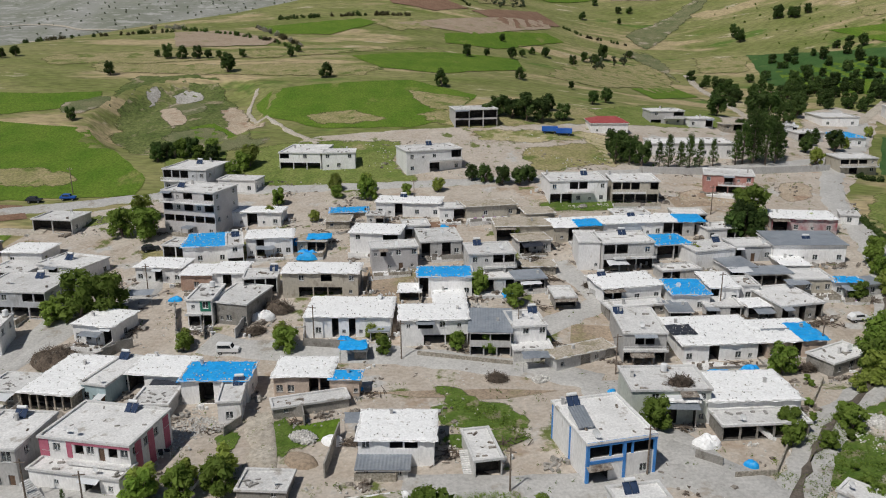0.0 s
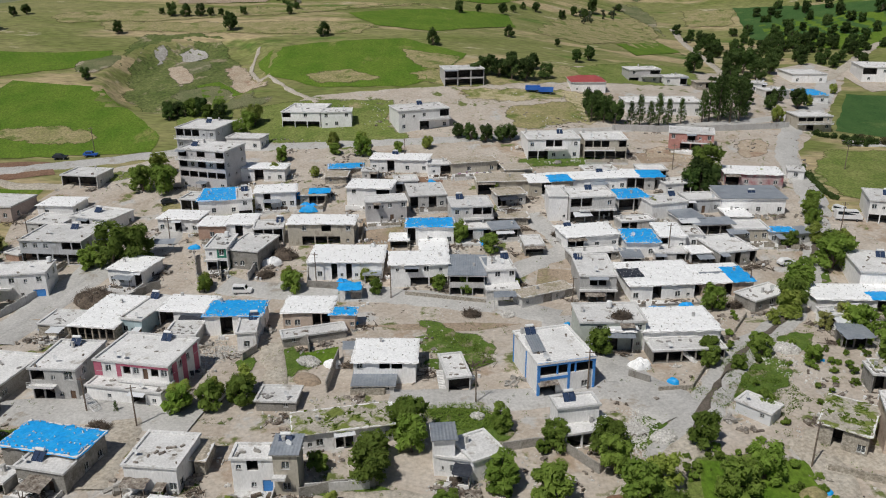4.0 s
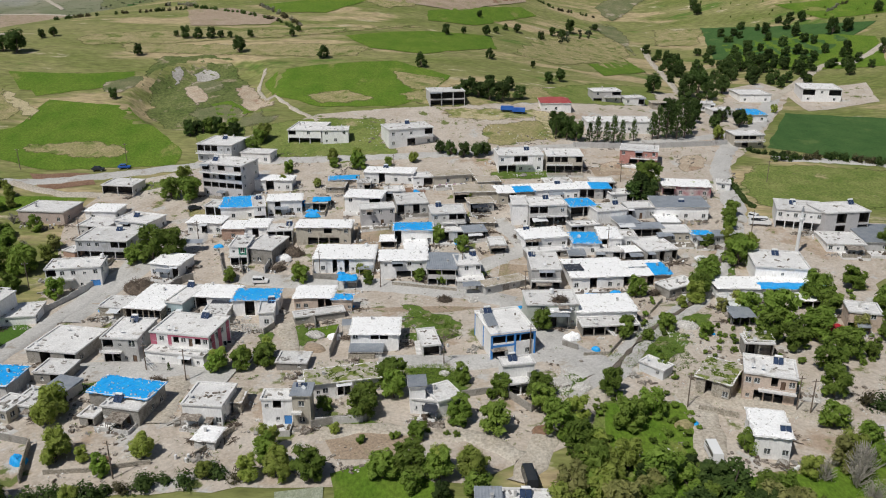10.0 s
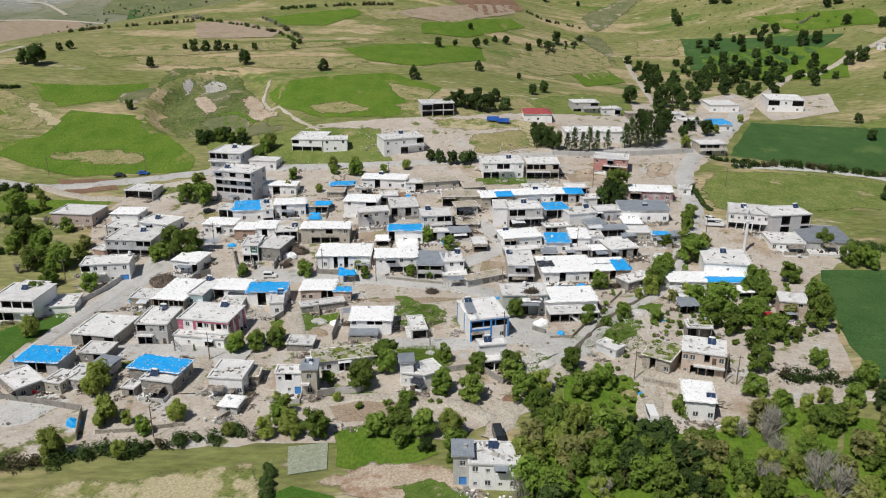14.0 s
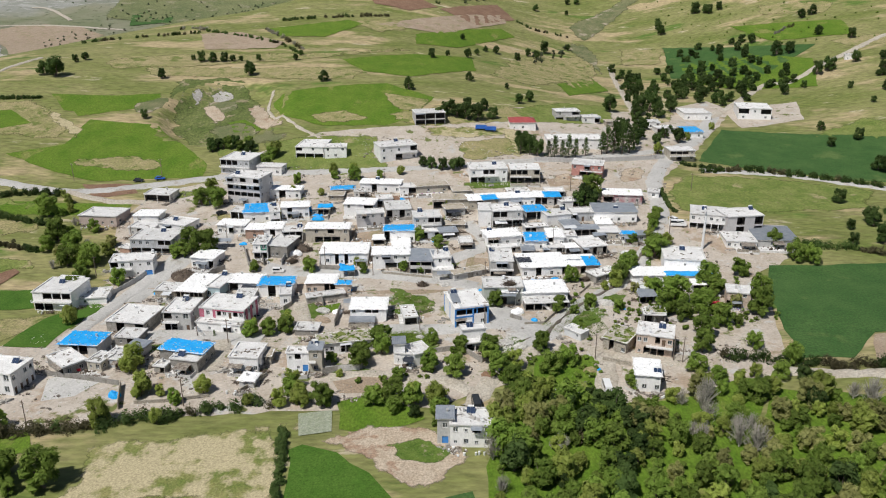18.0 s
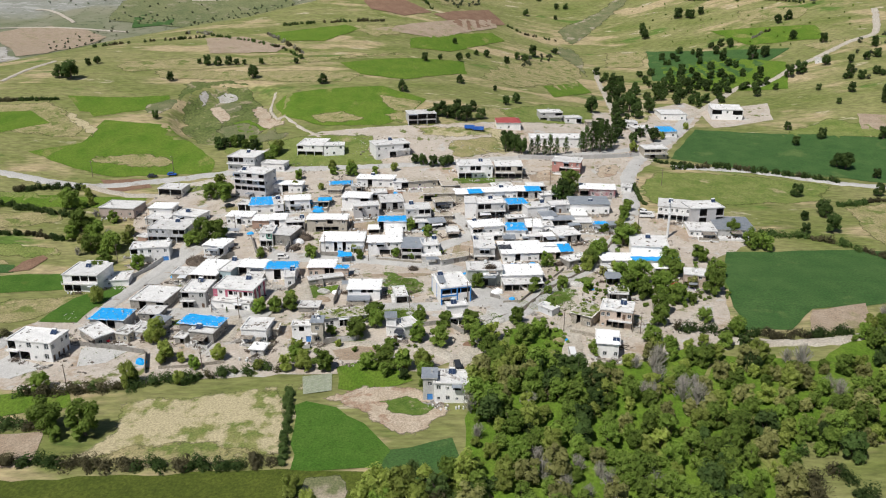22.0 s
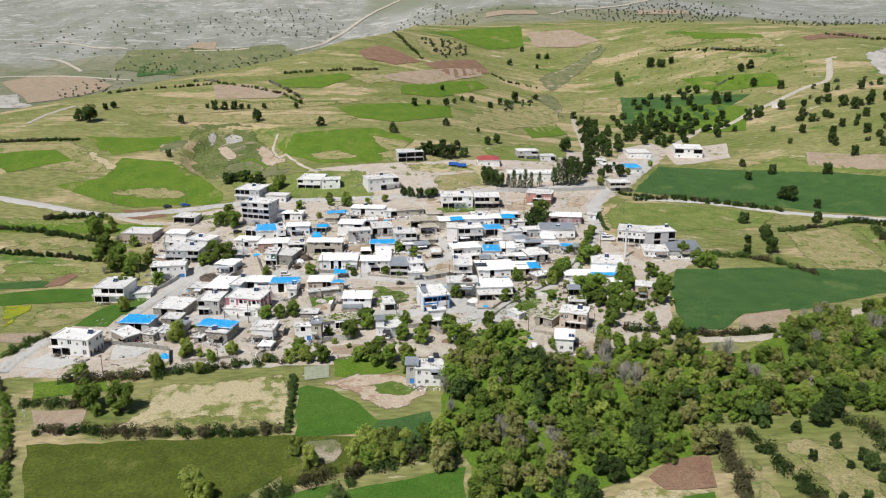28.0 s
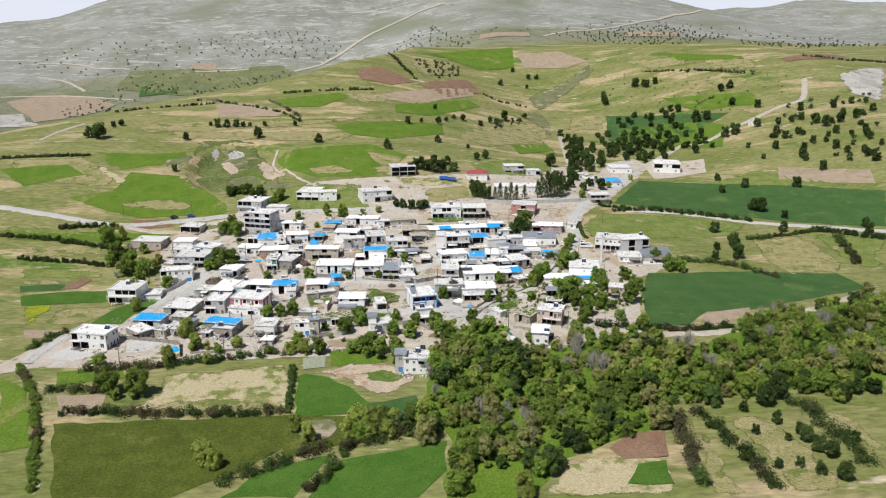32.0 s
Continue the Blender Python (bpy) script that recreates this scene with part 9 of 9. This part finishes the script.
heater(40.5, 83.4, 13.82, 5)
heater(32.6, 109.4, 19.84, 4)
heater(14.1, -68.3, 3.67, -4)
heater(-58.9, 74.9, 11.55, 15)
heater(34.2, 65.7, 14.06, 6)
heater(56.7, 66.5, 11.99, 13)
heater(-81.9, 125.8, 20.71, -13)
heater(93.4, 29.5, 8.44, -10)
heater(-18.5, 99.5, 15.46, -6)
heater(-64.2, -35.5, 2.01, -13)
dish(-62.1, -10.3, 5.28, -11)
dish(-60.5, -10.7, 5.28, -11)
dish(-65.8, -36.6, 2.01, -13)
dish(-49.3, -36.6, 3.25, -6)
dish(-26.3, -38.5, 5.78, -1)
dish(13.3, -14.9, 7.04, 14)
dish(28.8, 22.5, 7.88, -1)
dish(64.0, -32.6, 7.09, -19)
dish(65.7, -33.5, 7.09, -19)
dish(-88.4, -3.4, 1.97, -10)
dish(5.5, 59.2, 12.34, 7)
dish(-98.2, 32.0, 6.12, 9)
dish(-84.5, -29.2, 0.83, -12)
dish(-54.2, 141.0, 22.95, -6)
dish(-48.8, 76.8, 11.92, 7)
dish(41.4, 43.2, 8.50, -1)
dish(45.6, -22.1, 3.24, -47)
dish(-101.0, 48.5, 8.25, -5)
dish(-20.9, 41.8, 6.54, -1)
dish(-7.8, 74.5, 11.82, 8)


# more dishes on the flat roofs
for record in FOOTPRINTS:
    thing, x, y, rot, w, d, floor, height, roof = record[:9]
    if roof == "conc" and w > 4.5 and court_rng.random() < 0.4:
        u, v = court_rng.uniform(0.8, w - 0.8), court_rng.uniform(0.6, d * 0.5)
        c, s = math.cos(radians(rot)), math.sin(radians(rot))
        dish(x + c * u - s * v, y + s * u + c * v, floor + height - 0.3, rot + court_rng.uniform(-15, 15))


# ---- poles and masts ----
pole(-54.8, -22.7, 8)
pole(-65.1, -17.9, 7)
pole(20.8, -14.9, 8)
pole(1.3, -18.1, 7)
pole(49.3, 40.1, 8)
pole(-15.6, 23.7, 8)
pole(22.9, 16.0, 8)
pole(95.3, 51.3, 8)
pole(-72.6, 51.4, 8)
pole(-109.7, 54.4, 8)
pole(-33.0, 30.7, 8)
pole(71.2, -38.6, 8)
pole(73.4, -39.8, 8)
pole(50.1, -36.7, 8)
pole(-58.4, -55.0, 8)
pole(-112.9, 27.0, 8)
pole(-152.0, 105.7, 8)
pole(-116.2, 113.8, 8)
pole(-15.6, 99.6, 8)
pole(64.0, 92.3, 8)
pole(117.0, 95.7, 8)
pole(-94.0, -63.6, 8)
pole(62.3, 22.6, 8)
pole(6.8, 29.6, 7)
mast(104.2, 39.5, 13.0)


# ---- vehicles ----
vehicle('van', 'car_white', -49.2, 27.9, 0)
vehicle('minibus', 'car_white', 100.5, 58.6, -8)
vehicle('car', 'car_white', 75.3, 34.6, 10)
vehicle('car', 'car_white', -43.1, -14.9, 80)
vehicle('truck', 'car_white', 50.1, -52.5, 88)
vehicle('van', 'car_red', -94.0, -37.5, 20)
vehicle('trailer', 'car_blue', 30.0, 164.1, -8)
vehicle('trailer', 'car_blue', 34.8, 162.5, -8)
vehicle('car', 'car_dark', -124.5, 107.5, 5)
vehicle('car', 'car_blue', -115.8, 109.8, 5)
vehicle('car', 'car_white', -106.5, 35.0, 70)
vehicle('truck', 'car_dark', 16.0, -58.3, 95)
vehicle('car', 'car_dark', -80.7, 76.3, 30)
vehicle('car', 'car_red', 94.9, -5.6, 20)
vehicle('van', 'car_white', 100.5, 62.5, -60)


# ---- heaps, tarpaulins and brushwood ----
heap('brush', -81.7, 26.4, 12.1)
heap('brush', -42.6, 44.4, 6.9)
heap('brush', -34.6, 42.0, 4.6)
heap('brush', -45.5, 35.2, 4.0)
heap('brush', 1.8, 15.1, 3.8)
heap('brush', -60.9, -23.3, 3.7)
heap('brush', 13.0, 61.1, 6.5)
heap('brush', 24.2, 50.4, 2.5)
heap('brush', 57.1, 16.3, 3.6)
heap('tarp', -26.5, 29.5, 5.1)
heap('tarp', -40.5, 70.3, 7.1)
heap('tarp', -43.0, 78.4, 6.4)
heap('tarp', 46.6, 14.8, 5.2)
heap('tarp', 36.2, -13.0, 2.2)
heap('tarp', 20.8, 9.3, 1.8)
heap('tarp', -87.5, 13.7, 2.4)
heap('tarp', -66.3, 50.2, 3.1)
heap('tarp', -77.9, -49.7, 4.0)
heap('tarp', 49.7, -42.6, 1.9)
heap('tarp', -22.8, 12.7, 2.6)
heap('tarp', -7.2, 85.1, 2.6)
heap('tarp', 6.4, 47.8, 3.9)
heap('tarp', -84.0, -13.5, 2.8)
heap('tarp', 65.2, -6.6, 1.0)
heap('tarp', -10.4, 83.4, 2.3)
heap('tarp', 94.5, -5.0, 2.1)
heap('member', 31.6, -7.4, 4.7)
heap('member', -24.8, -4.1, 3.9)
heap('member', -13.3, -18.4, 1.9)
heap('member', -45.3, 41.0, 5.4)
heap('rock', -29.5, -3.0, 4.7)
heap('fallow', -28.9, -9.2, 5.6)
heap('plough', 20.2, -43.6, 4.6)
heap('fallow', -90.4, 1.2, 5.6)
heap('plough', -62.0, -49.7, 2.6)
heap('rock', 1.4, -22.3, 2.4)
heap('dry', 47.7, -42.8, 4.2)
heap('rock', 30.3, -29.1, 4.5)
heap('rock', 26.1, -26.9, 4.6)
heap('rock', 9.5, 14.6, 3.5)
heap('rock', -53.3, 10.8, 4.6)
heap('rock', 60.2, -2.2, 5.3)
roof_hatch(11.9, -10.7, 7.04, 14, 2.2, 3.6)
heap('brush', 29.7, 1.1, 4.0, 7.26)
canopy(29.6, -0.8, 6.4, 1, 5.5, 3.0, 'panel', 2.6)
canopy(-19.6, -2.1, 3.3, 5, 7, 3, 'tin', 3.2)
canopy(-72.9, 48.1, 6.3, 5, 5, 3, 'tin', 3.2)
canopy(-24.5, 24.0, 4.3, 5, 5, 3.5, 'tarp', 3.4000000000000004)
canopy(38.1, 9.5, 4.8, 5, 6, 3, 'tarp', 3.2)
canopy(55.2, 24.6, 5.8, 5, 6, 4, 'tin', 3.2)
canopy(9.0, 19.0, 4.3, 5, 5, 2.5, 'tin', 3.2)
canopy(57.3, 51.6, 9.7, 5, 5, 3, 'panel', 3.2)
canopy(67.3, 45.4, 8.9, 5, 5, 3, 'tin', 3.2)
canopy(73.2, -1.8, 5.0, 5, 6, 4, 'tin', 3.2)
canopy(-38.3, 75.8, 11.2, 5, 6, 4, 'tarp', 3.2)
felt(34.9, 23.6, 6.20, 5, 5.0, 5.0)
laundry(-52.2, -7.9, -0.59, 10, 3.5)
laundry(31.7, 32.1, 3.59, 5, 5)
laundry(-11.7, 1.3, 0.55, 20, 4)
laundry(-82.8, 94.0, 16.16, 5, 4)


# ---- yard and retaining walls ----
yard_wall('block', 2.4, [(-24.7, -13.7), (-24.0, -1.9)])
yard_wall('stone', 1.1, [(-12.6, 24.9), (5.0, 20.6)])
yard_wall('block', 1.8, [(-24.9, -41.1), (-19.6, -39.4), (-14.1, -38.9)])
yard_wall('block', 2.0, [(-34.9, 29.4), (-27.5, 28.1), (-22.6, 27.2)])
yard_wall('stone', 1.0, [(-71.6, -53.5), (-64.0, -53.1), (-53.0, -51.0)])
yard_wall('stone', 2.0, [(-78.0, -45.0), (-76.5, -50.1), (-74.7, -56.0)])
yard_wall('render', 2.2, [(52.6, 125.6), (66.7, 125.4), (80.0, 126.8), (95.2, 130.2), (116.5, 136.7)])
yard_wall('block', 1.6, [(28.8, -10.8), (32.0, -13.2)])
yard_wall('stone', 1.0, [(32.8, -15.9), (38.8, -15.3), (43.6, -7.9)])
yard_wall('block', 2.0, [(-35.9, 4.4), (-30.8, 4.1), (-30.0, 1.0)])
yard_wall('block', 2.2, [(12.8, 18.5), (23.9, 22.8)])
yard_wall('block', 1.6, [(-101.4, -38.8), (-90.1, -41.3), (-78.6, -44.6)])
yard_wall('stone', 1.4, [(52.0, -37.6), (59.0, -40.6)])
yard_wall('render', 1.8, [(-14.9, -39.4), (-21.0, -39.8), (-24.2, -40.1)])
yard_wall('block', 1.8, [(14.5, -31.7), (18.7, -37.2), (20.8, -34.9)])
yard_wall('render', 2.0, [(-49.0, 32.8), (-48.4, 39.3), (-48.3, 49.1)])
yard_wall('block', 2.0, [(-65.0, 45.8), (-60.9, 33.5), (-58.9, 30.9)])
yard_wall('block', 1.6, [(-42.3, -1.6), (-40.4, 2.3)])
yard_wall('stone', 1.4, [(-20.4, -14.5), (-14.5, -14.8), (-13.6, -13.0)])
yard_wall('block', 2.0, [(-75.8, 22.2), (-71.2, 29.0), (-68.6, 30.9)])
yard_wall('stone', 1.4, [(-84.4, 23.7), (-80.4, 29.4)])
yard_wall('block', 1.8, [(-57.6, 41.2), (-55.3, 33.2)])
yard_wall('stone', 1.2, [(-39.8, -41.2), (-45.3, -49.5)])
yard_wall('render', 1.8, [(-102.6, 13.1), (-94.1, 31.1)])
yard_wall('block', 1.6, [(4.9, -31.4), (10.3, -30.2), (13.4, -30.3)])
yard_wall('stone', 1.0, [(58.0, 12.2), (53.1, 4.9)])
yard_wall('render', 1.6, [(-35.0, 30.8), (-36.4, 39.9)])
yard_wall('stone', 1.2, [(-12.7, 38.4), (-12.3, 46.7), (-14.1, 55.8)])
yard_wall('stone', 1.2, [(-24.5, 50.5), (-24.6, 59.8)])
yard_wall('render', 1.5, [(27.1, 41.5), (23.8, 47.4)])


# ---- outside stairs ----
stairs(-62.2, -17.6, 150, 14, 1.4)
stairs(-3.7, -13.5, 100, 12, 1.2)
stairs(-14.3, 29.5, 20, 10, 1.3)
stairs(-24.2, 26.5, 150, 10, 1.2)
stairs(-63.7, -38.0, 150, 10, 1.2)
stairs(63.6, -28.2, -30, 10, 1.0)
stairs(42.7, -5.8, 150, 10, 1.0)


# ---- loose stones and weeds ----
scatter('rubble', 7000, [(-95.3, 107.1), (-78.5, 137.7), (-49.2, 148.8), (35.2, 163.6), (108.6, 167.8), (122.6, 146.1), (97.1, 64.0), (118.2, 21.9), (92.4, -49.8), (48.0, -57.1), (23.9, -48.7), (-30.1, -57.1), (-71.2, -59.7), (-113.0, -58.1), (-115.0, -13.9), (-106.6, 27.9), (-119.9, 67.4), (-114.6, 95.9)])
scatter('weeds', 5000, [(-95.3, 107.1), (-78.5, 137.7), (-49.2, 148.8), (35.2, 163.6), (108.6, 167.8), (122.6, 146.1), (97.1, 64.0), (118.2, 21.9), (92.4, -49.8), (48.0, -57.1), (23.9, -48.7), (-30.1, -57.1), (-71.2, -59.7), (-113.0, -58.1), (-115.0, -13.9), (-106.6, 27.9), (-119.9, 67.4), (-114.6, 95.9)])
scatter('debris', 5000, [(-95.3, 107.1), (-78.5, 137.7), (-49.2, 148.8), (35.2, 163.6), (108.6, 167.8), (122.6, 146.1), (97.1, 64.0), (118.2, 21.9), (92.4, -49.8), (48.0, -57.1), (23.9, -48.7), (-30.1, -57.1), (-71.2, -59.7), (-113.0, -58.1), (-115.0, -13.9), (-106.6, 27.9), (-119.9, 67.4), (-114.6, 95.9)])
scatter('rubble', 900, [(-127, -57.2), (-114.5, -83.8), (-106, -105.0), (-95.5, -123.9), (-89, -140.5), (-86, -140.5), (-92, -123.9), (-102, -105.0), (-110, -83.8), (-123, -57.2)])
scatter('rubble', 500, [(25.0, -26.9), (32.7, -22.8), (34.8, -29.3), (22.0, -46.9), (18.1, -45.2), (23.5, -36.6)])
scatter('weeds', 1500, [(-13.1, 15.0), (2.5, 2.9), (6.2, -4.4), (1.0, -10.8), (-10.6, -6.3)])
scatter('weeds', 900, [(-11.2, -18.7), (2.1, -18.1), (6.6, -26.1), (-2.7, -25.7)])
scatter('weeds', 1500, [(41.0, -6.1), (62.5, 4.7), (63.0, -17.0), (48.4, -25.6), (38.3, -18.5)])
scatter('rubble', 1300, [(27.6, -20.7), (32.9, -20.9), (33.8, -26.8), (32.2, -34.5), (24.8, -35.5), (25.3, -26.5)])
scatter('rubble', 900, [(59.9, 8.6), (70.6, 8.2), (66.6, -8.5), (58.0, -18.6), (49.6, -21.5), (45.8, -15.0)])
scatter('rubble', 1500, [(-53.1, 3.2), (-44.0, 4.9), (-36.4, -5.9), (-42.0, -11.1), (-49.0, -7.1)])
scatter('rubble', 500, [(73.6, -15.0), (84.6, -17.7), (77.0, -38.5), (66.4, -38.1)])
